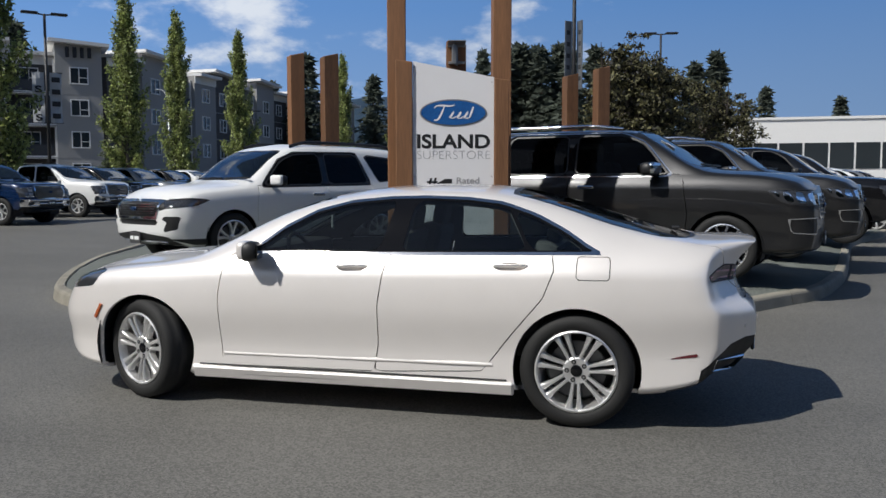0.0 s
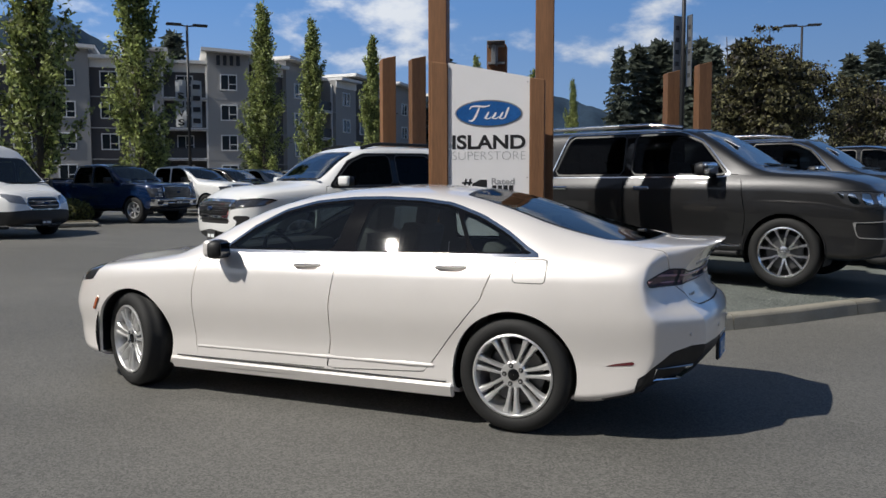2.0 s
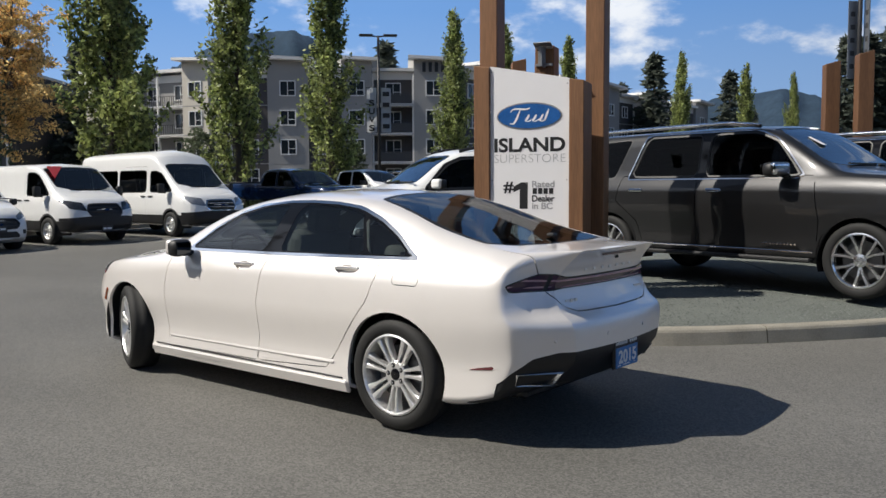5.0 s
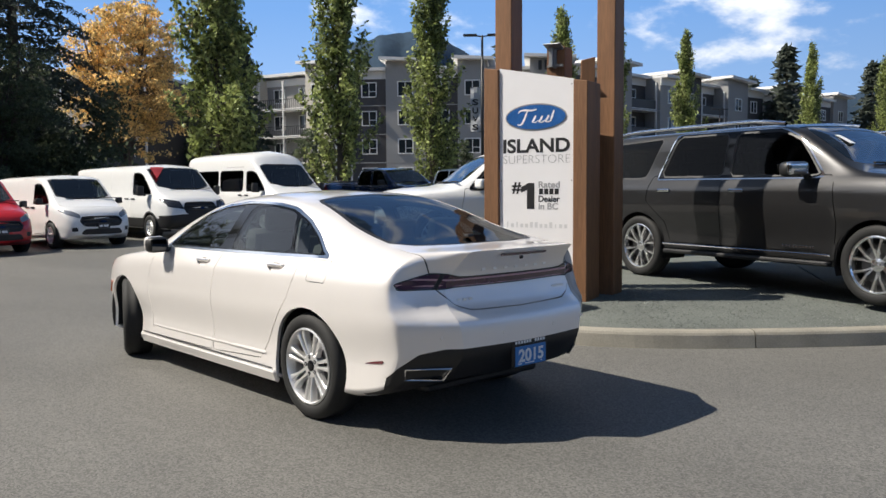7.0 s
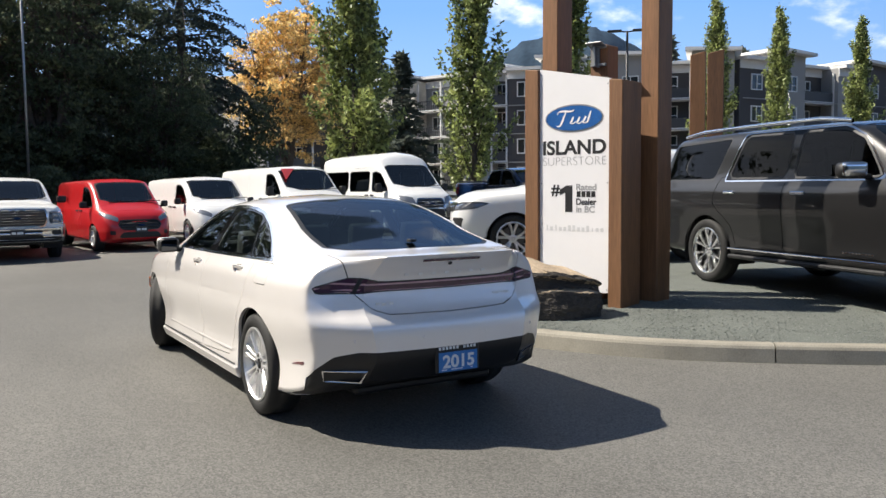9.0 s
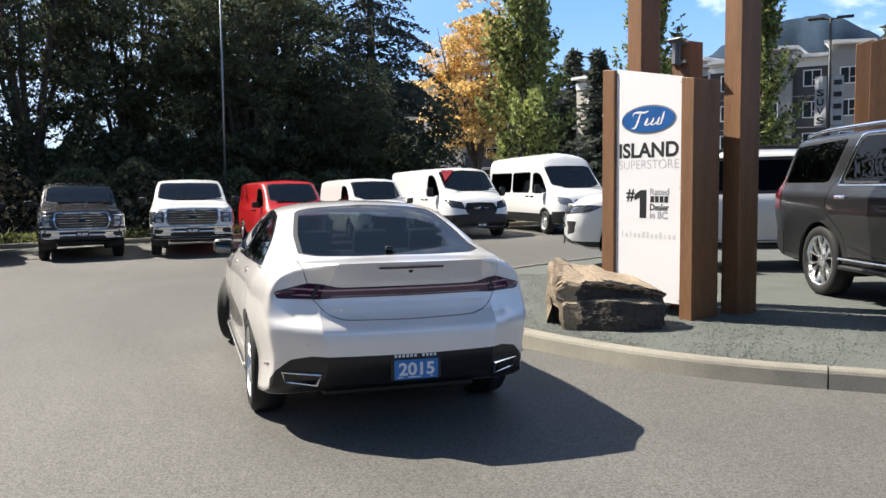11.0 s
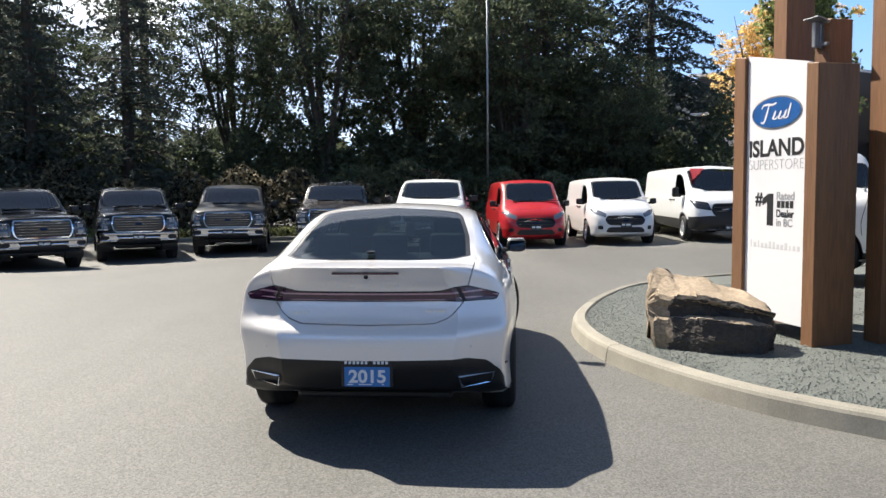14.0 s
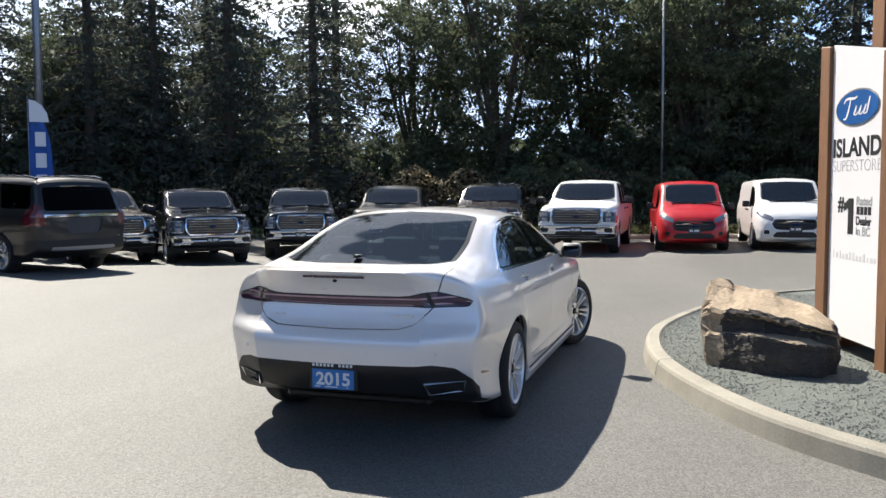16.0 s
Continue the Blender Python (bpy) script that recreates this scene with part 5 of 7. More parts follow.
        belt=curve((-2.98, 1.33), (0.6, 1.27), (1.3, 1.25), (2.3, 1.18), (2.76, 1.0)),
        edge=curve((-2.98, 0.90), (-0.9, 0.90), (-0.78, 0.79), (0.4, 0.775), (0.9, 0.82), (1.4, 0.87), (2.4, 0.86), (2.76, 0.76)),
        drop=curve((-2.98, 0.03), (-0.9, 0.03), (-0.7, 0.06), (0.6, 0.06), (1.4, 0.04), (2.76, 0.04)), inset=curve((-2.98, 0.05), (1, 0.06), (2.76, 0.05)),
        bottom=curve((-2.98, 0.55), (-2.5, 0.45), (2.4, 0.42), (2.76, 0.5)),
        tail=None, nose=curve((0.4, -0.05), (0.6, 0.02), (1.0, 0.0), (1.15, -0.04)),
        axles=(1.84, -1.84), r=0.41, rim=0.25, spokes=(6, 0), arch=0.47, track=0.86,
        windows=[([(1.02, 1.29), (0.12, 1.29), (0.12, 1.79), (0.42, 1.79), (0.66, 1.70)], 0), ([(0.0, 1.29), (-0.72, 1.29), (-0.62, 1.78), (0.0, 1.79)], 1)],
        screen=[(1.38, -0.3), (1.36, 0.3), (1.22, 0.80), (0.58, 0.715), (0.64, 0.3), (0.66, -0.3)], backlight=None,
        doors=[[(1.2, 0.6), (1.22, 0.9), (1.15, 1.26), (0.06, 1.27), (0.06, 0.6)], [(0.06, 0.6), (0.06, 1.27), (-0.83, 1.3), (-0.83, 0.9), (-0.83, 0.6)]], handles=(0.22, -0.65, 1.14),
        grille=[(-0.1, 0.80), (0.56, 0.80), (0.61, 0.97), (0.58, 1.15), (-0.1, 1.16)], bars=5, lamp=[(0.66, 0.84), (1.0, 0.84), (1.0, 1.10), (0.68, 1.12)], bumper=[(-0.1, 0.63), (0.5, 0.63), (0.52, 0.56), (1.02, 0.56), (1.02, 0.755), (-0.1, 0.755)], chrome_bumper=True, mouth=[(-0.1, 0.60), (0.46, 0.60), (0.52, 0.70), (-0.1, 0.71)], valance=[(-0.1, 0.2), (1.04, 0.2), (1.04, 0.55), (0.5, 0.55), (0.48, 0.62), (-0.1, 0.62)],
        fog=[(0.68, 0.60), (0.88, 0.60), (0.88, 0.70), (0.68, 0.70)], tail_lamp=[(0.84, 0.95), (1.02, 0.95), (1.02, 1.3), (0.84, 1.3)], mirror=(0.95, 1.18, 1.37, (0.13, 0.22, 0.17)), rails=False, sill=False,
        seats=[(0.35, 0.8, (0.42, -0.42)), (-0.4, 0.8, (0.48, 0, -0.48))]),
    cargo_van=dict(
        x=(-3.3, 2.62), n=80, reach=0.4, bulge=(0.08, 0.02), tuck=0.02, bow=0.5,
        top=curve((-3.3, 2.0), (-3.24, 2.06), (0.6, 2.09), (1.0, 2.04), (1.15, 1.96), (1.86, 1.40), (2.05, 1.30), (2.4, 1.15), (2.55, 1.02), (2.62, 0.9)),
        wide=curve((-3.3, 0.98), (-3.1, 1.02), (1.6, 1.02), (2.1, 0.99), (2.4, 0.92), (2.55, 0.82), (2.62, 0.70)),
        belt=curve((-3.3, 1.22), (1.3, 1.2), (1.9, 1.12), (2.4, 0.98), (2.62, 0.75)),
        edge=curve((-3.3, 0.86), (0.6, 0.86), (1.2, 0.80), (1.9, 0.80), (2.4, 0.7), (2.62, 0.45)),
        drop=curve((-3.3, 0.10), (0.9, 0.10), (1.9, 0.06), (2.62, 0.05)), inset=curve((-3.3, 0.03), (1, 0.04), (2.62, 0.05)),
        bottom=curve((-3.3, 0.45), (-2.9, 0.36), (2.2, 0.3), (2.62, 0.35)), tail=None, nose=curve((0.3, -0.1), (0.5, 0.0), (0.9, -0.02)),
        axles=(1.64, -2.05), r=0.345, rim=0.205, spokes=(8, 0), arch=0.40, track=0.90,
        windows=[([(1.62, 1.27), (0.62, 1.25), (0.62, 1.82), (0.92, 1.82), (1.10, 1.74)], 0)],
        screen=[(1.92, -0.3), (1.88, 0.35), (1.68, 0.76), (1.05, 0.74), (1.10, 0.3), (1.12, -0.3)], backlight=None,
        doors=[[(1.72, 0.5), (1.72, 0.9), (1.62, 1.24), (0.52, 1.24), (0.52, 0.42)], [(0.5, 0.42), (0.5, 1.95), (-0.75, 1.95), (-0.75, 0.42)]], handles=(0.68, 0.30, 1.12),
        grille=[(-0.1, 0.74), (0.42, 0.74), (0.47, 0.87), (0.40, 1.0), (-0.1, 1.01)], bars=2, lamp=[(0.50, 0.86), (0.86, 0.92), (0.93, 1.12), (0.56, 1.05)], bumper=[(-0.1, 0.2), (1.05, 0.2), (1.05, 0.66), (0.6, 0.70), (-0.1, 0.72)],
        fog=[(0.62, 0.56), (0.76, 0.56), (0.76, 0.64), (0.62, 0.64)], tail_lamp=None, mirror=(1.45, 1.17, 1.34, (0.12, 0.17, 0.27)), rails=False, sill=False, cladding=0.60,
        seats=[(0.85, 0.8, (0.45, -0.45))]),
    compact_van=dict(
        x=(-2.38, 2.42), n=80, reach=0.4, bulge=(0.10, 0.03), tuck=0.02, bow=0.5,
        top=curve((-2.38, 1.74), (-2.3, 1.80), (0.4, 1.83), (0.72, 1.79), (0.9, 1.70), (1.52, 1.24), (1.7, 1.15), (2.1, 1.02), (2.3, 0.90), (2.42, 0.76)),
        wide=curve((-2.38, 0.87), (-2.2, 0.91), (1.5, 0.915), (1.9, 0.88), (2.2, 0.80), (2.35, 0.70), (2.42, 0.58)),
        belt=curve((-2.38, 1.12), (1.2, 1.08), (1.7, 1.0), (2.2, 0.84), (2.42, 0.65)),
        edge=curve((-2.38, 0.74), (0.5, 0.74), (1.0, 0.70), (1.6, 0.72), (2.2, 0.62), (2.42, 0.4)),
        drop=curve((-2.38, 0.08), (0.7, 0.08), (1.6, 0.05), (2.42, 0.05)), inset=curve((-2.38, 0.04), (1, 0.05), (2.42, 0.05)),
        bottom=curve((-2.38, 0.38), (-2.0, 0.28), (2.1, 0.22), (2.42, 0.3)), tail=None, nose=curve((0.2, -0.08), (0.4, 0.0), (0.8, -0.02)),
        axles=(1.53, -1.53), r=0.325, rim=0.205, spokes=(8, 0), arch=0.375, track=0.80,
        windows=[([(1.32, 1.12), (0.42, 1.11), (0.42, 1.58), (0.68, 1.58), (0.84, 1.52)], 0)],
        screen=[(1.58, -0.3), (1.54, 0.3), (1.38, 0.66), (0.80, 0.63), (0.85, 0.3), (0.86, -0.3)], backlight=None,
        doors=[[(1.44, 0.4), (1.46, 0.8), (1.36, 1.09), (0.32, 1.10), (0.32, 0.34)], [(0.3, 0.34), (0.3, 1.70), (-0.6, 1.70), (-0.6, 0.34)]], handles=(0.48, 0.12, 1.0),
        grille=[(-0.1, 0.56), (0.44, 0.58), (0.50, 0.68), (0.44, 0.76), (-0.1, 0.77)], bars=2, lamp=[(0.52, 0.76), (0.74, 0.84), (0.86, 0.96), (0.66, 0.92), (0.50, 0.84)], bumper=[(-0.1, 0.36), (0.52, 0.36), (0.44, 0.48), (-0.1, 0.49)],
        fog=[(0.60, 0.44), (0.70, 0.44), (0.70, 0.52), (0.60, 0.52)], tail_lamp=None, mirror=(1.2, 1.03, 1.16, (0.11, 0.17, 0.16)), rails=False, sill=False,
        seats=[(0.6, 0.6, (0.4, -0.4))]),
)
KINDS["passenger_van"] = dict(KINDS["cargo_van"], windows=KINDS["cargo_van"]["windows"] + [([(0.40, 1.25), (-1.0, 1.25), (-1.0, 1.84), (0.40, 1.84)], 1), ([(-1.15, 1.25), (-3.0, 1.25), (-3.0, 1.84), (-1.15, 1.84)], 1)],
                              top=curve((-3.3, 2.36), (-3.22, 2.44), (0.3, 2.47), (0.75, 2.38), (1.05, 2.10), (1.15, 2.0), (1.86, 1.40), (2.05, 1.30), (2.4, 1.15), (2.55, 1.02), (2.62, 0.9)))
KINDS["passenger_van"]["drop"] = curve((-3.3, 0.2), (0.7, 0.2), (1.2, 0.1), (1.9, 0.06), (2.62, 0.05))


def nose_bar(sh, name, y0, y1, z, high, material, parent, proud=0.0):
    """A bar across the front that follows its curve."""
    v, f = [], []
    for c in range(13):
        y = y0 + (y1 - y0) * c / 12
        x = sh.front(y, z) + proud
        for dx, dz in ((0.006, 0.5), (0.02, 0.2), (0.02, -0.2), (0.006, -0.5), (-0.02, 0.0)):
            v.append((x + dx, y, z + dz * high))
    for c in range(12):
        f += [(c * 5 + e, c * 5 + (e + 1) % 5, c * 5 + 5 + (e + 1) % 5, c * 5 + 5 + e) for e in range(5)]
    mesh_object(name, v, f, material, parent)


def vehicle(kind, m, paint, label, category, group="", wheels_dark=False, trim=None):
    k = KINDS[kind]
    car = thing(kind, m, label, category, group)
    xs = stations(*k["x"], k["n"], 0.13, k.get("extra", ()))
    sh = Shell(xs, sections(k, xs), (1, 1, 3, 5, 5, 2, 8, 3, 5), nose=k["nose"], tail=k["tail"], bulge=k["bulge"], reach=k["reach"], cols=15)
    hub = k["r"]
    for x in k["axles"]:
        sh.cut(lambda P: np.hypot(P[:, 0] - x, P[:, 2] - hub) - k["arch"] - 0.05, "arch", where=lambda P, n: (np.abs(P[:, 1]) > 0.5) & (P[:, 2] < hub * 2.6))
        sh.cut(lambda P: np.hypot(P[:, 0] - x, P[:, 2] - hub) - k["arch"], "none", ("arch",))
    flank = lambda P, n: (np.abs(P[:, 1]) > 0.45) & (np.abs(n[:, 1]) > 0.2) & (P[:, 2] > 0.3)
    names = []
    if k.get("dlo"):
        sh.cut(on_side(poly(k["dlo"], 0.035)), "chrome_line", where=flank)
        sh.cut(on_side(poly(k["dlo"], 0.018)), "pillar", ("chrome_line",), where=flank)
    if k.get("cladding"):
        sh.cut(lambda P: P[:, 2] - k["cladding"], "cladding", ("body", "arch"), where=flank)
    for i, (o, dark) in enumerate(k["windows"]):
        f = poly(o, 0.03 if not (k.get("dlo") and i < 2) else 0.016)
        sh.cut(on_side(f), "trim", ("body", "pillar"), where=flank)
        sh.cut(lambda P: f(P[:, 0], P[:, 2]) + 0.022, f"glass{i}", ("trim",))
        names.append((f"glass{i}", dark))
    if k.get("strip"):
        x0, x1, z = k["strip"]
        sh.cut(on_side(poly([(x0, z), (x1, z), (x1, z + 0.022), (x0, z + 0.022)])), "strip", where=flank)
    f = poly(k["screen"], 0.02)
    sh.cut(on_top(f), "screen_edge", where=lambda P, n: (n[:, 2] > 0.15) & (P[:, 2] > 0.95))
    sh.cut(lambda P: f(P[:, 0], np.abs(P[:, 1])) + 0.03, "screen", ("screen_edge",))
    if k["backlight"]:
        sh.cut(stretch_y(poly(k["backlight"], 0.03)), "backlight", where=facing_back)
    if k["tail_lamp"]:
        sh.cut(stretch_y(poly(k["tail_lamp"], 0.01)), "tail_lamp", where=lambda P, n: P[:, 0] < k["x"][0] + 0.32)
    front = lambda P, n: (n[:, 0] > 0.1) & (P[:, 0] > k["x"][1] - 0.6)
    if k.get("lamp_side"):
        sh.cut(on_side(poly(k["lamp_side"], 0.006)), "head_lamp", where=lambda P, n: (P[:, 0] > 1.6) & (np.abs(P[:, 1]) > 0.56))
        sh.cut(lambda P: poly(k["lamp_side"], 0.006)(P[:, 0], P[:, 2]) + 0.012, "lamp_glass", ("head_lamp",))
        if kind == "large_suv":
            sh.cut(lambda P: np.maximum(poly(k["lamp_side"], 0.006)(P[:, 0], P[:, 2]) + 0.03, np.abs((P[:, 0] + 0.4 * P[:, 2]) % 0.13 - 0.065) - 0.045), "lamp_bowl", ("lamp_glass",))
    if k.get("fog_side"):
        sh.cut(on_side(poly(k["fog_side"], 0.012)), "fog_frame", where=lambda P, n: (P[:, 0] > 1.6) & (np.abs(P[:, 1]) > 0.60))
        sh.cut(lambda P: poly(k["fog_side"], 0.012)(P[:, 0], P[:, 2]) + 0.012, "fog", ("fog_frame",))
    if k.get("tail_strip"):
        tz, th = k["tail_strip"]
        sh.cut(stretch_y(poly([(-0.1, tz), (th, tz), (th, tz + 0.05), (-0.1, tz + 0.05)])), "tail_strip", where=facing_back)
        sh.cut(lambda P: P[:, 2] - k["tail_bumper"], "tail_bumper", where=lambda P, n: P[:, 0] < k["x"][0] + 0.35)
        sh.cut(stretch_y(poly([(-0.1, tz - 0.30), (0.30, tz - 0.30), (0.36, tz - 0.03), (-0.1, tz - 0.03)], 0.02)), "recess", where=facing_back)
        sh.cut(stretch_y(poly([(-0.1, 0.50), (0.7, 0.50), (0.62, 0.57), (-0.1, 0.57)])), "skid", ("tail_bumper",), where=facing_back)
    gr = poly(k["grille"], 0.03)
    sh.cut(stretch_y(gr), "grille_frame", where=front)
    sh.cut(lambda P: gr(np.abs(P[:, 1]), P[:, 2]) + 0.035, "grille", ("grille_frame",))
    sh.cut(stretch_y(poly(k["lamp"], 0.012)), "head_lamp", where=front)
    sh.cut(stretch_y(poly(k["bumper"], 0.01)), "bumper", where=front)
    if k.get("slot"):
        sh.cut(stretch_y(poly(k["slot"], 0.008)), "slot", where=front)
        sh.cut(stretch_y(poly(k["lip"], 0.006)), "lip", ("bumper", "body"), where=front)
    if k.get("mouth"):
        sh.cut(stretch_y(poly(k["mouth"], 0.01)), "mouth", ("bumper",), where=front)
    if k.get("valance"):
        sh.cut(stretch_y(poly(k["valance"], 0.01)), "valance", where=front)
    sh.cut(stretch_y(poly(k["fog"], 0.01)), "fog", ("body", "bumper"), where=front)
    for i, o in enumerate(k["doors"]):
        sh.gap(on_side(poly(o, 0.02)), 0.009, f"door{i}", where=flank)
    if "pickup" not in kind:
        bx = k["x"][1]
        hood = poly([(bx - 0.3, -0.3), (bx - 0.35, 0.4), (bx - 0.5, 0.68), (k["screen"][0][0] + 0.04, 0.8), (k["screen"][0][0] + 0.04, -0.3)])
        sh.gap(on_top(hood), 0.007, "bonnet", where=lambda P, n: (n[:, 2] > 0.35) & (P[:, 0] > 1.0))
    dull = kind in ("cargo_van", "passenger_van")
    lining(sh, car, {nm for nm, _ in names} | {"screen", "screen_edge", "backlight", "none"}, 0.45)
    sh.emit("body", {"body"} | ({"arch"} if kind in ("compact_van", "pickup_truck", "suv", "large_suv") else set()), paint, car, flange=0.02)
    sh.emit("bonnet", {"bonnet"}, paint, car, flange=0.02)
    if dull:
        sh.emit("arch_trim", {"arch"}, SATIN, car, flange=0.02)
    for i in range(len(k["doors"])):
        panels = sh.pair("front_door" if i == 0 else ("sliding_door" if "van" in kind else "rear_door"), {f"door{i}"}, paint, car, flange=0.02)
        for s, d in zip((1, -1), panels):
            w = float(k["wide"](k["handles"][i]))
            part("door_handle", boxes(((k["handles"][i], s * (w - 0.005), k["handles"][2]), (0.22, 0.04, 0.04)), bevel=0.014), CHROME if kind in ("suv", "large_suv") else BLACK, d)
    sh.pair("window_trim", {"trim"}, BLACK, car, sink=0.002)
    sh.pair("door_pillar", {"pillar"}, GLOSSBLACK, car, sink=0.003)
    sh.pair("window_line", {"chrome_line"}, CHROME if kind == "large_suv" else BLACK, car, sink=-0.001)
    sh.pair("lower_cladding", {"cladding"}, BLACK, car, flange=0.02)
    sh.emit("tail_strip", {"tail_strip"}, CHROME, car, sink=-0.006, flange=0.01)
    sh.emit("plate_recess", {"recess"}, SATIN, car, sink=0.015)
    sh.emit("rear_bumper", {"tail_bumper"}, BLACK, car, sink=-0.006, flange=0.02)
    sh.emit("skid_plate", {"skid"}, SILVER, car, sink=-0.008, flange=0.01)
    sh.pair("fog_bezel", {"fog_frame"}, CHROME, car, sink=-0.004, flange=0.01)
    sh.pair("lamp_cover", {"lamp_glass"}, DARKLENS, car, sink=0.004)
    for nm, dark in names:
        sh.pair("side_window", {nm}, PRIVACY if dark else TINT, car, sink=0.006, even=0.75)
    sh.emit("windscreen", {"screen"}, CLEAR if "suv" in kind else PALESCREEN, car, sink=0.004, even=0.5)
    sh.emit("windscreen_border", {"screen_edge"}, BLACK, car, sink=0.004)
    sh.emit("rear_window", {"backlight"}, PRIVACY, car, sink=0.004, even=0.65)
    sh.pair("lamp_reflector", {"lamp_bowl"}, CHROME, car, sink=0.008)
    sh.pair("tail_lamp", {"tail_lamp"}, REDLENS, car, sink=-0.004, flange=0.02)
    sh.emit("grille_frame", {"grille_frame"}, trim or CHROME, car, sink=-0.012, flange=0.03)
    grille = sh.emit("grille", {"grille"}, BLACK, car, sink=0.01)
    sh.pair("head_lamp", {"head_lamp"}, BLACK if k.get("lamp_side") else (DARKLENS if kind in ("cargo_van", "pickup_truck") else LENS), car, sink=-0.003, flange=0.02)
    bump = sh.emit("bumper", {"bumper"}, (trim or CHROME) if k.get("chrome_bumper") else BLACK, car, sink=-0.02 if k.get("chrome_bumper") else 0.004, flange=0.05)
    sh.emit("upper_intake", {"slot"}, BLACK, car, sink=0.02)
    sh.emit("chin_trim", {"lip"}, SILVER, car, sink=-0.012, flange=0.02)
    sh.emit("lower_intake", {"mouth"}, BLACK, car, sink=0.02)
    sh.emit("valance", {"valance"}, BLACK, car, sink=0.01)
    sh.pair("fog_lamp", {"fog"}, BLACK, car, sink=0.004)
    g = np.array(k["grille"])
    z0, z1, yw = g[:, 1].min() + 0.03, g[:, 1].max() - 0.03, g[:, 0].max() - 0.05
    for b in range(k["bars"]):
        z = z0 + (z1 - z0) * (b + 0.5) / k["bars"]
        nose_bar(sh, "grille_bar", -yw, yw, z, (z1 - z0) / k["bars"] * 0.28, trim or CHROME, grille)
    if kind == "pickup_truck":
        nose_bar(sh, "bumper_strip", -0.97, 0.97, 0.728, 0.075, CHROME, bump, 0.018)
        nose_bar(sh, "bumper_strip", -0.50, 0.50, 0.630, 0.045, CHROME, bump, 0.018)
        for s in (1, -1):
            nose_bar(sh, "bumper_strip", min(s * 0.52, s * 0.97), max(s * 0.52, s * 0.97), 0.57, 0.05, CHROME, bump, 0.018)
            for z, hgt in ((0.905, 0.085), (1.03, 0.085)):
                nose_bar(sh, "lamp_bowl", min(s * 0.73, s * 0.86), max(s * 0.73, s * 0.86), z, hgt, LENS, car, 0.004)
            nose_bar(sh, "lamp_outline", min(s * 0.69, s * 0.95), max(s * 0.69, s * 0.95), 1.10, 0.035, CHROME, car, 0.004)
            nose_bar(sh, "lamp_outline", min(s * 0.69, s * 0.95), max(s * 0.69, s * 0.95), 0.845, 0.035, CHROME, car, 0.004)
    zc = (z0 + z1) / 2
    oval = bmesh.new()
    bmesh.ops.create_uvsphere(oval, u_segments=16, v_segments=8, radius=1.0)
    bmesh.ops.transform(oval, matrix=Matrix.Translation((sh.front(0, zc) + 0.015, 0, zc)) @ Matrix.Diagonal((0.02, 0.085, 0.033, 1)), verts=oval.verts)
    part("oval_badge", oval, BADGE, grille, "", True)
    zp = 0.655 if kind == "pickup_truck" else k["bumper"][0][1] + 0.2
    part("number_plate", boxes(((sh.front(0, zp) + 0.03, 0, zp), (0.015, 0.30, 0.15), 0.004)), SATIN, car)
    for y, wd in ((0.05, 0.12), (-0.08, 0.08)):
        part("plate_bar", boxes(((sh.front(0, zp) + 0.039, y, zp), (0.004, wd, 0.05))), PAPER, car)
    ax, tr = k["axles"], k["track"]
    places = [(x, y) for x in ax for y in (tr, -tr)]
    add_wheels(car, tyre_and_rim(k["r"], 0.25, k["rim"], k["spokes"][0], k["spokes"][1], wheels_dark, {"large_suv": 0.9, "suv": 1.15}.get(kind, 1.0)), places, k["r"])
    wheel_wells(car, places, k["arch"] + 0.012, float(k["wide"](0)) - 0.03, 0.4)
    L = k["x"][1] - k["x"][0]
    part("underbody", boxes(((k["x"][0] + L / 2, 0, k["r"] + 0.02), (L * 0.86, 1.1, 0.16), 0.03)), BLACK, car)
    mx, my, mz, ms = k["mirror"]
    mirrors(car, mx, my, mz, ms, paint, CHROME if kind == "large_suv" else (paint if kind == "suv" else BLACK))
    add_seats(car, k["seats"], 0.9, CLOTH)
    part("dashboard", boxes(((k["screen"][0][0] - 0.3, 0, float(k["belt"](0.6)) - 0.12), (0.4, 1.5, 0.2), 0.06)), CLOTH, car)
    if k["rails"]:
        for s in (1, -1):
            xa, xb = k["x"][0] + 0.35, k["screen"][-1][0] - 0.25
            n, v, f = 24, [], []
            for c in range(n + 1):
                x = xa + (xb - xa) * c / n
                lift = 0.032 * min(1.0, 7 * min(c / n, 1 - c / n))
                y, z = s * (float(k["edge"](x)) - 0.06), float(k["top"](x)) - 0.02 + lift
                for j in range(8):
                    a = math.tau * j / 8
                    v.append((x, y + 0.022 * math.cos(a), z + 0.026 * math.sin(a)))
            for c in range(n):
                f += [(c * 8 + j, c * 8 + (j + 1) % 8, c * 8 + 8 + (j + 1) % 8, c * 8 + 8 + j) for j in range(8)]
            mesh_object("roof_rail", v, f, CHROME if kind == "large_suv" else BLACK, car, "", True)
    if k["sill"]:
        for s in (1, -1):
            w = float(k["wide"](0))
            part("side_step", boxes(((0, s * (w - 0.03), k["r"] - 0.03), (abs(ax[0] - ax[1]) - 2 * k["arch"] - 0.1, 0.12, 0.05), 0.015)), BLACK, car)
            part("sill_strip", boxes(((0, s * (w + 0.004), k["r"] + 0.06), (abs(ax[0] - ax[1]) - 2 * k["arch"] - 0.06, 0.02, 0.022), 0.005)), CHROME, car)
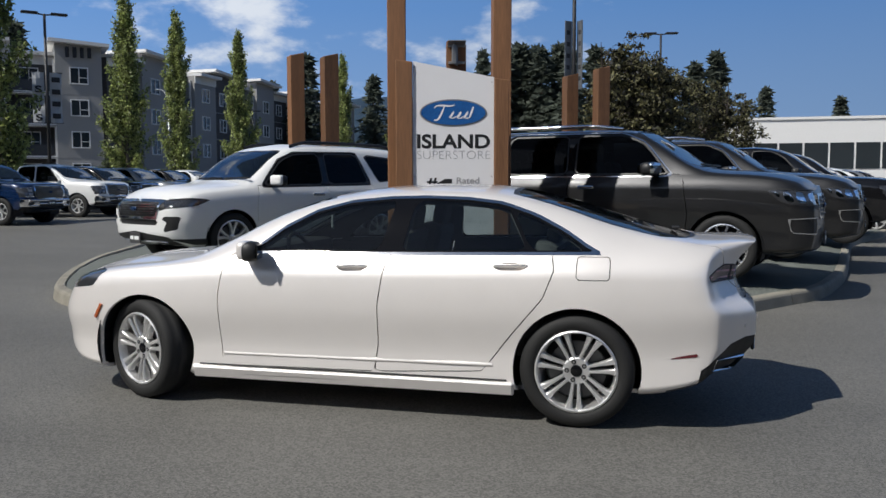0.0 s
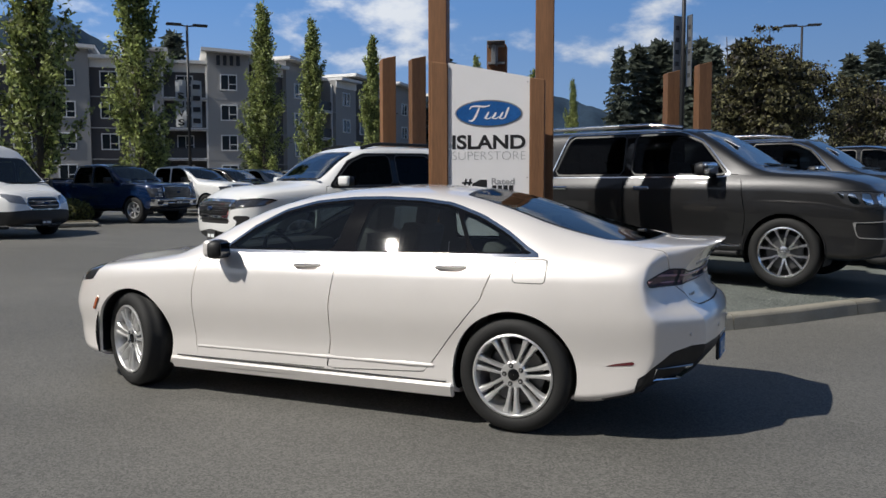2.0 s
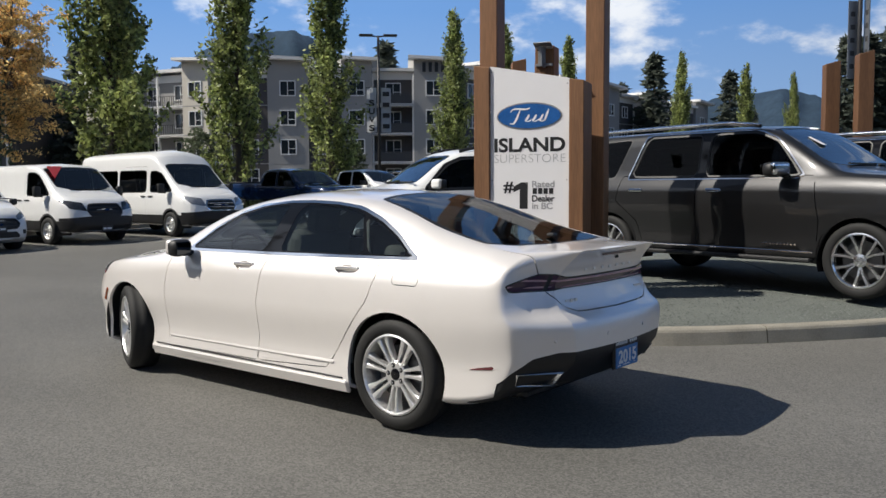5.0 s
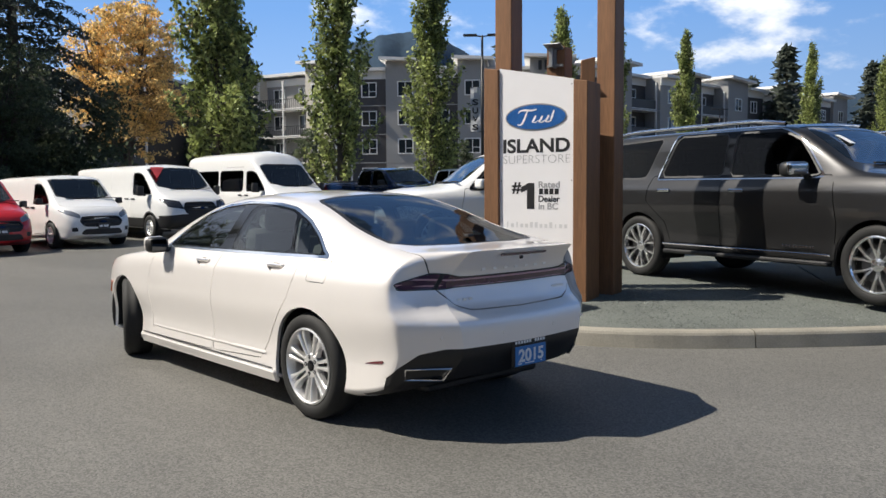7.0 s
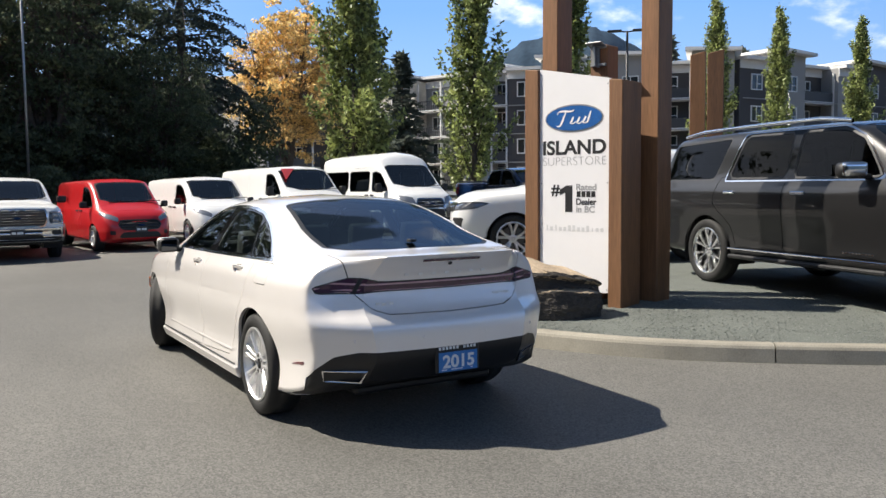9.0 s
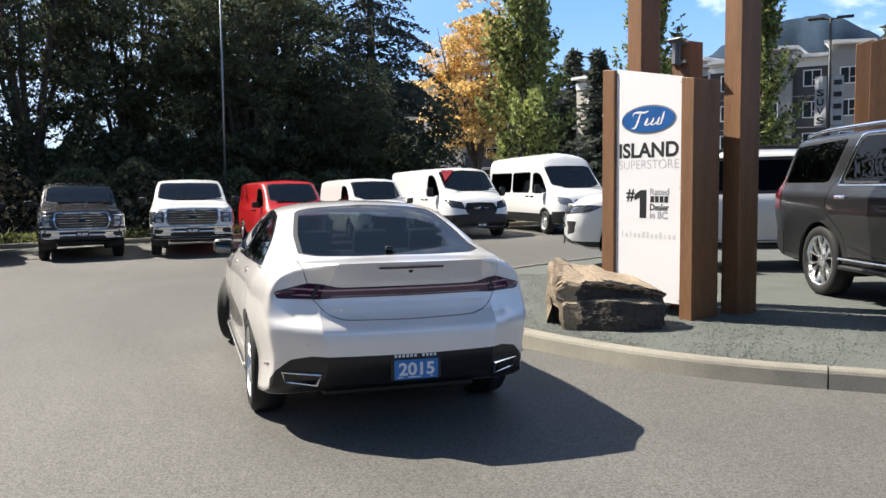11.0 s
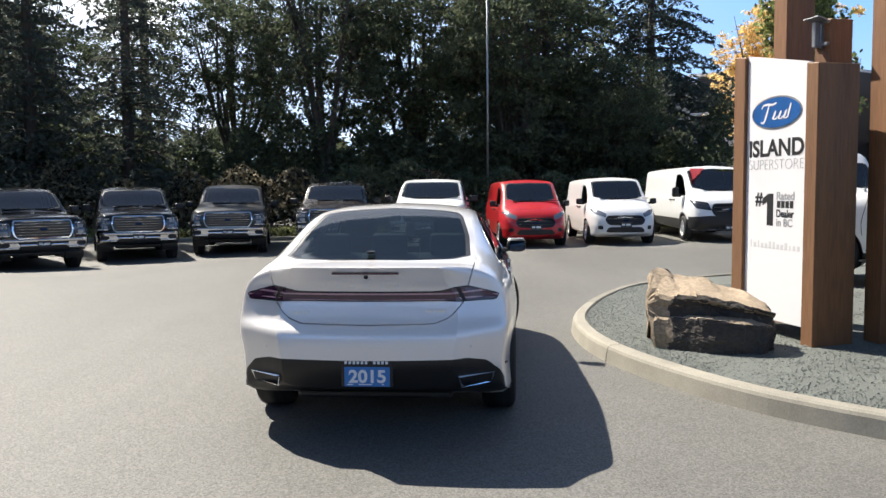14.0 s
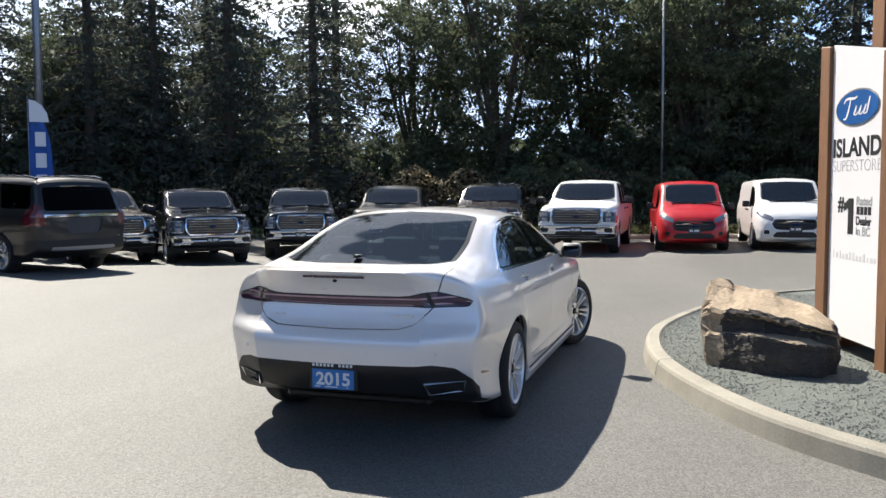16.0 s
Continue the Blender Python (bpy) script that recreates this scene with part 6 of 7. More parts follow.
    if kind == "large_suv":
        part("price_tag", boxes(((0.86, -0.34, 1.685), (0.20, 0.10, 0.004)), turn=pose(0, 0, 0, 0, 29, 6)), PAPER, car, "pale paper tag behind the windscreen")
        for s in (1, -1):
            w = float(k["wide"](0.5)) - 0.014
            for i in range(10):
                part("badge_bar", boxes(((0.985 - 0.042 * i, s * w, 0.535), (0.022, 0.012, 0.018), 0.0015)), CHROME, car)
    if kind == "pickup_truck":
        part("bed_cover", boxes(((-1.92, 0, 1.425), (2.0, 1.72, 0.04), 0.015)), BLACK, car)
    for s in (1, -1):
        part("wiper", boxes(((k["screen"][0][0] - 0.06, s * 0.35 + 0.15, float(k["top"](k["screen"][0][0] - 0.06)) + 0.005), (0.03, 0.62, 0.02))), BLACK, car)
    return car


def repaint(car, old, fresh, label):
    for o in car.children_recursive:
        if o.type == "MESH" and o.material_slots and o.material_slots[0].material == old:
            o.material_slots[0].link = "OBJECT"
            o.material_slots[0].material = fresh
    return tagged(car, label)


# ---------- the vehicles in their places ----------
sedan(pose(0, 0, 0))
suv_h = 167.3
first_suv = vehicle("large_suv", pose(-1.19, -6.25, 0.245, 0, 0, suv_h), GREY, "dark grey metallic full-size SUV with chrome wheels on the gravel island", "suv", "display cars on the island")
copy_thing(first_suv, pose(-2.35, -9.6, 0.25, 0, 0, suv_h))
vehicle("suv", pose(4.16, -6.8, 0.27, 0, 0, 62), WHITE, "white mid-size SUV with mesh grille on the gravel island", "suv", "display cars on the island")


def park(kind, x, y, turn, paint, label, category, group, **kw):
    return vehicle(kind, pose(x, y, lie(x, y), 0, 0, turn), paint, label, category, group, **kw)


ROW = "vehicles parked along the trees"
pick = park("pickup_truck", 17.0, 1.1, 181, WHITE, "white crew-cab pickup truck with chrome grille", "pickup truck", ROW)
for x, y, turn, paint, lab in ((17.6, 4.0, 188, BROWN, "dark brown metallic crew-cab pickup truck"), (17.5, 7.1, 194, GREY, "dark grey metallic crew-cab pickup truck"), (15.8, 9.5, 207, BLACKP, "black crew-cab pickup truck with blocky grille"),
                               (12.8, 11.2, 223, BLACKP, "black heavy-duty pickup truck with chrome bumper"), (11.6, 13.5, 232, BROWN, "brown pickup truck with chrome bumper")):
    repaint(copy_thing(pick, pose(x, y, lie(x, y), 0, 0, turn)), WHITE, paint, lab)
copy_thing(first_suv, pose(7.4, 12.1, lie(7.4, 12.1), 0, 0, 70))
park("compact_van", 17.6, -1.52, 186, RED, "bright red compact cargo van", "van", ROW, trim=BLACK)
park("compact_van", 17.8, -3.98, 184, WHITE, "white compact cargo van with black grille", "van", ROW, trim=BLACK)
park("cargo_van", 18.3, -6.82, 183, WHITE, "white cargo van with a pink windscreen sticker", "van", ROW, trim=BLACK)
park("passenger_van", 17.7, -10.1, 180, WHITE, "white high-roof passenger van with chrome grille", "van", ROW)
for x, y, paint, lab in ((18.95, -16.2, NAVY, "navy blue crew-cab pickup truck"), (20.0, -21.0, WHITE, "white pickup truck with chrome bumper"), (20.9, -24.4, BLACKP, "black crew-cab pickup truck"), (21.6, -27.9, SILVER, "silver crew-cab pickup truck"), (22.2, -31.4, BLACKP, "black crew-cab pickup truck"), (22.9, -34.9, WHITE, "white pickup truck with chrome bumper")):
    repaint(copy_thing(pick, pose(x, y, lie(x, y), 0, 0, 180)), WHITE, paint, lab)
for x, y, turn, paint, lab in ((-3.7, -13.3, 168, BLACKP, "black pickup truck on the gravel island"), (-4.7, -17.2, 168, BLACKP, "black pickup truck on the gravel island"), (-5.9, -20.9, 170, WHITE, "white pickup truck beyond the island"), (-7.0, -24.6, 170, WHITE, "white pickup truck beyond the island"),
                               (-8.1, -28.3, 170, SILVER, "silver pickup truck beyond the island"), (-9.2, -32.0, 170, BLACKP, "black pickup truck beyond the island")):
    repaint(copy_thing(pick, pose(x, y, 0.25 if y > -19 else 0.0, 0, 0, turn)), WHITE, paint, lab)
stick = thing("windscreen_sticker", pose(18.3, -6.82, lie(18.3, -6.82), 0, 0, 183), "pink triangular sale sticker on the van's windscreen", "sticker")
bm = bmesh.new()
bm.faces.new([bm.verts.new(p) for p in ((1.135, -0.70, 2.005), (1.56, -0.72, 1.675), (1.135, -0.28, 2.005))])
bmesh.ops.solidify(bm, geom=bm.faces[:], thickness=0.003)
part("film", bm, PINK, stick)


# ---------- sky and distance ----------
def sky_band():
    """The far sky near the skyline, with fair-weather clouds."""
    m = bpy.data.materials.new("far_sky")
    m.use_nodes = True
    nt = m.node_tree
    nt.nodes.remove(nt.nodes["Principled BSDF"])
    N, L = nt.nodes.new, nt.links.new
    tc, sep = N("ShaderNodeTexCoord"), N("ShaderNodeSeparateXYZ")
    L(tc.outputs["Object"], sep.inputs[0])
    ramp = N("ShaderNodeMapRange")
    ramp.inputs["From Max"].default_value = 1250.0
    L(sep.outputs["Z"], ramp.inputs["Value"])
    blue = N("ShaderNodeValToRGB")
    e = blue.color_ramp.elements
    e[0].position, e[0].color = 0.0, (0.36, 0.53, 0.79, 1)
    e[1].position, e[1].color = 1.0, (0.104, 0.24, 0.585, 1)
    k = e.new(0.35)
    k.color = (0.162, 0.34, 0.69, 1)
    L(ramp.outputs[0], blue.inputs[0])
    mp = N("ShaderNodeMapping")
    mp.inputs["Scale"].default_value = (0.0025, 0.0025, 0.0052)
    mp.inputs["Location"].default_value = (0.55, 0.2, 0.0)
    L(tc.outputs["Object"], mp.inputs["Vector"])
    n = N("ShaderNodeTexNoise")
    n.inputs["Scale"].default_value, n.inputs["Detail"].default_value, n.inputs["Roughness"].default_value = 1.0, 9.0, 0.56
    L(mp.outputs[0], n.inputs["Vector"])
    puff = N("ShaderNodeMapRange")
    puff.interpolation_type = "SMOOTHSTEP"
    puff.inputs["From Min"].default_value, puff.inputs["From Max"].default_value = 0.545, 0.68
    L(n.outputs["Fac"], puff.inputs["Value"])
    mix = N("ShaderNodeMix")
    mix.data_type = "RGBA"
    mix.inputs["B"].default_value = (0.88, 0.92, 0.98, 1)
    L(puff.outputs[0], mix.inputs["Factor"])
    L(blue.outputs[0], mix.inputs["A"])
    # the bright, pale sky on the sun's side
    way, toward, glow = N("ShaderNodeVectorMath"), N("ShaderNodeVectorMath"), N("ShaderNodeMapRange")
    way.operation, toward.operation = "NORMALIZE", "DOT_PRODUCT"
    L(tc.outputs["Object"], way.inputs[0])
    L(way.outputs[0], toward.inputs[0])
    toward.inputs[1].default_value = TO_SUN
    glow.interpolation_type = "SMOOTHSTEP"
    glow.inputs["From Min"].default_value, glow.inputs["From Max"].default_value = 0.35, 0.98
    glow.inputs["To Max"].default_value = 0.7
    L(toward.outputs["Value"], glow.inputs["Value"])
    pale = N("ShaderNodeMix")
    pale.data_type = "RGBA"
    pale.inputs["B"].default_value = (0.95, 1.0, 1.08, 1)
    L(glow.outputs[0], pale.inputs["Factor"])
    L(mix.outputs["Result"], pale.inputs["A"])
    # the sky away from the sun is deeper
    deep, dim = N("ShaderNodeMapRange"), N("ShaderNodeVectorMath")
    deep.inputs["From Min"].default_value, deep.inputs["From Max"].default_value = -0.9, 0.1
    deep.inputs["To Min"].default_value, deep.inputs["To Max"].default_value = 0.5, 1.0
    L(toward.outputs["Value"], deep.inputs["Value"])
    dim.operation = "SCALE"
    L(pale.outputs["Result"], dim.inputs[0])
    L(deep.outputs[0], dim.inputs["Scale"])
    em = N("ShaderNodeEmission")
    L(dim.outputs[0], em.inputs["Color"])
    L(em.outputs[0], nt.nodes["Material Output"].inputs[0])
    v, f, R, cols, rows = [], [], 2200.0, 96, 12
    for i in range(cols):
        a = math.tau * i / cols
        for j in range(rows + 1):
            el = radians(-1.5 + 33.5 * j / rows)
            v.append((R * math.cos(el) * math.cos(a), R * math.cos(el) * math.sin(a), R * math.sin(el)))
    for i in range(cols):
        b, c = i * (rows + 1), ((i + 1) % cols) * (rows + 1)
        f += [(b + j, b + j + 1, c + j + 1, c + j) for j in range(rows)]
    tagged(mesh_object("backdrop", v, f, m, smooth=True), "blue sky with white fair-weather clouds", "sky", kind="structure")


sky_band()
# the blue haze of distance is put into the woods' base colour
HAZEHILL = mat("hazy_wooded_hill", (0.030, 0.050, 0.075), 0.95, var=0.3, scale=0.02, fine=0.12, spec=0.1)


def hills(name, centre, half, peaks, dist, label):
    """A wooded ridge; peaks are bearings from the middle and heights."""
    v, f, n = [], [], 90
    sharp = curve(*peaks)

    def prof(t):
        return sum(float(sharp(max(-half, min(half, t + d)))) for d in (-2.2, -1.4, -0.7, 0, 0.7, 1.4, 2.2)) / 7

    for i in range(n + 1):
        a = centre - half + 2 * half * i / n
        t = a - centre
        h = max(4.0, float(prof(t)) + 4 * noise.fractal(Vector((a * 1.6, dist * 0.01, 0)), 0.9, 2.0, 5))
        c, s = math.cos(radians(a)), math.sin(radians(a))
        for k in range(7):
            u = k / 6
            d = dist - 260 * (1 - u) + 40 * noise.noise((a * 0.5, u * 3, 1.0))
            v.append((d * c, d * s, -6 + h * (u ** 0.8) * (1 + 0.015 * noise.noise((a, u * 4, 2)))))
        v.append((dist * 1.25 * c, dist * 1.25 * s, -6))
    for i in range(n):
        f += [(i * 8 + k, i * 8 + k + 1, i * 8 + 9 + k, i * 8 + 8 + k) for k in range(7)]
    tagged(mesh_object(name, v, f, HAZEHILL, smooth=True), label, "hill", kind="structure")


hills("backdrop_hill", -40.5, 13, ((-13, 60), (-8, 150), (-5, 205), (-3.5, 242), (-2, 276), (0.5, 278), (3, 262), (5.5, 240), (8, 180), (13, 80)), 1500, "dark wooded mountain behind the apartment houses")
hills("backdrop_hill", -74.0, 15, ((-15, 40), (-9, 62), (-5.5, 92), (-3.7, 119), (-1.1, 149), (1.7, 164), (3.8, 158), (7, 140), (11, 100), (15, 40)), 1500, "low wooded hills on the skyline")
# added out of view: blocks low sky light and darkens reflections
hills("backdrop_hill", 146.0, 84, ((-84, 60), (-60, 300), (-30, 420), (0, 390), (30, 430), (60, 340), (84, 60)), 1500, "unseen wooded ridge added to block the low sky")

# ---------- trees ----------
BARK = mat("bark", (0.10, 0.08, 0.065), 0.9, var=0.4, scale=4, fine=22, bump=0.02, stretch=(1, 1, 0.3))
POPLAR = mat("poplar_leaves", (0.27, 0.31, 0.105), 0.5, var=0.35, scale=0.7, fine=9, island=1.1, trans=0.42)
FIR = mat("fir_needles", (0.100, 0.116, 0.092), 0.7, var=0.3, scale=0.5, fine=7, island=0.5, trans=0.38, spec=0.12)
DARKLEAF = mat("dark_leaves", (0.112, 0.134, 0.080), 0.65, var=0.3, scale=0.4, fine=7, island=0.55, trans=0.42, spec=0.12)
GOLD = mat("autumn_yellow_leaves", (0.78, 0.57, 0.24), 0.6, var=0.3, scale=0.4, fine=7, island=0.9, trans=0.45)
RUSSET = mat("russet_leaves", (0.075, 0.070, 0.030), 0.65, var=0.5, scale=0.35, fine=6, island=1.5, trans=0.2)
HEDGE = mat("hedge_leaves", (0.10, 0.105, 0.03), 0.7, var=0.4, scale=1.0, fine=12, island=1.3, trans=0.2)
BRUSH = mat("brown_brush", (0.12, 0.098, 0.055), 0.8, var=0.5, scale=0.6, fine=8, island=1.4, trans=0.15)


def leaves(centres, size, rng, name, material, parent, lie_flat=0.0, long=1.0):
    """Many small leaf blades round the centres."""
    c = np.asarray(centres)
    n = len(c)
    a = rng.normal(size=(n, 3))
    a[:, 2] *= 1 - lie_flat
    a /= np.linalg.norm(a, axis=1, keepdims=True)
    b = np.cross(a, rng.normal(size=(n, 3)))
    b /= np.linalg.norm(b, axis=1, keepdims=True)
    s = np.reshape(size, (-1, 1)) * rng.uniform(0.6, 1.35, (n, 1))
    v = np.stack([c - a * s * long, c + b * s * 0.55, c + a * s * long, c - b * s * 0.55], 1).reshape(-1, 3)
    me = bpy.data.meshes.new(name)
    me.vertices.add(4 * n)
    me.vertices.foreach_set("co", v.astype(np.float32).ravel())
    me.loops.add(4 * n)
    me.loops.foreach_set("vertex_index", np.arange(4 * n, dtype=np.int32))
    me.polygons.add(n)
    me.polygons.foreach_set("loop_start", np.arange(0, 4 * n, 4, dtype=np.int32))
    me.update()
    me.validate()
    me.materials.append(material)
    ob = new(name, me)
    ob.parent = parent
    return ob


def poplar(m, h, w, seed, label, group, leaf=0.13, count=9000, material=None):
    rng = np.random.default_rng(seed)
    tree = thing("poplar_tree", m, label, "tree", group)
    bm = bmesh.new()
    rod(bm, (0, 0, -0.2), (0.05, 0, h * 0.45), 0.13 * w / 1.1, 0.07, 9)
    rod(bm, (0.05, 0, h * 0.45), (0, 0.05, h * 0.96), 0.07, 0.012, 7)
    cs = []
    stems = 95
    for k in range(stems):
        t = 0.07 + 0.9 * (k / stems) ** 0.9
        a = rng.uniform(0, math.tau)
        wr = w * (0.34 + 0.72 * math.sin(math.pi * min(1, t * 1.02) ** 0.62)) * (1 - t) ** 0.28 * rng.uniform(0.3, 1.35)
        z0 = h * t
        tip = Vector((wr * math.cos(a), wr * math.sin(a), z0 + h * 0.115 * rng.uniform(0.7, 1.3)))
        root = Vector((0, 0, max(0.3, z0 - h * 0.05)))
        rod(bm, root, tip, 0.03, 0.006, 4, False)
        for _ in range(count // stems):
            u = rng.uniform(0.3, 1.08)
            p = root.lerp(tip, u)
            sp = 0.105 * w * (1.25 - 0.6 * u)
            cs.append((p.x + rng.normal() * sp, p.y + rng.normal() * sp, p.z + rng.normal() * sp * 1.9))
    part("trunk", bm, BARK, tree, "", True)
    leaves(cs, leaf, rng, "crown", material or POPLAR, tree)
    return tree


def conifer(m, h, w, seed, label, group, leaf=0.1, per=12, droop=0.3, low=0.06, fine=12.0):
    """Boughs in whorls, each with hanging side sprays; above the height fine the sprays are coarser."""
    rng = np.random.default_rng(seed)
    tree = thing("conifer_tree", m, label, "tree", group)
    bm = bmesh.new()
    rod(bm, (0, 0, -0.3), (0, 0, h * 0.98), 0.013 * h + 0.05, 0.02, 9)
    cs, sizes = [], []
    z = h * low
    while z < h * 0.99:
        t = z / h
        reach = w * (1 - t) ** 0.85 * (0.6 + 0.4 * min(1.0, t / 0.12))
        n = max(4, int(7 - 3 * t))
        off = rng.uniform(0, math.tau)
        near_ = z < fine
        for k in range(n):
            a = off + math.tau * k / n + rng.uniform(-0.3, 0.3)
            ln = reach * rng.uniform(0.5, 1.2)
            d = Vector((math.cos(a), math.sin(a), 0))
            q = Vector((-d.y, d.x, 0))
            sag = droop * rng.uniform(0.5, 1.2)

            def spot(u):
                return d * (ln * u) + Vector((0, 0, z + ln * (0.16 * u - (sag + 0.16) * u * u)))

            ends = [spot(u) for u in (0, 0.35, 0.7, 1.0)]
            for i in range(3 if per > 6 else 1):
                rod(bm, ends[i], ends[i + 1], (0.016 + 0.010 * ln) * (1 - 0.3 * i), (0.016 + 0.010 * ln) * (0.7 - 0.3 * i) + 0.003, 4, False)
            for u in np.arange(0.16, 1.02, 0.30 / max(0.6, ln) if near_ else 0.5 / max(0.6, ln)):
                for sd in (-1, 1):
                    p0 = spot(u)
                    bl = (0.40 * ln * (1.05 - u) + 0.22) * rng.uniform(0.6, 1.2)
                    way = (d * 0.6 + q * sd * rng.uniform(0.6, 1.0) + Vector((0, 0, -0.30 - 0.5 * rng.random()))).normalized()
                    for _ in range(max(2, int((per if near_ else per * 0.35) * bl))):
                        e = p0 + way * (bl * rng.random())
                        cs.append((e.x + rng.normal() * 0.045, e.y + rng.normal() * 0.045, e.z - abs(rng.normal()) * 0.09))
                        sizes.append(leaf if near_ else leaf * 1.7)
        z += h * rng.uniform(0.02, 0.034)
    part("trunk", bm, BARK, tree, "", True)
    leaves(cs, sizes, rng, "crown", FIR, tree, 0.3, 1.3)
    return tree


def broadleaf(m, h, w, seed, label, group, material, leaf=0.16, clumps=130, per=70, low=0.22, name="broadleaf_tree", spread=0.105, upright=0.0):
    """Limbs from a fork, boughs from the limbs, and flat uneven sprays of leaves at their ends."""
    rng = np.random.default_rng(seed)
    tree = thing(name, m, label, "tree", group)
    bm = bmesh.new()
    fork = Vector((rng.uniform(-0.2, 0.2), rng.uniform(-0.2, 0.2), h * low * 0.9))
    rod(bm, (0, 0, -0.3), fork, 0.018 * h + 0.05, 0.013 * h + 0.03, 9)
    limbs = []
    for k in range(11):
        a = math.tau * k / 11 + rng.uniform(-0.3, 0.3)
        r = w * rng.uniform(0.25, 0.66)
        tip = Vector((r * math.cos(a), r * math.sin(a), h * rng.uniform(0.6, 0.95)))
        mid_ = fork.lerp(tip, 0.45) + Vector((rng.normal() * 0.3, rng.normal() * 0.3, 0.3 - upright))
        rod(bm, fork, mid_, 0.008 * h + 0.025, 0.005 * h + 0.02, 7, False)
        rod(bm, mid_, tip, 0.005 * h + 0.02, 0.012, 6, False)
        limbs.append((fork, mid_, tip))
    cs, sizes = [], []
    for k in range(clumps):
        while True:
            p = rng.uniform(-1, 1, 3)
            if 0.15 < np.dot(p, p) < 1:
                break
        rough = 0.8 + 0.4 * noise.noise((p[0] * 2.1 + seed, p[1] * 2.1, p[2] * 2.1))
        c = Vector((p[0] * w * rough, p[1] * w * rough, h * (0.5 * (1 + low) + p[2] * 0.5 * (1 - low) * rough)))
        f, m1, tip = limbs[int(np.argmin([((l[1] + l[2]) / 2 - c).length for l in limbs]))]
        start = m1.lerp(tip, rng.uniform(0, 0.8))
        rod(bm, start, c, 0.026, 0.007, 4, False)
        far_up = c.z > 12.5
        for _ in range(4):
            e = c + Vector((rng.normal(), rng.normal(), rng.normal() * 0.6)) * w * spread
            rod(bm, c, e, 0.009, 0.004, 3, False)
            sp = w * spread * rng.uniform(0.4, 0.75)
            for _ in range(per // (8 if far_up else 4)):
                cs.append((e.x + rng.normal() * sp, e.y + rng.normal() * sp, e.z + rng.normal() * sp * 0.45))
                sizes.append(leaf * (1.4 if far_up else 1.0))
    part("trunk", bm, BARK, tree, "", True)
    leaves(cs, sizes, rng, "crown", material, tree)
    return tree


def at(x, y, turn=0.0, scale=1.0, z=None):
    return Matrix.Translation((x, y, lie(x, y) if z is None else z)) @ Matrix.Rotation(radians(turn), 4, "Z")


def resized(tree, s):
    tree.scale = s
    return tree


# columnar poplars between the car park and the apartment houses
POP = "row of columnar poplars"
pop_a = poplar(at(22.4, -11.1), 13.0, 1.45, 11, "tall green columnar poplar in full leaf", POP, 0.105, 19000)
pop_b = poplar(at(23.2, -17.0), 13.0, 1.35, 12, "slim green columnar poplar in full leaf", POP, 0.105, 14000)
for src, x, y, s in ((pop_b, 24.3, -23.1, 0.98), (pop_a, 27.6, -36.6, 0.84), (pop_b, 28.8, -43.8, 0.86), (pop_a, 29.5, -53.4, 0.9), (pop_b, 28.3, -72.0, 0.95), (pop_b, 26.5, -84.0, 0.95), (pop_b, 25.0, -95.0, 0.95)):
    resized(copy_thing(src, at(x, y, 70 * x)), (s, s, s))

# the dark wood behind the parked trucks
WOOD = "dark wood behind the parked vehicles"
fir_a = conifer(at(37.5, -8.6), 23.0, 6.2, 21, "tall dark spreading fir with drooping boughs", WOOD, 0.10, 13, 0.42, 0.05)
fir_b = conifer(at(26.5, 18.4), 21.0, 3.8, 22, "tall dark fir with thin lower boughs", WOOD, 0.104, 8, 0.34, 0.12)
for src, x, y, s in ((fir_b, 22.8, 22.8, 1.0), (fir_b, 30.5, 22.0, 1.05), (fir_b, 27.2, 14.6, 0.95), (fir_b, 19.0, 27.5, 1.1), (fir_a, 42.0, 0.0, 1.0), (fir_b, 36.0, 17.5, 1.1), (fir_b, 15.5, 28.0, 1.1), (fir_b, 25.0, 21.2, 0.95), (fir_b, 29.0, 25.5, 1.1), (fir_b, 20.8, 25.8, 0.9), (fir_b, 12.0, 30.5, 1.1), (fir_b, 33.0, -3.0, 1.0), (fir_a, 40.0, -4.6, 0.95)):
    resized(copy_thing(src, at(x, y, 47 * x)), (s, s, s))
oak_a = broadleaf(at(30.5, 7.2), 16.0, 5.2, 31, "tall dark broadleaf tree with many limbs, backlit", WOOD, DARKLEAF, 0.10, 210, 120, 0.16, "broadleaf_tree", 0.085, 0.5)
oak_b = broadleaf(at(31.5, -1.6), 14.0, 4.6, 32, "dark green maple in full leaf", WOOD, DARKLEAF, 0.10, 210, 130, 0.08, "broadleaf_tree", 0.095)
for src, x, y, s in ((oak_b, 31.5, -6.0, 0.6), (oak_a, 34.5, 12.4, 0.85), (oak_b, 34.0, 3.4, 1.0), (oak_b, 29.5, 26.5, 0.85), (oak_b, 24.5, 25.5, 0.75), (oak_b, 22.0, 30.0, 0.7), (oak_a, 31.0, 31.0, 0.8), (oak_b, 16.5, 36.5, 0.9), (oak_b, 42.0, 27.0, 1.1)):
    resized(copy_thing(src, at(x, y, 61 * x)), (s, s, s))


